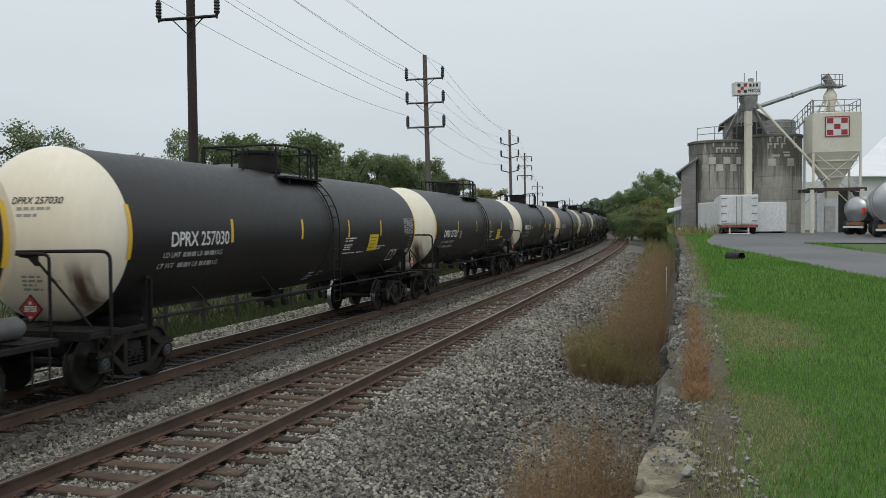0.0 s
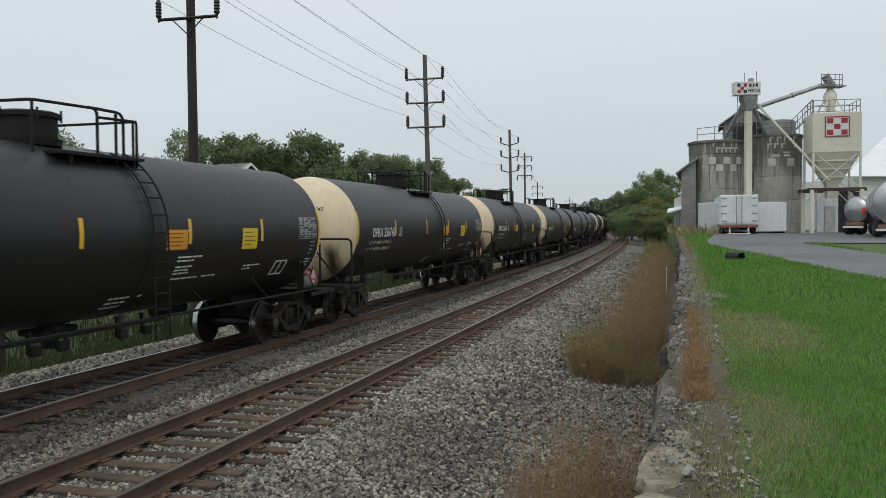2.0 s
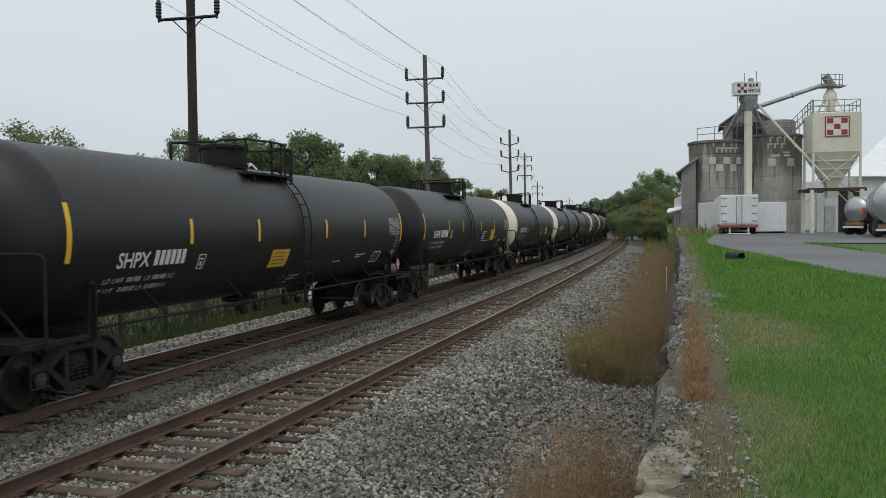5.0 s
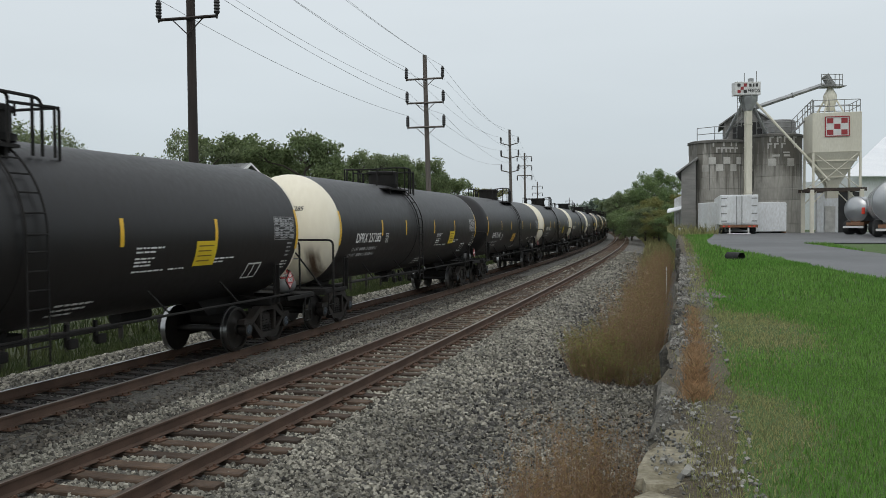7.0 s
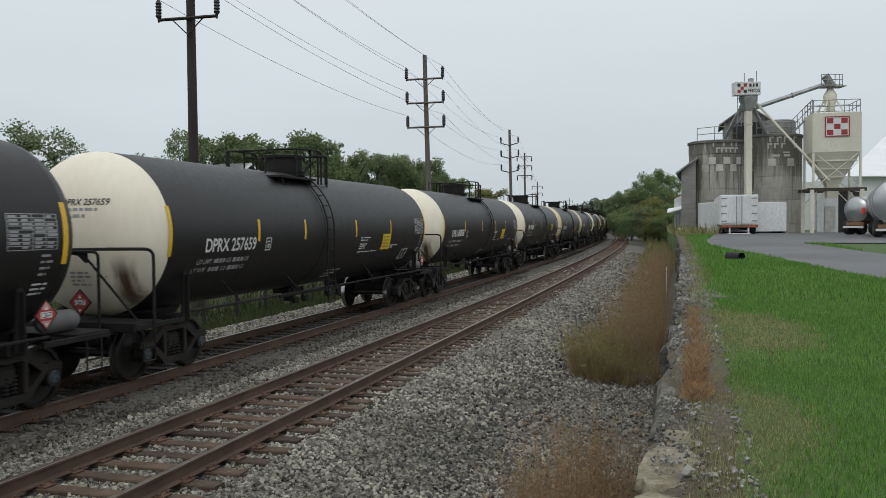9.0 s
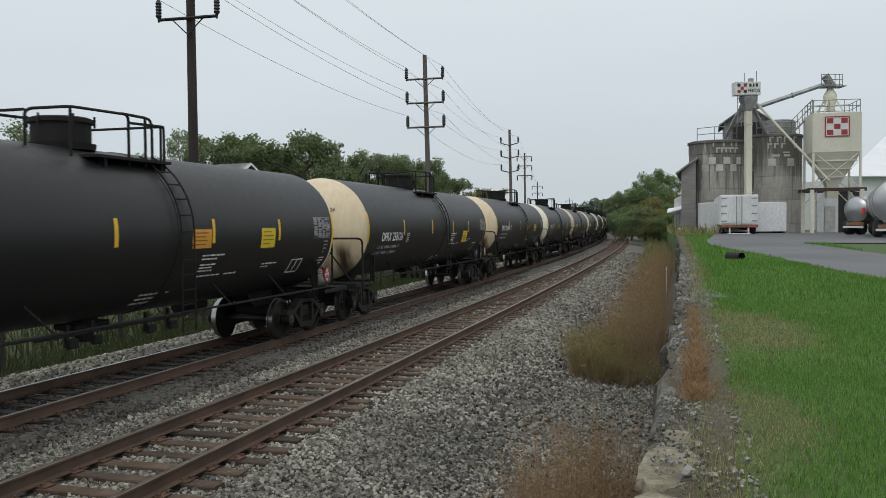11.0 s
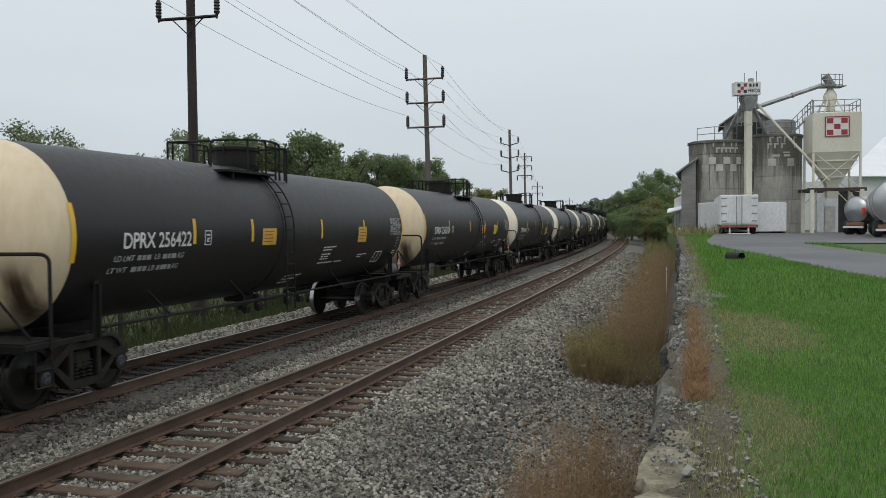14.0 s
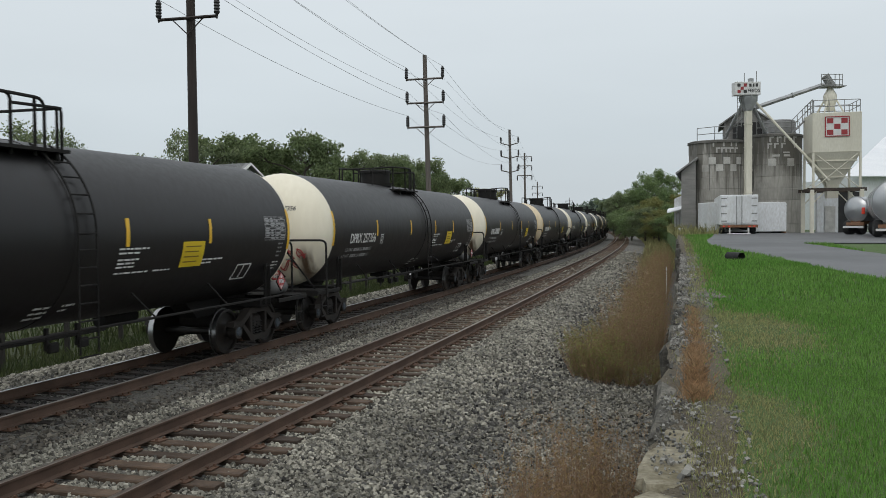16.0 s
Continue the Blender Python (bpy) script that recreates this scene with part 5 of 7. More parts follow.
for k in range(5):
    bm = bmesh.new()
    p = Vector((27.99, 69, 9.78)).lerp(Vector((29.61, 69, 11.39)), k / 4)
    rod(bm, p, p + Vector((0, 0, 1.05)), 0.03, seg=5)
    part("stair_post", bm, DULL_STEEL, stair)
# things under and beside the bin
bay = thing("loading_bay", "white loading bay wall with a dark doorway under the bin", "building")
bm = bmesh.new()
box(bm, (32.70, 73.3, (MILL_Z + 5.20) / 2), (33.85 - 32.03, 0.3, 5.20 - MILL_Z))
part("wall", bm, WHITE_BOX, bay)
# doorway filled by a near-black box, its inner shade put into colour
bm = bmesh.new()
box(bm, (34.57, 73.6, (MILL_Z + 5.20) / 2), (2.6, 0.3, 5.20 - MILL_Z))
part("dark_wall", bm, DARK_IN, bay)
bm = bmesh.new()
box(bm, (32.89, 73.12, (MILL_Z + 4.00) / 2), (0.9, 0.06, 4.00 - MILL_Z))
part("door", bm, FADED_WHITE, bay)

# storehouse with a white roof
store = thing("storehouse", "white-walled storehouse with a bright metal roof", "building")
wx0, wx1 = 42.65, 42.65 + 22
ze, zr = 7.29, 11.02
bm = bmesh.new()
prism(bm, [(88.0, MILL_Z), (112.0, MILL_Z), (112.0, ze), (88.0, ze)], -wx1, -wx0, Matrix(((0, -1, 0, 0), (1, 0, 0, 0), (0, 0, 1, 0), (0, 0, 0, 1))))
part("wall", bm, WHITE_BOX, store)
for ya, yb in ((87.2, 100.0), (112.8, 100.0)):
    bm = bmesh.new()
    slab(bm, (wx0 - 2.0 if ya < 100 else wx0 + 16, ya, ze - 0.15), (wx1 + 1, ya, ze - 0.15), (wx1 + 1, yb, zr + 1.3), (wx0 + 8.6, yb, zr + 1.3), 0.12)
    part("roof", bm, WHITE_ROOF, store)


# ---------------------------------------------------------------- trailers
def wheel_pair(parent, x, y0, y1, z, r=0.5, w=0.25):
    for y in (y0, y1):
        bm = bmesh.new()
        lathe(bm, [(y - w / 2, r * 0.6), (y - w / 2, r * 0.95), (y - w / 3, r), (y + w / 3, r), (y + w / 2, r * 0.95), (y + w / 2, r * 0.6)], "Y", 20, pose(x, 0, z + r))
        t_ = part("wheel", bm, RUBBER, parent)
        bm = bmesh.new()
        lathe(bm, [(y - w / 2 + 0.03, r * 0.6), (y - w / 2 + 0.06, r * 0.2), (y - w / 2, r * 0.18)], "Y", 14, pose(x, 0, z + r))
        part("rim", bm, FADED_WHITE, t_)


def box_trailer(m, length, width, z_floor, z_top, label):
    """A box trailer, its rear doors at x = 0, facing -x."""
    tr = thing("box_trailer", label, "trailer", m, "parked box trailers")
    bm = bmesh.new()
    box(bm, (length / 2, 0, (z_floor + z_top) / 2), (length, width, z_top - z_floor), 0.04)
    part("box_body", bm, WHITE_BOX, tr)
    for sy in (-1, 1):
        bm = bmesh.new()
        box(bm, (-0.03, sy * width * 0.245, (z_floor + z_top) / 2 + 0.03), (0.06, width * 0.455, z_top - z_floor - 0.22), 0.015)
        dr = part("rear_door", bm, WHITE_BOX, tr)
        for k in range(4):
            bm = bmesh.new()
            box(bm, (-0.07, sy * width * 0.40, z_floor + (z_top - z_floor) * (0.13 + 0.25 * k)), (0.03, width * 0.15, 0.07))
            part("hinge", bm, DULL_STEEL, dr)
        bm = bmesh.new()
        rod(bm, (-0.09, sy * width * 0.07, z_floor), (-0.09, sy * width * 0.07, z_top - 0.1), 0.025, seg=6)
        part("lock_rod", bm, DULL_STEEL, dr)
    bm = bmesh.new()
    for k in range(int(length / 0.6)):
        for sy in (-1, 1):
            box(bm, (0.4 + k * 0.6, sy * (width / 2 + 0.012), (z_floor + z_top) / 2), (0.05, 0.03, z_top - z_floor - 0.16))
    part("side_posts", bm, WHITE_BOX, tr)
    bm = bmesh.new()
    box(bm, (0.05, 0, z_floor - 0.10), (0.14, width, 0.18), 0.02)
    sill = part("rear_sill", bm, RUSTY, tr)
    for sy in (-0.8, -0.55, 0.55, 0.8):
        bm = bmesh.new()
        box(bm, (-0.04, sy * width / 2, z_floor - 0.10), (0.03, 0.14, 0.09))
        part("tail_lamp", bm, REDLIGHT, sill)
    bm = bmesh.new()
    box(bm, (0.05, 0, z_floor - 0.62), (0.10, width * 0.62, 0.10), 0.01)
    for sy in (-0.25, 0.25):
        box(bm, (0.05, sy * width, z_floor - 0.36), (0.08, 0.10, 0.46))
    part("bumper", bm, SIGN_WHITE, tr)
    for x in (1.6, 2.9):
        wheel_pair(tr, x, -width / 2 + 0.2, width / 2 - 0.2, 0.0, 0.48, 0.3)
    bm = bmesh.new()
    for sy in (-0.5, 0.5):
        box(bm, (length / 2, sy, z_floor - 0.2), (length * 0.95, 0.12, 0.3))
    for sy in (-0.7, 0.7):
        box(bm, (length - 2.2, sy, (z_floor - 0.2) / 2), (0.15, 0.15, z_floor - 0.2))
    part("chassis", bm, DARK_IN, tr)
    return tr


TRZ = 1.80
box_trailer(pose(20.66, 60.0, TRZ, 0, 0, 75), 9.0, 2.5, 0.72, 4.62 - TRZ, "white box trailer with closed rear doors and rusty sill")
box_trailer(pose(26.15, 66.8, MILL_Z, 0, 0, 181), 6.0, 2.4, 0.35, 4.22 - MILL_Z, "plain white box trailer parked before the silos")


def tank_trailer(m, length, r, zc, label, tail=True):
    tr = thing("tank_trailer", label, "tank trailer", m, "parked tank trailers")
    bm = bmesh.new()
    prof = [(0.0, 0.02), (0.06, r * 0.55), (0.16, r * 0.85), (0.30, r)]
    prof += [(length - 0.3, r), (length - 0.1, r * 0.8), (length, 0.02)]
    lathe(bm, prof, "X", 36, pose(0, 0, zc))
    part("tank", bm, STAINLESS, tr)
    for x in (0.32, 0.32 + length * 0.3, 0.32 + length * 0.6):
        bm = bmesh.new()
        lathe(bm, [(x - 0.04, r), (x - 0.04, r + 0.03), (x + 0.04, r + 0.03), (x + 0.04, r)], "X", 36, pose(0, 0, zc), False)
        part("band", bm, STAINLESS, tr)
    bm = bmesh.new()
    box(bm, (0.25, 0, zc - r - 0.12), (0.2, r * 1.5, 0.22), 0.02)
    box(bm, (length / 2, 0, zc - r - 0.02), (length * 0.9, 0.7, 0.25))
    part("frame", bm, RUSTY, tr)
    if tail:
        bm = bmesh.new()
        box(bm, (0.12, -r * 0.75, zc - 0.1), (0.08, 0.22, 0.45), 0.02)
        part("tail_lamp", bm, REDLIGHT, tr)
    bm = bmesh.new()
    box(bm, (0.0, 0, zc - r - 0.32), (0.12, r * 1.7, 0.14))
    part("bumper", bm, SIGN_WHITE, tr)
    for x in (1.0, 2.2):
        wheel_pair(tr, x, -0.95, 0.95, 0.0, 0.5, 0.45)
    bm = bmesh.new()
    for sy in (-0.6, 0.6):
        box(bm, (length - 1.0, sy, (zc - r) / 2), (0.14, 0.14, zc - r))
    part("landing_gear", bm, DULL_STEEL, tr)
    return tr


tank_trailer(pose(26.41, 50.0, 1.78, 0, 0, 66), 9.0, 1.32, 2.05, "polished steel tank trailer with a red tail lamp")
tank_trailer(pose(27.66, 58.0, 1.78, 0, 0, 30), 5.0, 0.86, 1.72, "short dull steel tank trailer on a rusty frame")

# ---------------------------------------------------------------- driveway
bm = bmesh.new()
EDGES = [((9.6, 14.0), (15.0, 14.0)), ((9.94, 19.29), (14.0, 20.0)), ((10.37, 23.68), (14.2, 24.0)), ((11.37, 30.56), (15.67, 30.41)), ((11.74, 35.30), (16.41, 35.37)), ((12.79, 41.58), (17.09, 40.90)),
         ((14.19, 46.34), (46.0, 46.0)), ((20.4, 64.0), (60.0, 62.0)), ((25.0, 80.0), (70.0, 80.0))]
rows = []
for i in range(len(EDGES) - 1):
    for k in range(6):
        f = k / 6
        (xl, yl), (xr, yr) = (tuple(EDGES[i][j][q] * (1 - f) + EDGES[i + 1][j][q] * f for q in (0, 1)) for j in (0, 1))
        line = []
        for q in (0, 0.25, 0.5, 0.75, 1.0):
            px = xl + (xr - xl) * q + (0.15 * noise.noise(Vector((xl, yl, q))) if q in (0, 1.0) else 0)
            y = yl + (yr - yl) * q
            o_ = math.hypot(px - CX, y - CY) - R_NEAR
            s_ = (math.atan2(y - CY, px - CX) - TH0) * R_FAR
            line.append(bm.verts.new((px, y, ground_z(s_, o_) + 0.035)))
        rows.append(line)
for A, B in zip(rows, rows[1:]):
    for i in range(4):
        bm.faces.new((A[i], A[i + 1], B[i + 1], B[i]))
drive = part("driveway", bm, ASPHALT)
tagged(drive, "damp grey asphalt driveway curving to the mill", "driveway", kind="structure")

# ---------------------------------------------------------------- poles and wires
POLE_WOOD = mat("dark_pole_wood", (0.022, 0.017, 0.015), (0.045, 0.034, 0.030), 0.9, 0, 1, 12, 0.3, 0.01, stretch=(4, 4, 0.4))
POLE_GREY = mat("greyed_pole_wood", (0.10, 0.088, 0.078), (0.15, 0.13, 0.115), 0.9, 0, 1, 12, 0.3, 0.01, stretch=(4, 4, 0.4))
INSULATOR = plain("dark_insulator", (0.03, 0.03, 0.032), 0.35)
WIRE = plain("aluminium_wire", (0.42, 0.43, 0.44), 0.5, 0.3)


def build_pole(base, top_z, r, arms, arm_half, turn, wood, label, lean=(0, 0), hang=False, bow=0.0):
    pole = thing("utility_pole", label, "utility pole", group="poles along the line")
    b = Vector(base)
    t_ = Vector((base[0] + lean[0], base[1] + lean[1], top_z))
    bm = bmesh.new()
    rod(bm, b, t_, r * 1.15, r * 0.8, 14)
    part("shaft", bm, wood, pole)
    ends = []
    d = Vector((math.cos(turn), math.sin(turn), 0))
    for z in arms:
        c = b.lerp(t_, (z - b.z) / (t_.z - b.z))
        n = Vector((-d.y, d.x, 0)) * -(r + 0.06)
        bm = bmesh.new()
        a0, a1 = c + n - d * arm_half, c + n + d * arm_half
        up = Vector((0, 0, bow))
        tube(bm, [a0 + up, c + n, a1 + up], 0.065, 4)
        arm = part("cross_arm", bm, wood if wood is POLE_WOOD else POLE_GREY, pole)
        if not bow:
            bm = bmesh.new()
            for sg_ in (-1, 1):
                rod(bm, c + n + d * sg_ * arm_half * 0.55, c + n - Vector((0, 0, arm_half * 0.5)), 0.025, seg=5)
            part("brace", bm, wood, arm)
        for sg_ in (-1, 1):
            e = c + n + d * sg_ * arm_half * 0.985 + up
            bm = bmesh.new()
            if hang:
                prof = [(e.z - 0.06, 0.04)] + [(e.z - 0.12 - 0.07 * i, 0.11 if i % 2 else 0.07) for i in range(9)] + [(e.z - 0.80, 0.03)]
                tip = e - Vector((0, 0, 0.80))
            else:
                prof = [(e.z - 0.10, 0.03), (e.z + 0.05, 0.05)] + [(e.z + 0.10 + 0.06 * i, 0.125 if i % 2 else 0.095) for i in range(11)] + [(e.z + 0.80, 0.05)]
                tip = e + Vector((0, 0, 0.80))
            lathe(bm, prof, "Z", 10, pose(e.x, e.y, 0))
            part("insulator", bm, INSULATOR, arm)
            ends.append(tip)
    ends.append(t_)
    return ends


ARM = math.radians(-14)
Y1, Y2, Y3, Y4, Y5 = 34.0, 58.0, 112.0, 140.0, 215.0
z1a = 10.86
P1 = build_pole((-9.78, Y1, -0.8), z1a + 6.2, 0.185, [z1a, z1a + 2.0, z1a + 4.0], 1.28, ARM, POLE_WOOD, "dark brown wooden utility pole with cross arms", (-0.05, 0))
P2 = build_pole((-0.82, Y2, -0.8), 14.08, 0.175, [9.25, 10.87, 12.46], 1.27, ARM, POLE_GREY, "weathered wooden utility pole with three cross arms", (-0.3, 0))
P3 = build_pole((9.01, Y3, -0.8), 14.93, 0.20, [9.37, 11.20, 12.88], 1.15, ARM, POLE_GREY, "weathered utility pole with upswept arms", (-0.25, 0), False, 0.3)
P4 = build_pole((13.46, Y4, -0.8), 14.20, 0.17, [10.54, 12.10, 13.56], 1.2, ARM, POLE_GREY, "distant utility pole with hanging insulators", (-0.1, 0), True)
P5 = build_pole((23.78, Y5, -0.8), 13.15, 0.17, [10.33, 12.02], 1.3, ARM, POLE_GREY, "distant utility pole with hanging insulators", (-0.1, 0), True)
P6 = build_pole((48.63, 330.0, -0.8), 12.5, 0.17, [9.8, 11.3], 1.3, ARM, POLE_GREY, "distant utility pole with hanging insulators", (-0.1, 0), True)


def wire(a, b, sag, r=0.011):
    bm = bmesh.new()
    pts = [a.lerp(b, i / 14) - Vector((0, 0, sag * 4 * (i / 14) * (1 - i / 14))) for i in range(15)]
    tube(bm, pts, r, 4)
    ob = part("power_wire", bm, WIRE)
    return tagged(ob, "thin grey overhead wire sagging between poles", "wire", "wires along the line")


back = [e + (e - q) * 1.0 for e, q in zip(P1, P2)]
for a, e in zip(P1, back):
    e.z = a.z
    wire(a, e, 0.6)
for a, b in zip(P1, P2):
    wire(a, b, 0.45)
for a, b in zip(P2, P3):
    wire(a, b, 1.0)
for a, b in zip(P3, P4):
    wire(a, b, 0.5, 0.009)
for a, b in zip(P4[:4] + P4[6:], P5):
    wire(a, b, 0.9, 0.010)

# ---------------------------------------------------------------- fence past the far track
FENCE_M = mat("weathered_fence_wood", (0.022, 0.020, 0.017), (0.045, 0.040, 0.034), 0.9, 0, 2, 20, 0.3, 0.01)
fence = thing("rail_fence", "dark low two-rail fence in the weeds", "fence")
FO = -10.4
s = 1.0
while s < 70:
    bm = bmesh.new()
    p = P(s, FO, -0.9)
    box(bm, (p.x, p.y, -0.32), (0.12, 0.12, 1.15), 0.01)
    part("post", bm, FENCE_M, fence)
    for z in (-0.22, 0.16):
        bm = bmesh.new()
        a, b = P(s, FO - 0.07, z), P(s + 2.4, FO - 0.07, z)
        rod(bm, a, b, 0.055, seg=4)
        part("rail", bm, FENCE_M, fence)
    s += 2.4

# ---------------------------------------------------------------- house behind the trees
SIDING = mat("pale_siding", (0.42, 0.43, 0.42), (0.50, 0.51, 0.50), 0.8, 0, 1, 12, 0.1, 0.01, stretch=(1, 1, 6))
SHINGLE = mat("grey_shingle_roof", (0.20, 0.205, 0.205), (0.28, 0.285, 0.28), 0.9, 0, 1, 14, 0.3, 0.01)
house = thing("house", "pale house with a grey shingle roof", "house", pose(-12.73, 56.0, -0.8, 0, 0, 62))
hz = 6.83 + 0.8
bm = bmesh.new()
prism(bm, [(-3.2, 0), (3.2, 0), (3.2, hz - 2.0), (0, hz), (-3.2, hz - 2.0)], 0, 12.0)
part("wall", bm, SIDING, house)
for sg_ in (-1, 1):
    bm = bmesh.new()
    pts = [(sg_ * 3.6, -0.4, hz - 2.25), (0, -0.4, hz), (0, 12.4, hz), (sg_ * 3.6, 12.4, hz - 2.25)]
    if sg_ > 0:
        pts = [pts[1], pts[0], pts[3], pts[2]]
    slab(bm, *pts, -0.14)
    part("roof", bm, SHINGLE, house)
    bm = bmesh.new()
    slab(bm, *[(x, y - 0.03 if y < 0 else -0.38, z - 0.16) for x, y, z in pts[:2]], *[(x, -0.38, z + 0.02) for x, y, z in pts[1::-1]], 0.02)
    part("fascia", bm, SIGN_WHITE, house)

# ---------------------------------------------------------------- trees
BARK = mat("tree_bark", (0.05, 0.042, 0.034), (0.10, 0.085, 0.07), 0.95, 0, 2, 14, 0.6, 0.02, stretch=(3, 3, 0.6))


def leaf_mat(name, c1, c2, c3):
    m = mat(name, c1, c2, 0.65, 0, 0.35, 3.0, 0, 0, c3=c3, island=0.45)
    b = m.node_tree.nodes["Principled BSDF"]
    b.inputs["Specular IOR Level"].default_value = 0.3
    n, l = m.node_tree.nodes, m.node_tree.links
    tl, ms = n.new("ShaderNodeBsdfTranslucent"), n.new("ShaderNodeMixShader")
    ms.inputs[0].default_value = 0.5
    l.new(b.inputs["Base Color"].links[0].from_socket, tl.inputs["Color"])
    l.new(b.outputs[0], ms.inputs[1])
    l.new(tl.outputs[0], ms.inputs[2])
    l.new(ms.outputs[0], n["Material Output"].inputs["Surface"])
    return m


# greyed greens: haze over the trees is put into the leaf colour
LEAF_GREEN = leaf_mat("leaf_green", (0.150, 0.205, 0.092), (0.205, 0.248, 0.118), (0.115, 0.155, 0.072))
LEAF_DULL = leaf_mat("leaf_dull_green", (0.180, 0.230, 0.120), (0.240, 0.275, 0.150), (0.130, 0.170, 0.090))
LEAF_YELLOW = leaf_mat("leaf_yellowing", (0.220, 0.235, 0.085), (0.285, 0.265, 0.100), (0.165, 0.190, 0.070))


def leaves_mesh(name, clumps, per, size, seed, flat=0.6):
    """Many small folded leaves gathered in clumps."""
    rg = np.random.default_rng(seed)
    cen = []
    for (c, r) in clumps:
        n = max(8, int(per * r ** 2))
        d = rg.normal(size=(n, 3))
        d /= np.linalg.norm(d, axis=1)[:, None]
        rad = r * rg.uniform(0.1, 1.35, n) ** 0.7
        d[:, 2] *= 0.8
        cen.append(np.array(c) + d * rad[:, None])
    cen = np.concatenate(cen)
    n = len(cen)
    a = rg.normal(size=(n, 3))
    a /= np.linalg.norm(a, axis=1)[:, None]
    b = np.cross(a, rg.normal(size=(n, 3)))
    b /= np.linalg.norm(b, axis=1)[:, None]
    c = np.cross(a, b)
    L = size * rg.uniform(0.6, 1.4, n)[:, None]
    v = np.stack([cen - a * L, cen + b * L * flat + c * L * 0.15, cen + a * L, cen - b * L * flat + c * L * 0.15], 1).reshape(-1, 3)
    i = np.arange(n) * 4
    f = np.stack([np.stack([i, i + 1, i + 2], 1), np.stack([i, i + 2, i + 3], 1)], 1).reshape(-1, 3)
    me = bpy.data.meshes.new(name)
    me.from_pydata(v.tolist(), [], f.tolist())
    return me


def tree_meshes(seed, height=10.0, spread=3.6, leaf=0.115, per=430, base=0.25, n_limb=11):
    rnd = random.Random(seed)
    bm = bmesh.new()
    pts = [Vector((0, 0, 0))]
    for i in range(1, 7):
        pts.append(Vector((rnd.uniform(-0.15, 0.15) * i * 0.4, rnd.uniform(-0.15, 0.15) * i * 0.4, height * 0.8 * i / 6)))
    for i in range(6):
        rod(bm, pts[i], pts[i + 1], 0.26 * (1 - i / 7), 0.26 * (1 - (i + 1) / 7), 8)
    clumps = []
    for i in range(n_limb):
        k = base + (0.95 - base) * (i + 0.5) / n_limb
        p = pts[min(5, int(k * 6))].lerp(pts[min(6, int(k * 6) + 1)], k * 6 % 1)
        a = i * 2.4 + rnd.uniform(-0.5, 0.5)
        reach = spread * math.sqrt(max(0.1, 1 - (2 * (k - 0.55)) ** 2 * 0.75)) * rnd.uniform(0.65, 1.1)
        q = p + Vector((math.cos(a) * reach, math.sin(a) * reach, height * rnd.uniform(0.06, 0.2)))
        m_ = p.lerp(q, 0.5) + Vector((0, 0, 0.25))
        rod(bm, p, m_, 0.09, 0.06, 6)
        rod(bm, m_, q, 0.06, 0.02, 6)
        for _ in range(6):
            w = m_.lerp(q, rnd.uniform(0.3, 1.1)) + Vector((rnd.uniform(-1, 1), rnd.uniform(-1, 1), rnd.uniform(-0.5, 0.8))) * spread * 0.27
            rod(bm, q.lerp(m_, 0.4), w, 0.03, 0.01, 4)
            clumps.append((w, spread * rnd.uniform(0.10, 0.22)))
    for _ in range(7):
        clumps.append((Vector((rnd.uniform(-1, 1) * spread * 0.3, rnd.uniform(-1, 1) * spread * 0.3, height * rnd.uniform(0.82, 0.97))), spread * rnd.uniform(0.15, 0.25)))
    finish(bm, 60)
    me = bpy.data.meshes.new("trunk")
    bm.to_mesh(me)
    bm.free()
    me.materials.append(BARK)
    lv = leaves_mesh("crown", [(tuple(c), r) for c, r in clumps], per, leaf, seed)
    return me, lv


KINDS = [tree_meshes(11), tree_meshes(12, spread=4.2), tree_meshes(13, spread=3.0), tree_meshes(14, spread=4.6, base=0.12, n_limb=13), tree_meshes(15, spread=3.4, per=230, leaf=0.10),
         tree_meshes(16, spread=4.8, base=0.03, n_limb=20, per=260)]
crown_cache = {}


def put_tree(x, y, z, height, kind, leaf, turn, wide=1.0, label="green broad-leaved tree in full leaf"):
    tr, cr = KINDS[kind]
    k = height / 10.0
    m = pose(x, y, z, 0, 0, turn) @ Matrix.Diagonal((k * wide, k * wide, k, 1))
    t_ = thing("tree", label, "tree", None, "trees along the line")
    t_.location, t_.rotation_euler, t_.scale = m.translation, (0, 0, radians(turn)), (k * wide, k * wide, k)
    part("trunk", tr, None, t_)
    key = (kind, leaf.name)
    if key not in crown_cache:
        me = cr if not cr.materials else cr.copy()
        me.materials.clear()
        me.materials.append(leaf)
        crown_cache[key] = me
    part("crown", crown_cache[key], None, t_)
    return t_


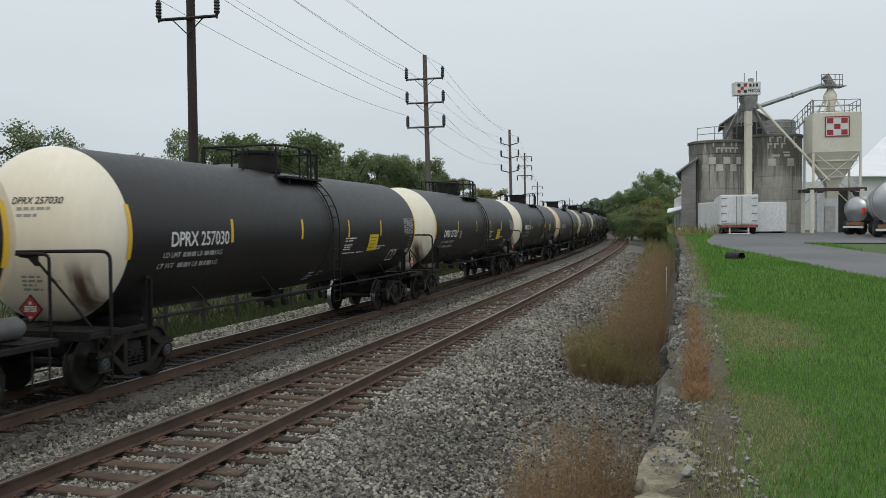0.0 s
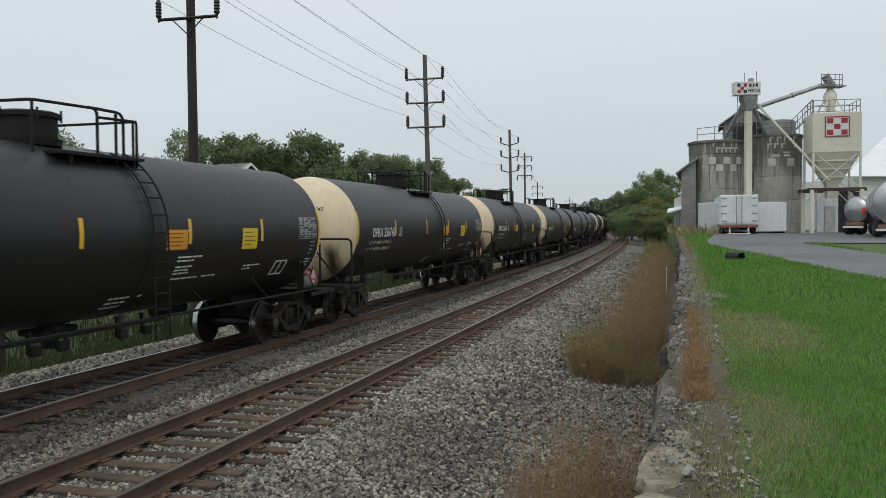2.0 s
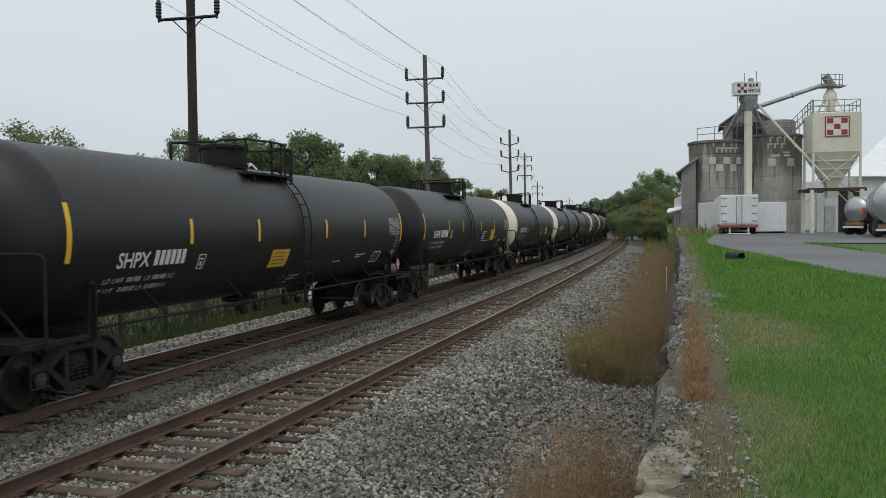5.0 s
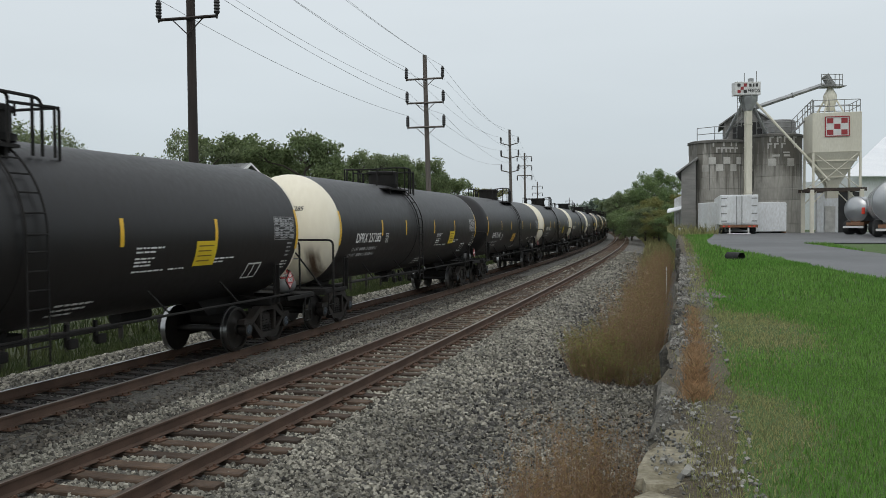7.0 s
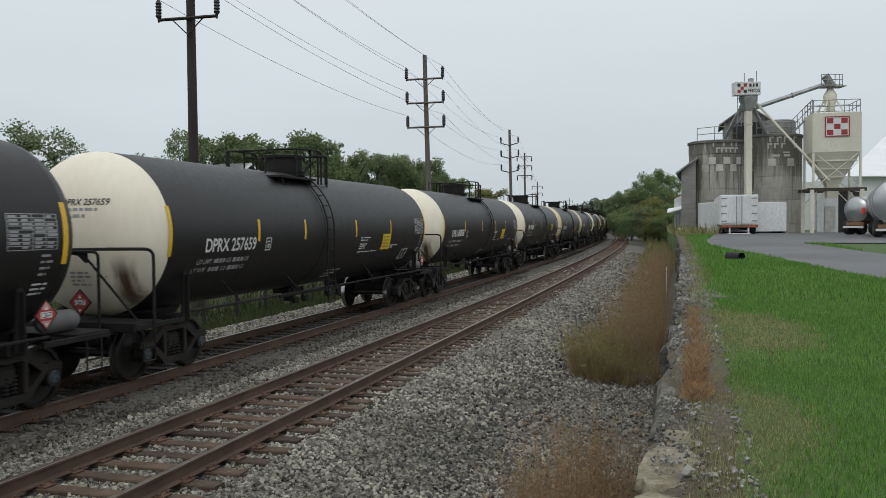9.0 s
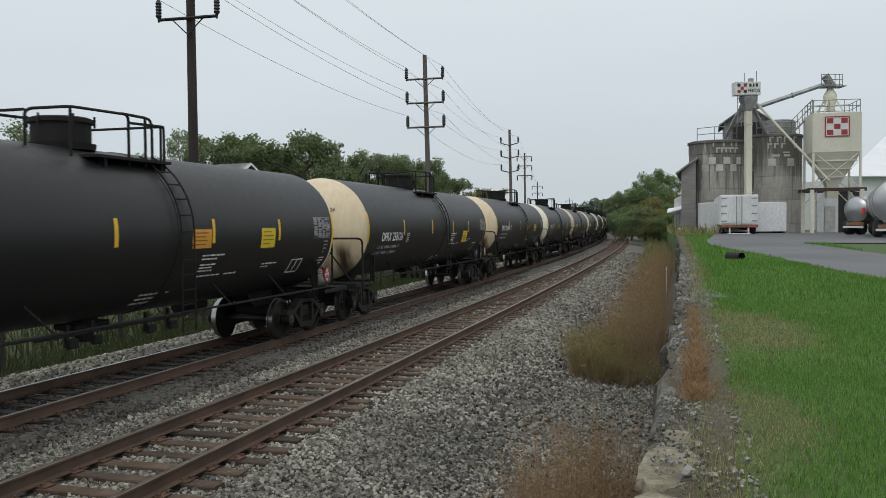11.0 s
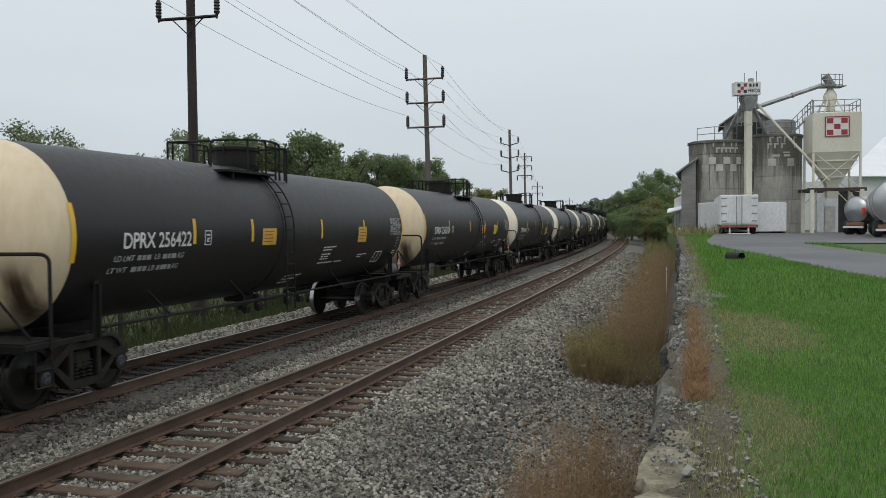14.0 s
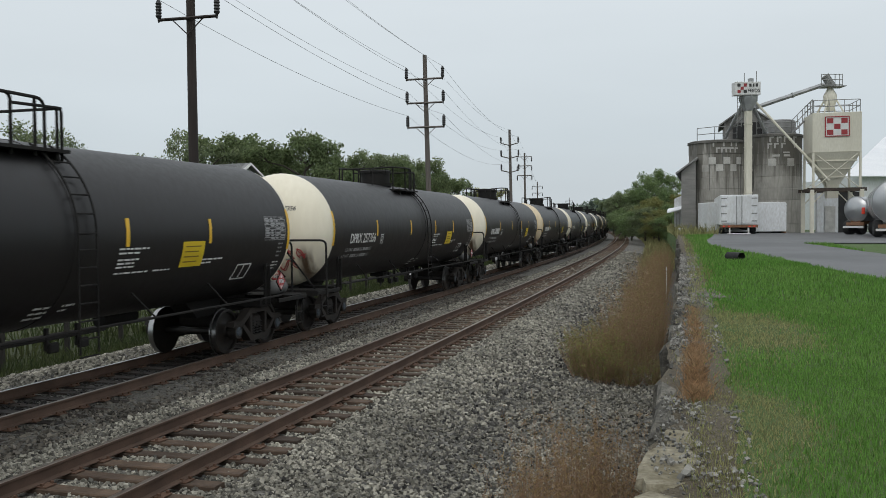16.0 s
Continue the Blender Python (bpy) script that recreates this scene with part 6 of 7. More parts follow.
GZ = -0.85
rnd = random.Random(21)
for x, y, top, kind, leaf, wide in (
        (-31.20, 58, 9.45, 4, LEAF_DULL, 1.2), (-29.14, 60, 9.88, 4, LEAF_DULL, 1.0), (-27.19, 62, 9.60, 4, LEAF_DULL, 0.9),
        (-21.09, 70, 10.31, 4, LEAF_DULL, 0.7), (-20.55, 74, 10.34, 2, LEAF_DULL, 0.9), (-18.75, 78, 11.14, 1, LEAF_GREEN, 1.0),
        (-17.99, 84, 9.8, 3, LEAF_DULL, 0.9), (-11.73, 74, 11.23, 0, LEAF_GREEN, 1.0), (-14.52, 80, 9.4, 3, LEAF_GREEN, 0.8),
        (-9.92, 78, 9.3, 1, LEAF_GREEN, 0.8), (-8.19, 82, 9.65, 4, LEAF_DULL, 0.8), (-6.57, 84, 10.13, 2, LEAF_DULL, 0.9),
        (-4.48, 86, 9.33, 3, LEAF_GREEN, 0.9), (-2.44, 92, 9.59, 1, LEAF_GREEN, 0.9), (-0.30, 98, 8.99, 0, LEAF_GREEN, 0.9),
        (1.58, 104, 8.68, 2, LEAF_GREEN, 0.7), (7.07, 140, 8.40, 1, LEAF_YELLOW, 1.0), (-32.70, 92, 10.15, 3, LEAF_DULL, 1.0),
        (-27.38, 84, 8.2, 1, LEAF_DULL, 0.9), (-38.68, 98, 10.41, 3, LEAF_DULL, 1.1), (-19.33, 96, 9.6, 3, LEAF_DULL, 1.2),
        (-11.31, 100, 9.2, 3, LEAF_GREEN, 1.2), (-6.32, 104, 8.6, 3, LEAF_GREEN, 1.3), (-24.24, 92, 8.9, 3, LEAF_DULL, 1.2)):
    put_tree(x, y, GZ, top - GZ, kind, leaf, rnd.uniform(0, 360), wide)
LEAF_MID = leaf_mat("leaf_mid_green", (0.175, 0.250, 0.105), (0.235, 0.300, 0.135), (0.140, 0.200, 0.085))
for x, y, top, kind, leaf, wide in (
        (30.78, 150, 7.72, 1, LEAF_DULL, 0.9), (34.05, 155, 8.88, 5, LEAF_MID, 0.8), (35.71, 150, 10.6, 5, LEAF_MID, 0.7),
        (39.38, 156, 12.04, 3, LEAF_MID, 0.7), (39.64, 150, 8.23, 5, LEAF_MID, 0.8), (38.65, 140, 7.21, 1, LEAF_YELLOW, 0.9),
        (31.39, 138, 5.66, 5, LEAF_DULL, 1.1), (32.45, 132, 6.55, 5, LEAF_YELLOW, 1.0), (33.48, 128, 5.41, 5, LEAF_MID, 1.0),
        (30.06, 142, 5.21, 5, LEAF_MID, 1.1), (39.72, 200, 8.34, 3, LEAF_DULL, 1.1), (26.79, 122, 4.37, 5, LEAF_MID, 1.2), (27.77, 118, 4.77, 5, LEAF_DULL, 1.2),
        (28.87, 115, 4.40, 5, LEAF_YELLOW, 1.2), (29.88, 112, 4.05, 5, LEAF_MID, 1.2)):
    put_tree(x, y, 0.2, top - 0.2, kind, leaf, rnd.uniform(0, 360), wide, "green tree beginning to turn yellow" if leaf is LEAF_YELLOW else "green broad-leaved tree in full leaf")

# far woods, with the haze of distance put into their leaf colour
LEAF_FAR = leaf_mat("distant_leaf_hazed", (0.17, 0.215, 0.17), (0.21, 0.25, 0.20), (0.15, 0.19, 0.155))
clumps = []
for i in range(150):
    u = rnd.uniform(-0.42, 0.50)
    y = rnd.uniform(330, 480)
    clumps.append(((u * y, y, rnd.uniform(1, 8.0) if u > 0.12 else rnd.uniform(0, 5)), rnd.uniform(2.5, 5.0)))
for u_, v_ in ((1040, 358), (1055, 352), (1070, 354), (1085, 352), (1022, 362), (1062, 362), (1078, 364), (1050, 372), (1030, 378)):
    q = ((u_ - 784) / 1522.0 * 330, 330.0, 2.74 + (394 - v_) / 1522.0 * 330 - 3.0)
    clumps.append((q, 3.6))
    clumps.append(((q[0] + 2, 334, q[2] - 4), 4.0))
woods = part("distant_woods", leaves_mesh("distant_woods", clumps, 45, 0.55, 77), LEAF_FAR)
tagged(woods, "hazy distant line of green woods", "woods", kind="stuff")

# ---------------------------------------------------------------- loose stone
BED = [(-9.6, -0.97), (-8.7, -0.70), (-6.6, -0.30), (-5.6, -0.22), (-5.3, -0.255), (-2.55, -0.22), (-2.35, -0.25), (-1.3, -0.255), (1.3, -0.255), (1.6, -0.22), (2.2, -0.28), (3.6, -0.55), (5.0, -0.66), (6.3, -0.62)]


def line_xy(s, o):
    th = TH0 + s / R_FAR
    return CX + (R_NEAR + o) * np.cos(th), CY + (R_NEAR + o) * np.sin(th)


def stones_mesh(name, s, o, z, size, seed):
    """Angular stones: knocked-about six-sided lumps, each with its own turn and shape."""
    rg = np.random.default_rng(seed)
    n = len(s)
    x, y = line_xy(s, o)
    cube = np.array([(a, b, c) for a in (-1, 1) for b in (-1, 1) for c in (-1, 1)], float)
    v = cube[None] * rg.uniform(0.45, 1.05, (n, 8, 3)) * (size[:, None] * rg.uniform(0.6, 1.2, (n, 3)))[:, None, :] * 0.5
    q = rg.normal(size=(n, 4))
    q /= np.linalg.norm(q, axis=1)[:, None]
    w, i, j, k = q.T
    R_ = np.stack([np.stack([1 - 2 * (j * j + k * k), 2 * (i * j - k * w), 2 * (i * k + j * w)], 1),
                   np.stack([2 * (i * j + k * w), 1 - 2 * (i * i + k * k), 2 * (j * k - i * w)], 1),
                   np.stack([2 * (i * k - j * w), 2 * (j * k + i * w), 1 - 2 * (i * i + j * j)], 1)], 1)
    v = np.einsum("nab,nvb->nva", R_, v) + np.stack([x, y, z], 1)[:, None, :]
    quad = np.array([(0, 1, 3, 2), (4, 6, 7, 5), (0, 4, 5, 1), (2, 3, 7, 6), (0, 2, 6, 4), (1, 5, 7, 3)])
    f = (np.arange(n)[:, None, None] * 8 + quad[None]).reshape(-1, 4)
    me = bpy.data.meshes.new(name)
    me.vertices.add(n * 8)
    me.vertices.foreach_set("co", v.reshape(-1))
    me.loops.add(len(f) * 4)
    me.loops.foreach_set("vertex_index", f.reshape(-1).astype(np.int32))
    me.polygons.add(len(f))
    me.polygons.foreach_set("loop_start", np.arange(len(f), dtype=np.int32) * 4)
    me.update(calc_edges=True)
    me.shade_flat()
    return me


rg = np.random.default_rng(4)
bands = []
for s0, s1, o0, o1, per, size in ((3.0, 13.0, -2.9, 6.0, 680, 0.054), (13.0, 27.0, -2.9, 6.0, 330, 0.062), (27.0, 52.0, -2.9, 5.6, 120, 0.080), (52.0, 90.0, -2.9, 5.6, 34, 0.12), (3.0, 30.0, -9.3, -5.2, 130, 0.072), (30.0, 70.0, -9.3, -5.2, 40, 0.115), (-9.0, 3.0, -1.9, 6.0, 170, 0.07)):
    n = int((s1 - s0) * (o1 - o0) * per)
    s, o = rg.uniform(s0, s1, n), rg.uniform(o0, o1, n)
    sz = size * rg.uniform(0.55, 1.35, n)
    fine = (o > 4.2) & (rg.uniform(size=n) < 0.75)
    sz[fine] *= 0.62
    z = np.interp(o, [a for a, _ in BED], [b for _, b in BED]) + rg.uniform(-0.02, 0.022, n)
    on_tie = (np.abs(o) < 1.28) & (np.abs(((s - 2.2) / 0.53 + 0.5) % 1 - 0.5) < 0.24) & (rg.uniform(size=n) < 0.9)
    by_rail = np.abs(np.abs(o) - 0.7525) < 0.11
    keep = ~(on_tie | by_rail)
    keep &= ~((o > -5.35) & (o < -2.0))
    bands.append([a[keep] for a in (s, o, z, sz)])
s, o, z, sz = (np.concatenate([b[i] for b in bands]) for i in range(4))
# grimy patches: a darker belt down the shoulder and spilt cinders
murk = 0.45 * np.exp(-((o - 3.55 - 0.35 * np.sin(s * 0.35)) / 0.75) ** 2) * np.clip((s - 6) / 6, 0, 1) + 0.9 * np.exp(-((s - 4.6) / 0.7) ** 2 - ((o - 2.75) / 0.28) ** 2)
murk += 0.7 * np.exp(-((s - 8.6) / 0.22) ** 2 - ((o - 3.75) / 0.12) ** 2) + 0.25 * np.exp(-((o - 5.9) / 0.3) ** 2) + 0.03
grimy = rg.uniform(size=len(s)) < murk
dim = part("grimy_stones", stones_mesh("grimy_stones", s[grimy], o[grimy], z[grimy], sz[grimy], 15), STONE_DIM)
tagged(dim, "grimy dark ballast stones on the shoulder", "gravel", kind="stuff")
s, o, z, sz = (a[~grimy] for a in (s, o, z, sz))
ballast = part("ballast_stones", stones_mesh("ballast_stones", s, o, z, sz, 5), STONE)
tagged(ballast, "loose grey crushed ballast stones", "gravel", kind="stuff")

n = 27000
s, o = 2.0 + 46 * rg.uniform(size=n) ** 1.5, rg.uniform(-5.35, -2.0, n)
z = np.interp(o, [a for a, _ in BED], [b for _, b in BED]) + rg.uniform(-0.015, 0.025, n)
q = o + GAP
keep = (np.abs(np.abs(q) - 0.7525) > 0.11) & ~((np.abs(q) < 1.28) & (np.abs(((s - 2.2) / 0.53 + 0.5) % 1 - 0.5) < 0.24) & (rg.uniform(size=n) < 0.6))
s, o, z = s[keep], o[keep], z[keep]
# stones between the far rails take the colour with the train's shade
shaded = np.abs(o + GAP) < 0.74
so_, oo_, zo_ = s[shaded], o[shaded], z[shaded]
shade_stones = part("oily_stones", stones_mesh("oily_stones", so_, oo_, zo_, 0.062 * rg.uniform(0.55, 1.35, len(so_)), 16), STONE_SHADED)
tagged(shade_stones, "ballast between the rails, darkened as train shade", "gravel", kind="stuff")
s, o, z = s[~shaded], o[~shaded], z[~shaded]
dark_stones = part("sooty_stones", stones_mesh("sooty_stones", s, o, z, 0.062 * rg.uniform(0.55, 1.35, len(s)), 7), STONE_DARK)
tagged(dark_stones, "dark brown ballast stones round the busy track", "gravel", kind="stuff")

# ---------------------------------------------------------------- old wall beside the line
WALL_LIGHT = mat("pale_old_concrete", (0.070, 0.066, 0.055), (0.20, 0.188, 0.155), 0.92, 0, 4.0, 22, 1.0, 0.03, c3=(0.035, 0.032, 0.025), per_object=0.4)
wall = thing("retaining_wall", "crumbling old stone and concrete retaining wall", "wall", kind="structure")
rnd = random.Random(31)
stone_me = []
for v in range(6):
    bm = bmesh.new()
    vs = box(bm, (0, 0, 0), (1, 1, 1), 0.10)
    for w in bm.verts:
        w.co += Vector((rnd.uniform(-1, 1), rnd.uniform(-1, 1), rnd.uniform(-1, 1))) * 0.11
    finish(bm, 30)
    me = bpy.data.meshes.new("stone")
    bm.to_mesh(me)
    bm.free()
    me.materials.append(WALL_LIGHT)
    stone_me.append(me)
for course in range(4):
    s = -9.0 + rnd.uniform(0, 0.5)
    while s < 62:
        L = rnd.uniform(0.6, 1.3) * (1 if s < 30 else 2.0)
        h = 0.47
        top = course == 3
        drop = rnd.uniform(0.02, 0.26) if top else 0
        w = rnd.uniform(0.40, 0.62) if top else 0.45
        st = part("stone", stone_me[rnd.randrange(6)], None, wall)
        zc = -0.62 + h * (course + 0.5) - drop + 0.012 * (s - 12 if s > 12 and top else 0)
        m = along(s + L / 2, WALL_O - 0.02 + w / 2 + rnd.uniform(-0.12, 0.10), zc, rnd.uniform(-7, 7))
        st.matrix_basis = m @ Matrix.Diagonal((L * 1.02, w, h * 1.02, 1))
        s += L
n = 19000
s, o = rg.uniform(3.0, 34, n), WALL_O + 0.12 + rg.uniform(-0.14, 0.48, n)
keep = (o < WALL_O + 1.0) & (rg.uniform(size=n) < np.clip(0.25 + 0.6 * np.sin(s * 1.3) + 0.5 * np.sin(s * 3.7 + o * 5), 0.06, 0.9))
s, o = s[keep], o[keep]
z = 1.27 + 0.012 * np.maximum(0, s - 12) + rg.uniform(-0.02, 0.03, len(s))
RUBBLE = mat("pale_rubble", (0.13, 0.128, 0.115), (0.30, 0.29, 0.26), 0.9, 0, 0.6, 30, 0.3, 0.005, island=0.65)
SOIL = gravel_mat("gritty_soil", (0.03, 0.025, 0.017), (0.17, 0.145, 0.10), (0.075, 0.058, 0.034), 48, 0.7, 0.015)
verge = sheet("verge", steps(-9.0, 70, 0.5, 4), [(WALL_O - 0.02, 1.19), (WALL_O + 0.2, 1.26), (WALL_O + 0.36, 1.285), (WALL_O + 0.52, 1.275)], SOIL, jitter=0.07, z_noise=0.03, seed=5)
for v_ in verge.data.vertices:
    s_ = (math.atan2(v_.co.y - CY, v_.co.x - CX) - TH0) * R_FAR
    v_.co.z += 0.012 * max(0.0, min(50.0, s_ - 12)) + 0.012
tagged(verge, "gritty bare soil along the wall top", "verge", kind="structure")
rub = part("wall_rubble", stones_mesh("wall_rubble", s, o, z, 0.020 * rg.uniform(0.4, 1.5, len(s)) * np.where(rg.uniform(size=len(s)) < 0.05, 1.9, 1.0) * (1 + np.clip(s - 8, 0, 14) * 0.07), 6), RUBBLE)
tagged(rub, "pale broken rubble along the wall top", "rubble", kind="stuff")

# ---------------------------------------------------------------- grass
GRASS = leaf_mat("grass_blade", (0.128, 0.280, 0.050), (0.180, 0.322, 0.078), (0.098, 0.225, 0.038))
DRY = leaf_mat("dry_grass_blade", (0.275, 0.275, 0.120), (0.365, 0.335, 0.180), (0.205, 0.235, 0.085))
RED_DRY = leaf_mat("russet_dead_grass", (0.34, 0.205, 0.105), (0.45, 0.31, 0.18), (0.23, 0.145, 0.08))
EDGE_L = np.array([a for a, _ in EDGES])
EDGE_R = np.array([b for _, b in EDGES])


def blades_mesh(name, x, y, z, hgt, wid, seed, lean=0.5):
    rg_ = np.random.default_rng(seed)
    n = len(x)
    a = rg_.uniform(0, 2 * np.pi, n)
    d = np.stack([np.cos(a), np.sin(a), np.zeros(n)], 1) * wid[:, None]
    b = rg_.uniform(0, 2 * np.pi, n)
    tip = np.stack([np.cos(b), np.sin(b), np.zeros(n)], 1) * (hgt * rg_.uniform(0.1, 1, n) * lean)[:, None]
    base = np.stack([x, y, z], 1)
    up = np.stack([np.zeros(n), np.zeros(n), hgt], 1)
    v = np.stack([base - d, base + d, base + up * 0.6 + tip * 0.4 + d * 0.6, base + up + tip, base + up * 0.6 + tip * 0.4 - d * 0.6], 1).reshape(-1, 3)
    i = np.arange(n) * 5
    me = bpy.data.meshes.new(name)
    me.from_pydata(v.tolist(), [], np.stack([i, i + 1, i + 2, i + 3, i + 4], 1).tolist())
    return me


def blotch(x, y, k, seed):
    return np.array([noise.noise(Vector((a * k, b * k, seed))) for a, b in zip(x, y)])


# worn, yellowed places: along, spread, across, spread, strength
DRY_PATCHES = ((12.0, 1.9, 7.2, 0.8, 1.0), (6.7, 0.95, 6.8, 0.45, 1.0), (5.2, 0.6, 6.6, 0.3, 0.40))
xs, ys, zs, hs, ws_, dry = [], [], [], [], [], []
for s0, s1, o1, per, hg, wd in ((3.2, 9, 10.5, 2900, 0.055, 0.0034), (9, 16, 13, 1250, 0.065, 0.0055), (16, 30, 15, 330, 0.10, 0.010), (30, 60, 13, 90, 0.13, 0.02)):
    n = int((s1 - s0) * (o1 - WALL_O - 0.3) * per)
    s, o = rg.uniform(s0, s1, n), rg.uniform(WALL_O + 0.18, o1, n)
    x, y = line_xy(s, o)
    seen = (x / y < 0.56) & (x / y > 0.12)
    xl = np.interp(y, EDGE_L[:, 1], EDGE_L[:, 0], left=99, right=99)
    xr = np.interp(y, EDGE_R[:, 1], EDGE_R[:, 0])
    seen &= ~((x > xl + 0.03) & (x < xr))
    bare = np.exp(-((o - WALL_O - 0.16) / 0.15)) > rg.uniform(size=n)
    seen &= ~bare
    s, o, x, y = s[seen], o[seen], x[seen], y[seen]
    bl = blotch(x, y, 0.8, 3.0) + 0.6 * blotch(x, y, 2.1, 7.0)
    d_ = np.exp(-(o - WALL_O - 0.3) / 0.45) * 0.75 + bl * 0.22 + rg.normal(0, 0.17, len(s))
    for sc_, sw_, oc_, ow_, amt in DRY_PATCHES:
        d_ = d_ + amt * np.exp(-((s - sc_) / sw_) ** 2 - ((o - oc_) / ow_) ** 2)
    g = 1.28 + 0.60 * np.clip((s - 12) / 50, 0, 1) - 0.02 * np.clip(o - 12, 0, 8)
    xs.append(x), ys.append(y), zs.append(g - 0.005), dry.append(d_)
    hs.append(hg * rg.uniform(0.5, 1.3, len(s)) * (1 + 0.35 * np.clip(bl, -1, 1)) * np.where(d_ > 0.42, 0.65, 1.0)), ws_.append(np.full(len(s), wd))
x, y, z, hh, ww, dd = (np.concatenate(q) for q in (xs, ys, zs, hs, ws_, dry))
k = dd > 0.42
grass = part("grass", blades_mesh("grass", x[~k], y[~k], z[~k], hh[~k], ww[~k], 8), GRASS)
tagged(grass, "lush green mown grass blades", "grass", kind="stuff")
straw = part("dry_grass", blades_mesh("dry_grass", x[k], y[k], z[k], hh[k], ww[k], 9, 0.9), DRY)
tagged(straw, "patchy yellowed grass along the lawn edge", "grass", kind="stuff")
n = 9500
s, o = rg.uniform(7.2, 15, n), WALL_O + 0.27 + rg.normal(0, 0.055, n)
keep = rg.uniform(size=n) < np.where(s < 10.4, 1.0, 0.35)
s, o = s[keep], o[keep]
x, y = line_xy(s, o)
russet = part("dead_grass", blades_mesh("dead_grass", x, y, np.full(len(s), 1.25), rg.uniform(0.04, 0.13, len(s)), np.full(len(s), 0.0035), 10, 1.2), RED_DRY)
tagged(russet, "russet dead grass along the wall", "grass", kind="stuff")

# grass and weeds past the far track
n = 56000
s, o = rg.uniform(-4, 90, n), -8.7 - np.where(rg.uniform(size=n) < 0.55, np.abs(rg.normal(0, 1.5, n)), rg.uniform(1.5, 22, n))
x, y = line_xy(s, o)
weedy = part("trackside_weeds", blades_mesh("trackside_weeds", x, y, np.full(n, -0.94), rg.uniform(0.10, 0.46, n) * np.where(o < -11.5, 1.9, 1.0), np.where(o < -11.5, 0.03, 0.012), 12, 0.7), leaf_mat("weed_green", (0.045, 0.075, 0.022), (0.085, 0.10, 0.038), (0.05, 0.055, 0.026)))
tagged(weedy, "rank green weeds past the far track", "weeds", kind="stuff")

# rough tall grass where the line bends away
n = 9000
s, o = rg.uniform(60, 190, n), rg.uniform(3.6, 9.0, n)
x, y = line_xy(s, o)
z = np.where(o < WALL_O, -0.65, 1.55)
rough_grass = part("rough_grass", blades_mesh("rough_grass", x, y, z, rg.uniform(0.4, 1.2, n), np.full(n, 0.035), 14, 0.6), leaf_mat("straw_grass", (0.30, 0.28, 0.13), (0.36, 0.33, 0.17), (0.20, 0.22, 0.09)))
tagged(rough_grass, "straw-coloured rough grass beside the bend", "grass", kind="stuff")

# ---------------------------------------------------------------- brown weeds beside the wall
WEED_BROWN = leaf_mat("weed_brown", (0.300, 0.205, 0.085), (0.37, 0.27, 0.12), (0.235, 0.17, 0.07))
WEED_OLIVE = leaf_mat("weed_olive", (0.225, 0.27, 0.075), (0.30, 0.32, 0.10), (0.17, 0.215, 0.055))
STEM = mat("dry_stem", (0.22, 0.13, 0.075), (0.32, 0.21, 0.13), 0.9, 0, 4, 30, 0, 0.01)


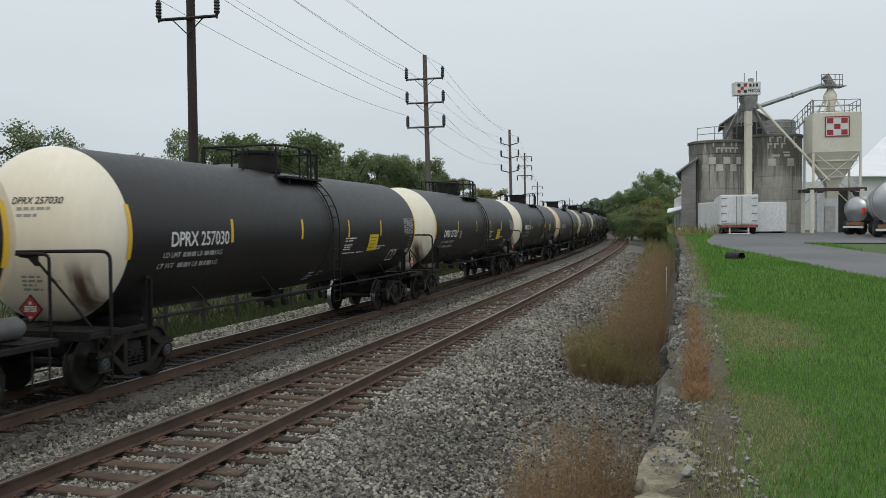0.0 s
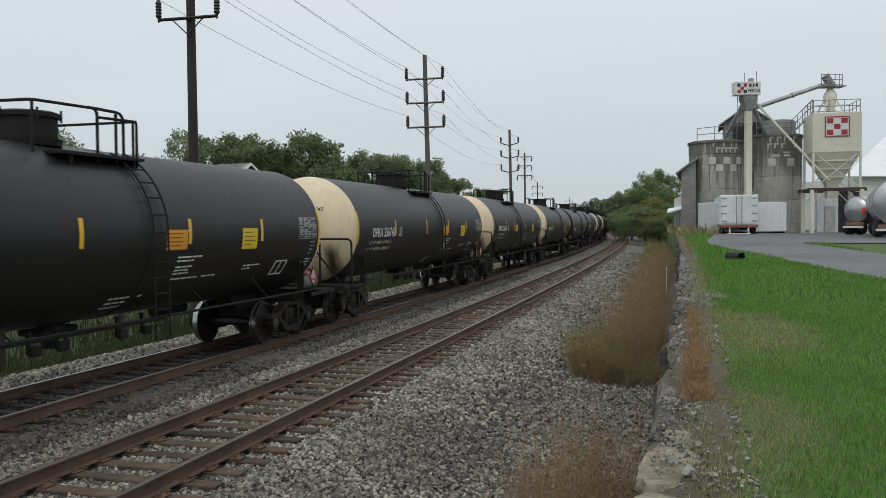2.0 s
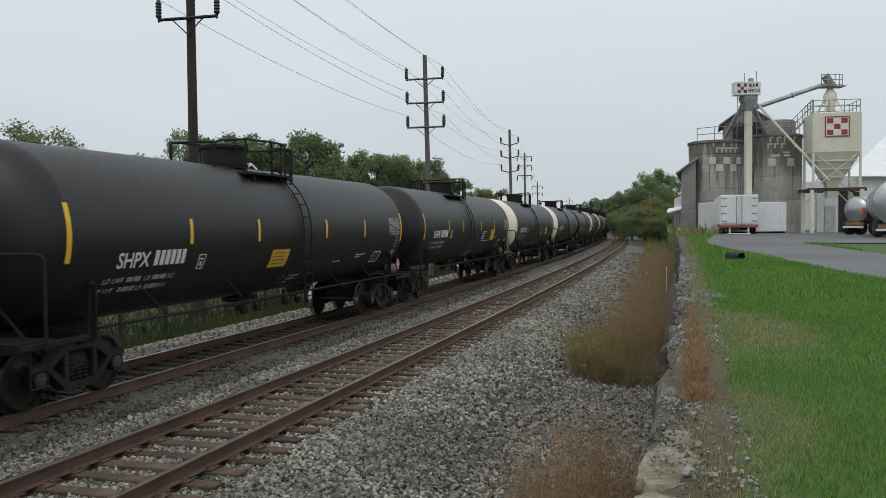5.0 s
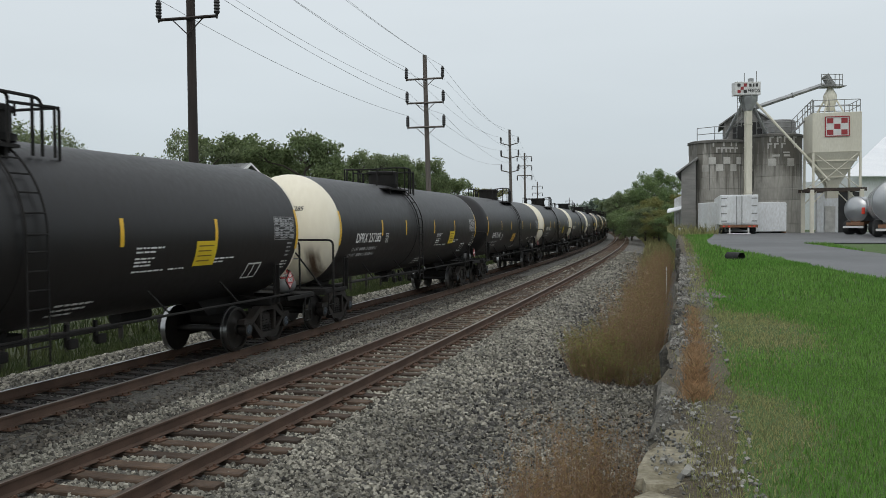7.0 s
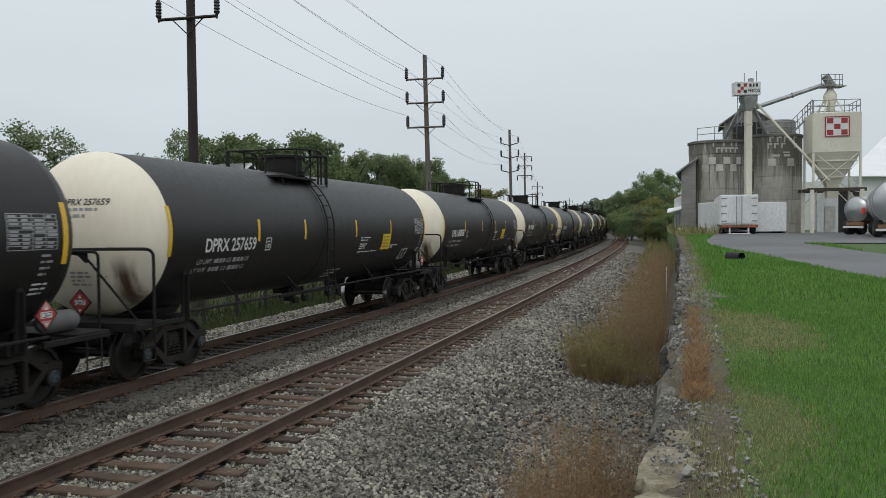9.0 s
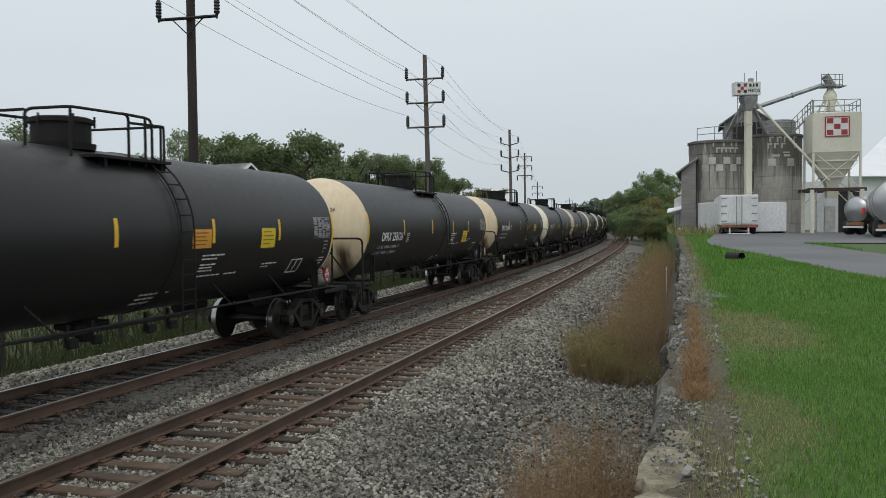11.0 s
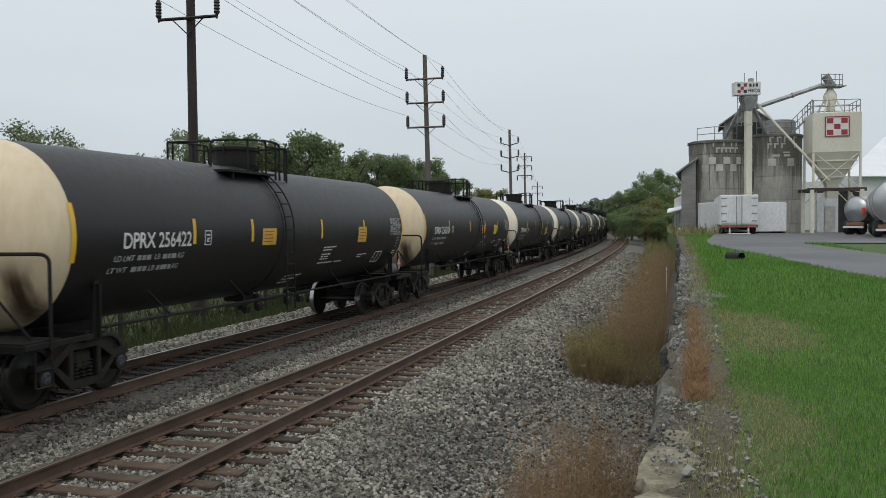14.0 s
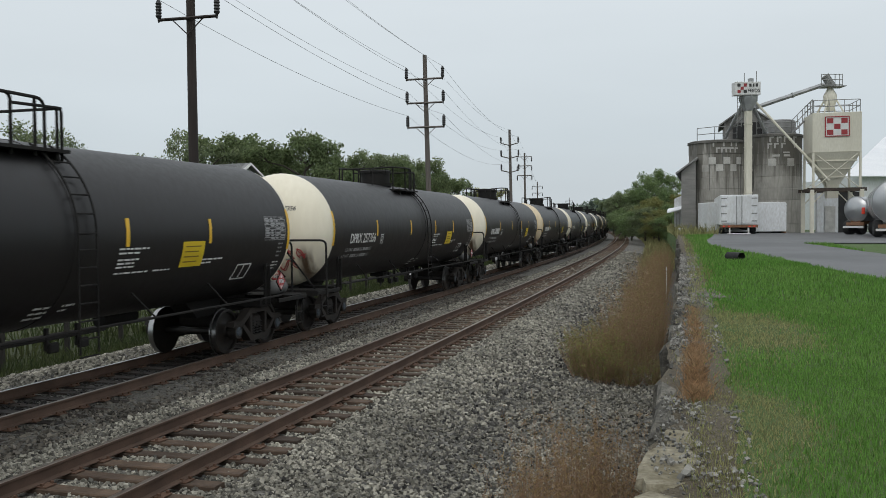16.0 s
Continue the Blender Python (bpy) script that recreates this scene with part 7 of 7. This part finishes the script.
def weed_meshes(seed, height, radius, stems, twigs, leafy, thin, green=0.8):
    """A wiry plant: fanned stems, fine side twigs, specks of leaf and seed."""
    rg_ = np.random.default_rng(seed)
    a = rg_.uniform(0, 2 * np.pi, stems)
    r = radius * np.sqrt(rg_.uniform(0, 1, stems))
    h = height * rg_.uniform(0.6, 1.05, stems) * (1 - 0.35 * (r / radius) ** 2)
    foot = np.stack([np.cos(a) * r * 0.35, np.sin(a) * r * 0.35, np.zeros(stems)], 1)
    tip = np.stack([np.cos(a) * r, np.sin(a) * r, h], 1)
    k = rg_.integers(0, stems, twigs)
    t = rg_.uniform(0.06, 1.0, twigs)
    p = foot[k] * (1 - t)[:, None] + tip[k] * t[:, None]
    p[:, :2] *= (0.7 + 0.3 * t)[:, None]
    d = rg_.normal(size=(twigs, 3))
    d[:, 2] = np.abs(d[:, 2]) * 0.8 + 0.25
    d /= np.linalg.norm(d, axis=1)[:, None]
    L = (0.05 + 0.14 * (1 - t)) * height * rg_.uniform(0.5, 1.1, twigs) * 0.75
    q = p + d * L[:, None]
    A = np.concatenate([foot, p])
    B = np.concatenate([tip, q])
    w = np.concatenate([np.full(stems, thin * 1.8), np.full(twigs, thin)])
    side = np.cross(B - A, rg_.normal(size=A.shape))
    side /= np.linalg.norm(side, axis=1)[:, None] + 1e-9
    v = np.stack([A - side * w[:, None], A + side * w[:, None], B], 1).reshape(-1, 3)
    n = len(A)
    st = bpy.data.meshes.new("stems")
    st.from_pydata(v.tolist(), [], (np.arange(n)[:, None] * 3 + np.arange(3)).tolist())
    m = rg_.integers(0, twigs, leafy)
    u = rg_.uniform(0.2, 1.0, leafy)
    c = p[m] * (1 - u)[:, None] + q[m] * u[:, None] + rg_.normal(0, 0.012, (leafy, 3))
    low = c[:, 2] < height * rg_.uniform(0.10, green, leafy)
    out = []
    for sel, nm in ((low, "green_leaf"), (~low, "brown_seed")):
        cc = c[sel]
        e1 = rg_.normal(size=cc.shape)
        e1 /= np.linalg.norm(e1, axis=1)[:, None]
        e2 = np.cross(e1, rg_.normal(size=cc.shape))
        e2 /= np.linalg.norm(e2, axis=1)[:, None]
        s_ = rg_.uniform(0.6, 1.5, len(cc))[:, None] * thin * 4.2
        vv = np.stack([cc - e1 * s_, cc + e2 * s_ * 0.4, cc + e1 * s_], 1).reshape(-1, 3)
        me = bpy.data.meshes.new(nm)
        me.from_pydata(vv.tolist(), [], (np.arange(len(cc))[:, None] * 3 + np.arange(3)).tolist())
        out.append(me)
    st.materials.append(STEM)
    out[0].materials.append(WEED_OLIVE)
    out[1].materials.append(WEED_BROWN)
    return st, out[0], out[1]


BUSH = [weed_meshes(51 + i, 2.35, 0.80, 40, 1150, 2600, 0.0033, 0.95) for i in range(4)]
LOW = [weed_meshes(61 + i, 1.25, 0.75, 50, 1700, 4800, 0.0040, 2.2) for i in range(2)]
WIRY = [weed_meshes(71 + i, 1.40, 0.55, 20, 520, 1150, 0.0026, 0.3) for i in range(3)]


def put_weed(kinds, s, o, scale, turn, label, group, z=None):
    st, g, b = kinds
    t_ = thing("weed", label, "weed", None, group)
    p = P(s, o, float(np.interp(o, [a for a, _ in BED], [b_ for _, b_ in BED])) - 0.03 if z is None else z)
    t_.location, t_.rotation_euler, t_.scale = p, (0, 0, radians(turn)), (scale, scale, scale)
    part("stalk", st, None, t_)
    tagged(part("foliage", g, None, t_), "olive green lower leaves", kind="stuff")
    tagged(part("seed_plume", b, None, t_), "rusty brown seed heads", kind="stuff")


rnd = random.Random(91)
s = 19.3
while s < 62:
    for o in (4.75, 5.35):
        put_weed(BUSH[rnd.randrange(4)], s + rnd.uniform(-0.3, 0.3), o + rnd.uniform(-0.2, 0.2), rnd.uniform(0.62, 1.12), rnd.uniform(0, 360), "tall bushy rust-brown weed beside the wall", "tall weeds beside the wall")
    s += 1.1 if s < 24 else 1.5
for s, o, k in ((18.2, 4.6, 1.0), (18.5, 4.2, 0.85), (19.2, 4.1, 1.0), (18.1, 5.2, 0.9), (18.2, 5.7, 0.6), (20.4, 4.1, 0.95), (21.6, 4.25, 0.85), (18.9, 4.7, 1.15), (23.2, 4.3, 0.8)):
    put_weed(LOW[rnd.randrange(2)], s, o, k, rnd.uniform(0, 360), "low olive-green bushy weed in the ballast", "low weeds in the ballast")
for i in range(36):
    s, o = rnd.triangular(6.4, 10.6, 7.6), rnd.triangular(4.75, 6.05, 5.5)
    put_weed(WIRY[rnd.randrange(3)], s, o, rnd.uniform(0.75, 1.3), rnd.uniform(0, 360), "wiry brown dried weed in the gravel", "wiry weeds in the gravel")
for s, o, k in ((20, 6.75, 0.26), (21.5, 6.85, 0.3), (23, 6.7, 0.3)):
    put_weed(WIRY[rnd.randrange(3)], s, o, k, rnd.uniform(0, 360), "wiry brown dried weed on the wall top", "wiry weeds on the wall", 1.25 + 0.012 * max(0, s - 12))

# small things by the wall
post = part("marker_post", (lambda b: (box(b, (0, 0, 0.75), (0.06, 0.04, 1.5), 0.008), b)[1])(bmesh.new()), SIGN_WHITE, None, "", along(37.0, 5.62, -0.62))
tagged(post, "thin white marker post beside the wall", "marker post")
drain = thing("drain_pipe", "short black drain pipe in the lawn", "drain pipe", along(29.5, 7.9, 1.47, 40))
bm = bmesh.new()
lathe(bm, [(-0.3, 0.16), (0.3, 0.16), (0.3, 0.12), (0.0, 0.12)], "X", 14, pose(0, 0, 0.12), False)
part("pipe", bm, RUBBER, drain)
slab_ob = thing("concrete_slab", "flat broken concrete slab on the wall", "slab", along(17.5, 6.75, 1.30, 5))
bm = bmesh.new()
box(bm, (0, 0, 0.02), (2.2, 0.45, 0.10), 0.02)
part("slab", bm, WALL_LIGHT, slab_ob)

PALE_SLAB = mat("mossy_pale_concrete", (0.17, 0.145, 0.085), (0.33, 0.30, 0.22), 0.92, 0, 5.0, 28, 0.9, 0.02, c3=(0.075, 0.062, 0.036))
for s, o, L, w in ((4.0, 6.34, 1.7, 0.62), (5.35, 6.28, 0.9, 0.34), (6.0, 6.34, 0.55, 0.22), (9.6, 6.36, 0.5, 0.2), (24.0, 6.6, 1.2, 0.4)):
    so = thing("concrete_slab", "pale mossy slab of broken concrete on the wall", "slab", along(s, o, 1.205 + 0.012 * max(0, s - 12), rnd.uniform(-8, 8)))
    bm = bmesh.new()
    n = 22
    turn_ = [2 * math.pi * i / n for i in range(n)]
    ring = [(L / 2 * math.copysign(abs(math.cos(a)) ** 0.5, math.cos(a)) * rnd.uniform(0.86, 1.06), w / 2 * math.copysign(abs(math.sin(a)) ** 0.5, math.sin(a)) * rnd.uniform(0.86, 1.06)) for a in turn_]
    lo_, hi_ = [bm.verts.new((x, y, 0.0)) for x, y in ring], [bm.verts.new((x * 0.94, y * 0.94, 0.062 + rnd.uniform(-0.008, 0.008))) for x, y in ring]
    bm.faces.new(hi_)
    bm.faces.new(lo_[::-1])
    for i in range(n):
        bm.faces.new((lo_[i], lo_[(i + 1) % n], hi_[(i + 1) % n], hi_[i]))
    part("slab", bm, PALE_SLAB, so)
drum = thing("plastic_drum", "small white drum beside the annex", "drum", pose(19.09, 69.0, MILL_Z))
bm = bmesh.new()
lathe(bm, [(0.0, 0.26), (0.3, 0.29), (0.62, 0.28), (0.66, 0.2)], "Z", 14)
part("body", bm, SIGN_WHITE, drum)

n = 2600
s, o = rg.uniform(3.4, 26, n), WALL_O + rg.uniform(0.0, 0.6, n)
keep = blotch(s, o, 1.6, 5.0) > 0.12
s, o = s[keep], o[keep]
x, y = line_xy(s, o)
tuft = part("verge_tufts", blades_mesh("verge_tufts", x, y, 1.24 + 0.012 * np.clip(s - 12, 0, 50), rg.uniform(0.02, 0.10, len(s)), np.full(len(s), 0.004), 15, 1.0), DRY)
tagged(tuft, "sparse tufts of grass in the gritty verge", "grass", kind="stuff")


def motions():
    """The train rolls towards the camera; its wheels turn."""
    beat = [i * 0.5 for i in range(33)]
    for k, car in cars.items():
        walk(car, [(t, along(car_s(k, t), -GAP, 0.0)) for t in beat])
    W = 0.483
    spin = [(i / 30, math.degrees(float(np.interp(i / 30, [a for a, _ in PASSED], [b for _, b in PASSED])) / W)) for i in range(481)]
    keyed = {}
    for k, car in cars.items():
        for ws in find_parts(car, "wheelset"):
            x = round(ws.matrix_basis.translation.x, 3)
            if x not in keyed:
                walk(ws, [(t, pose(x, 0, W, 0, -a, 0)) for t, a in spin])
                keyed[x] = ws.animation_data
            else:
                ws.rotation_mode = "QUATERNION"
                ws.animation_data_create()
                ws.animation_data.action = keyed[x].action
                ws.animation_data.action_slot = keyed[x].action_slot


motions()
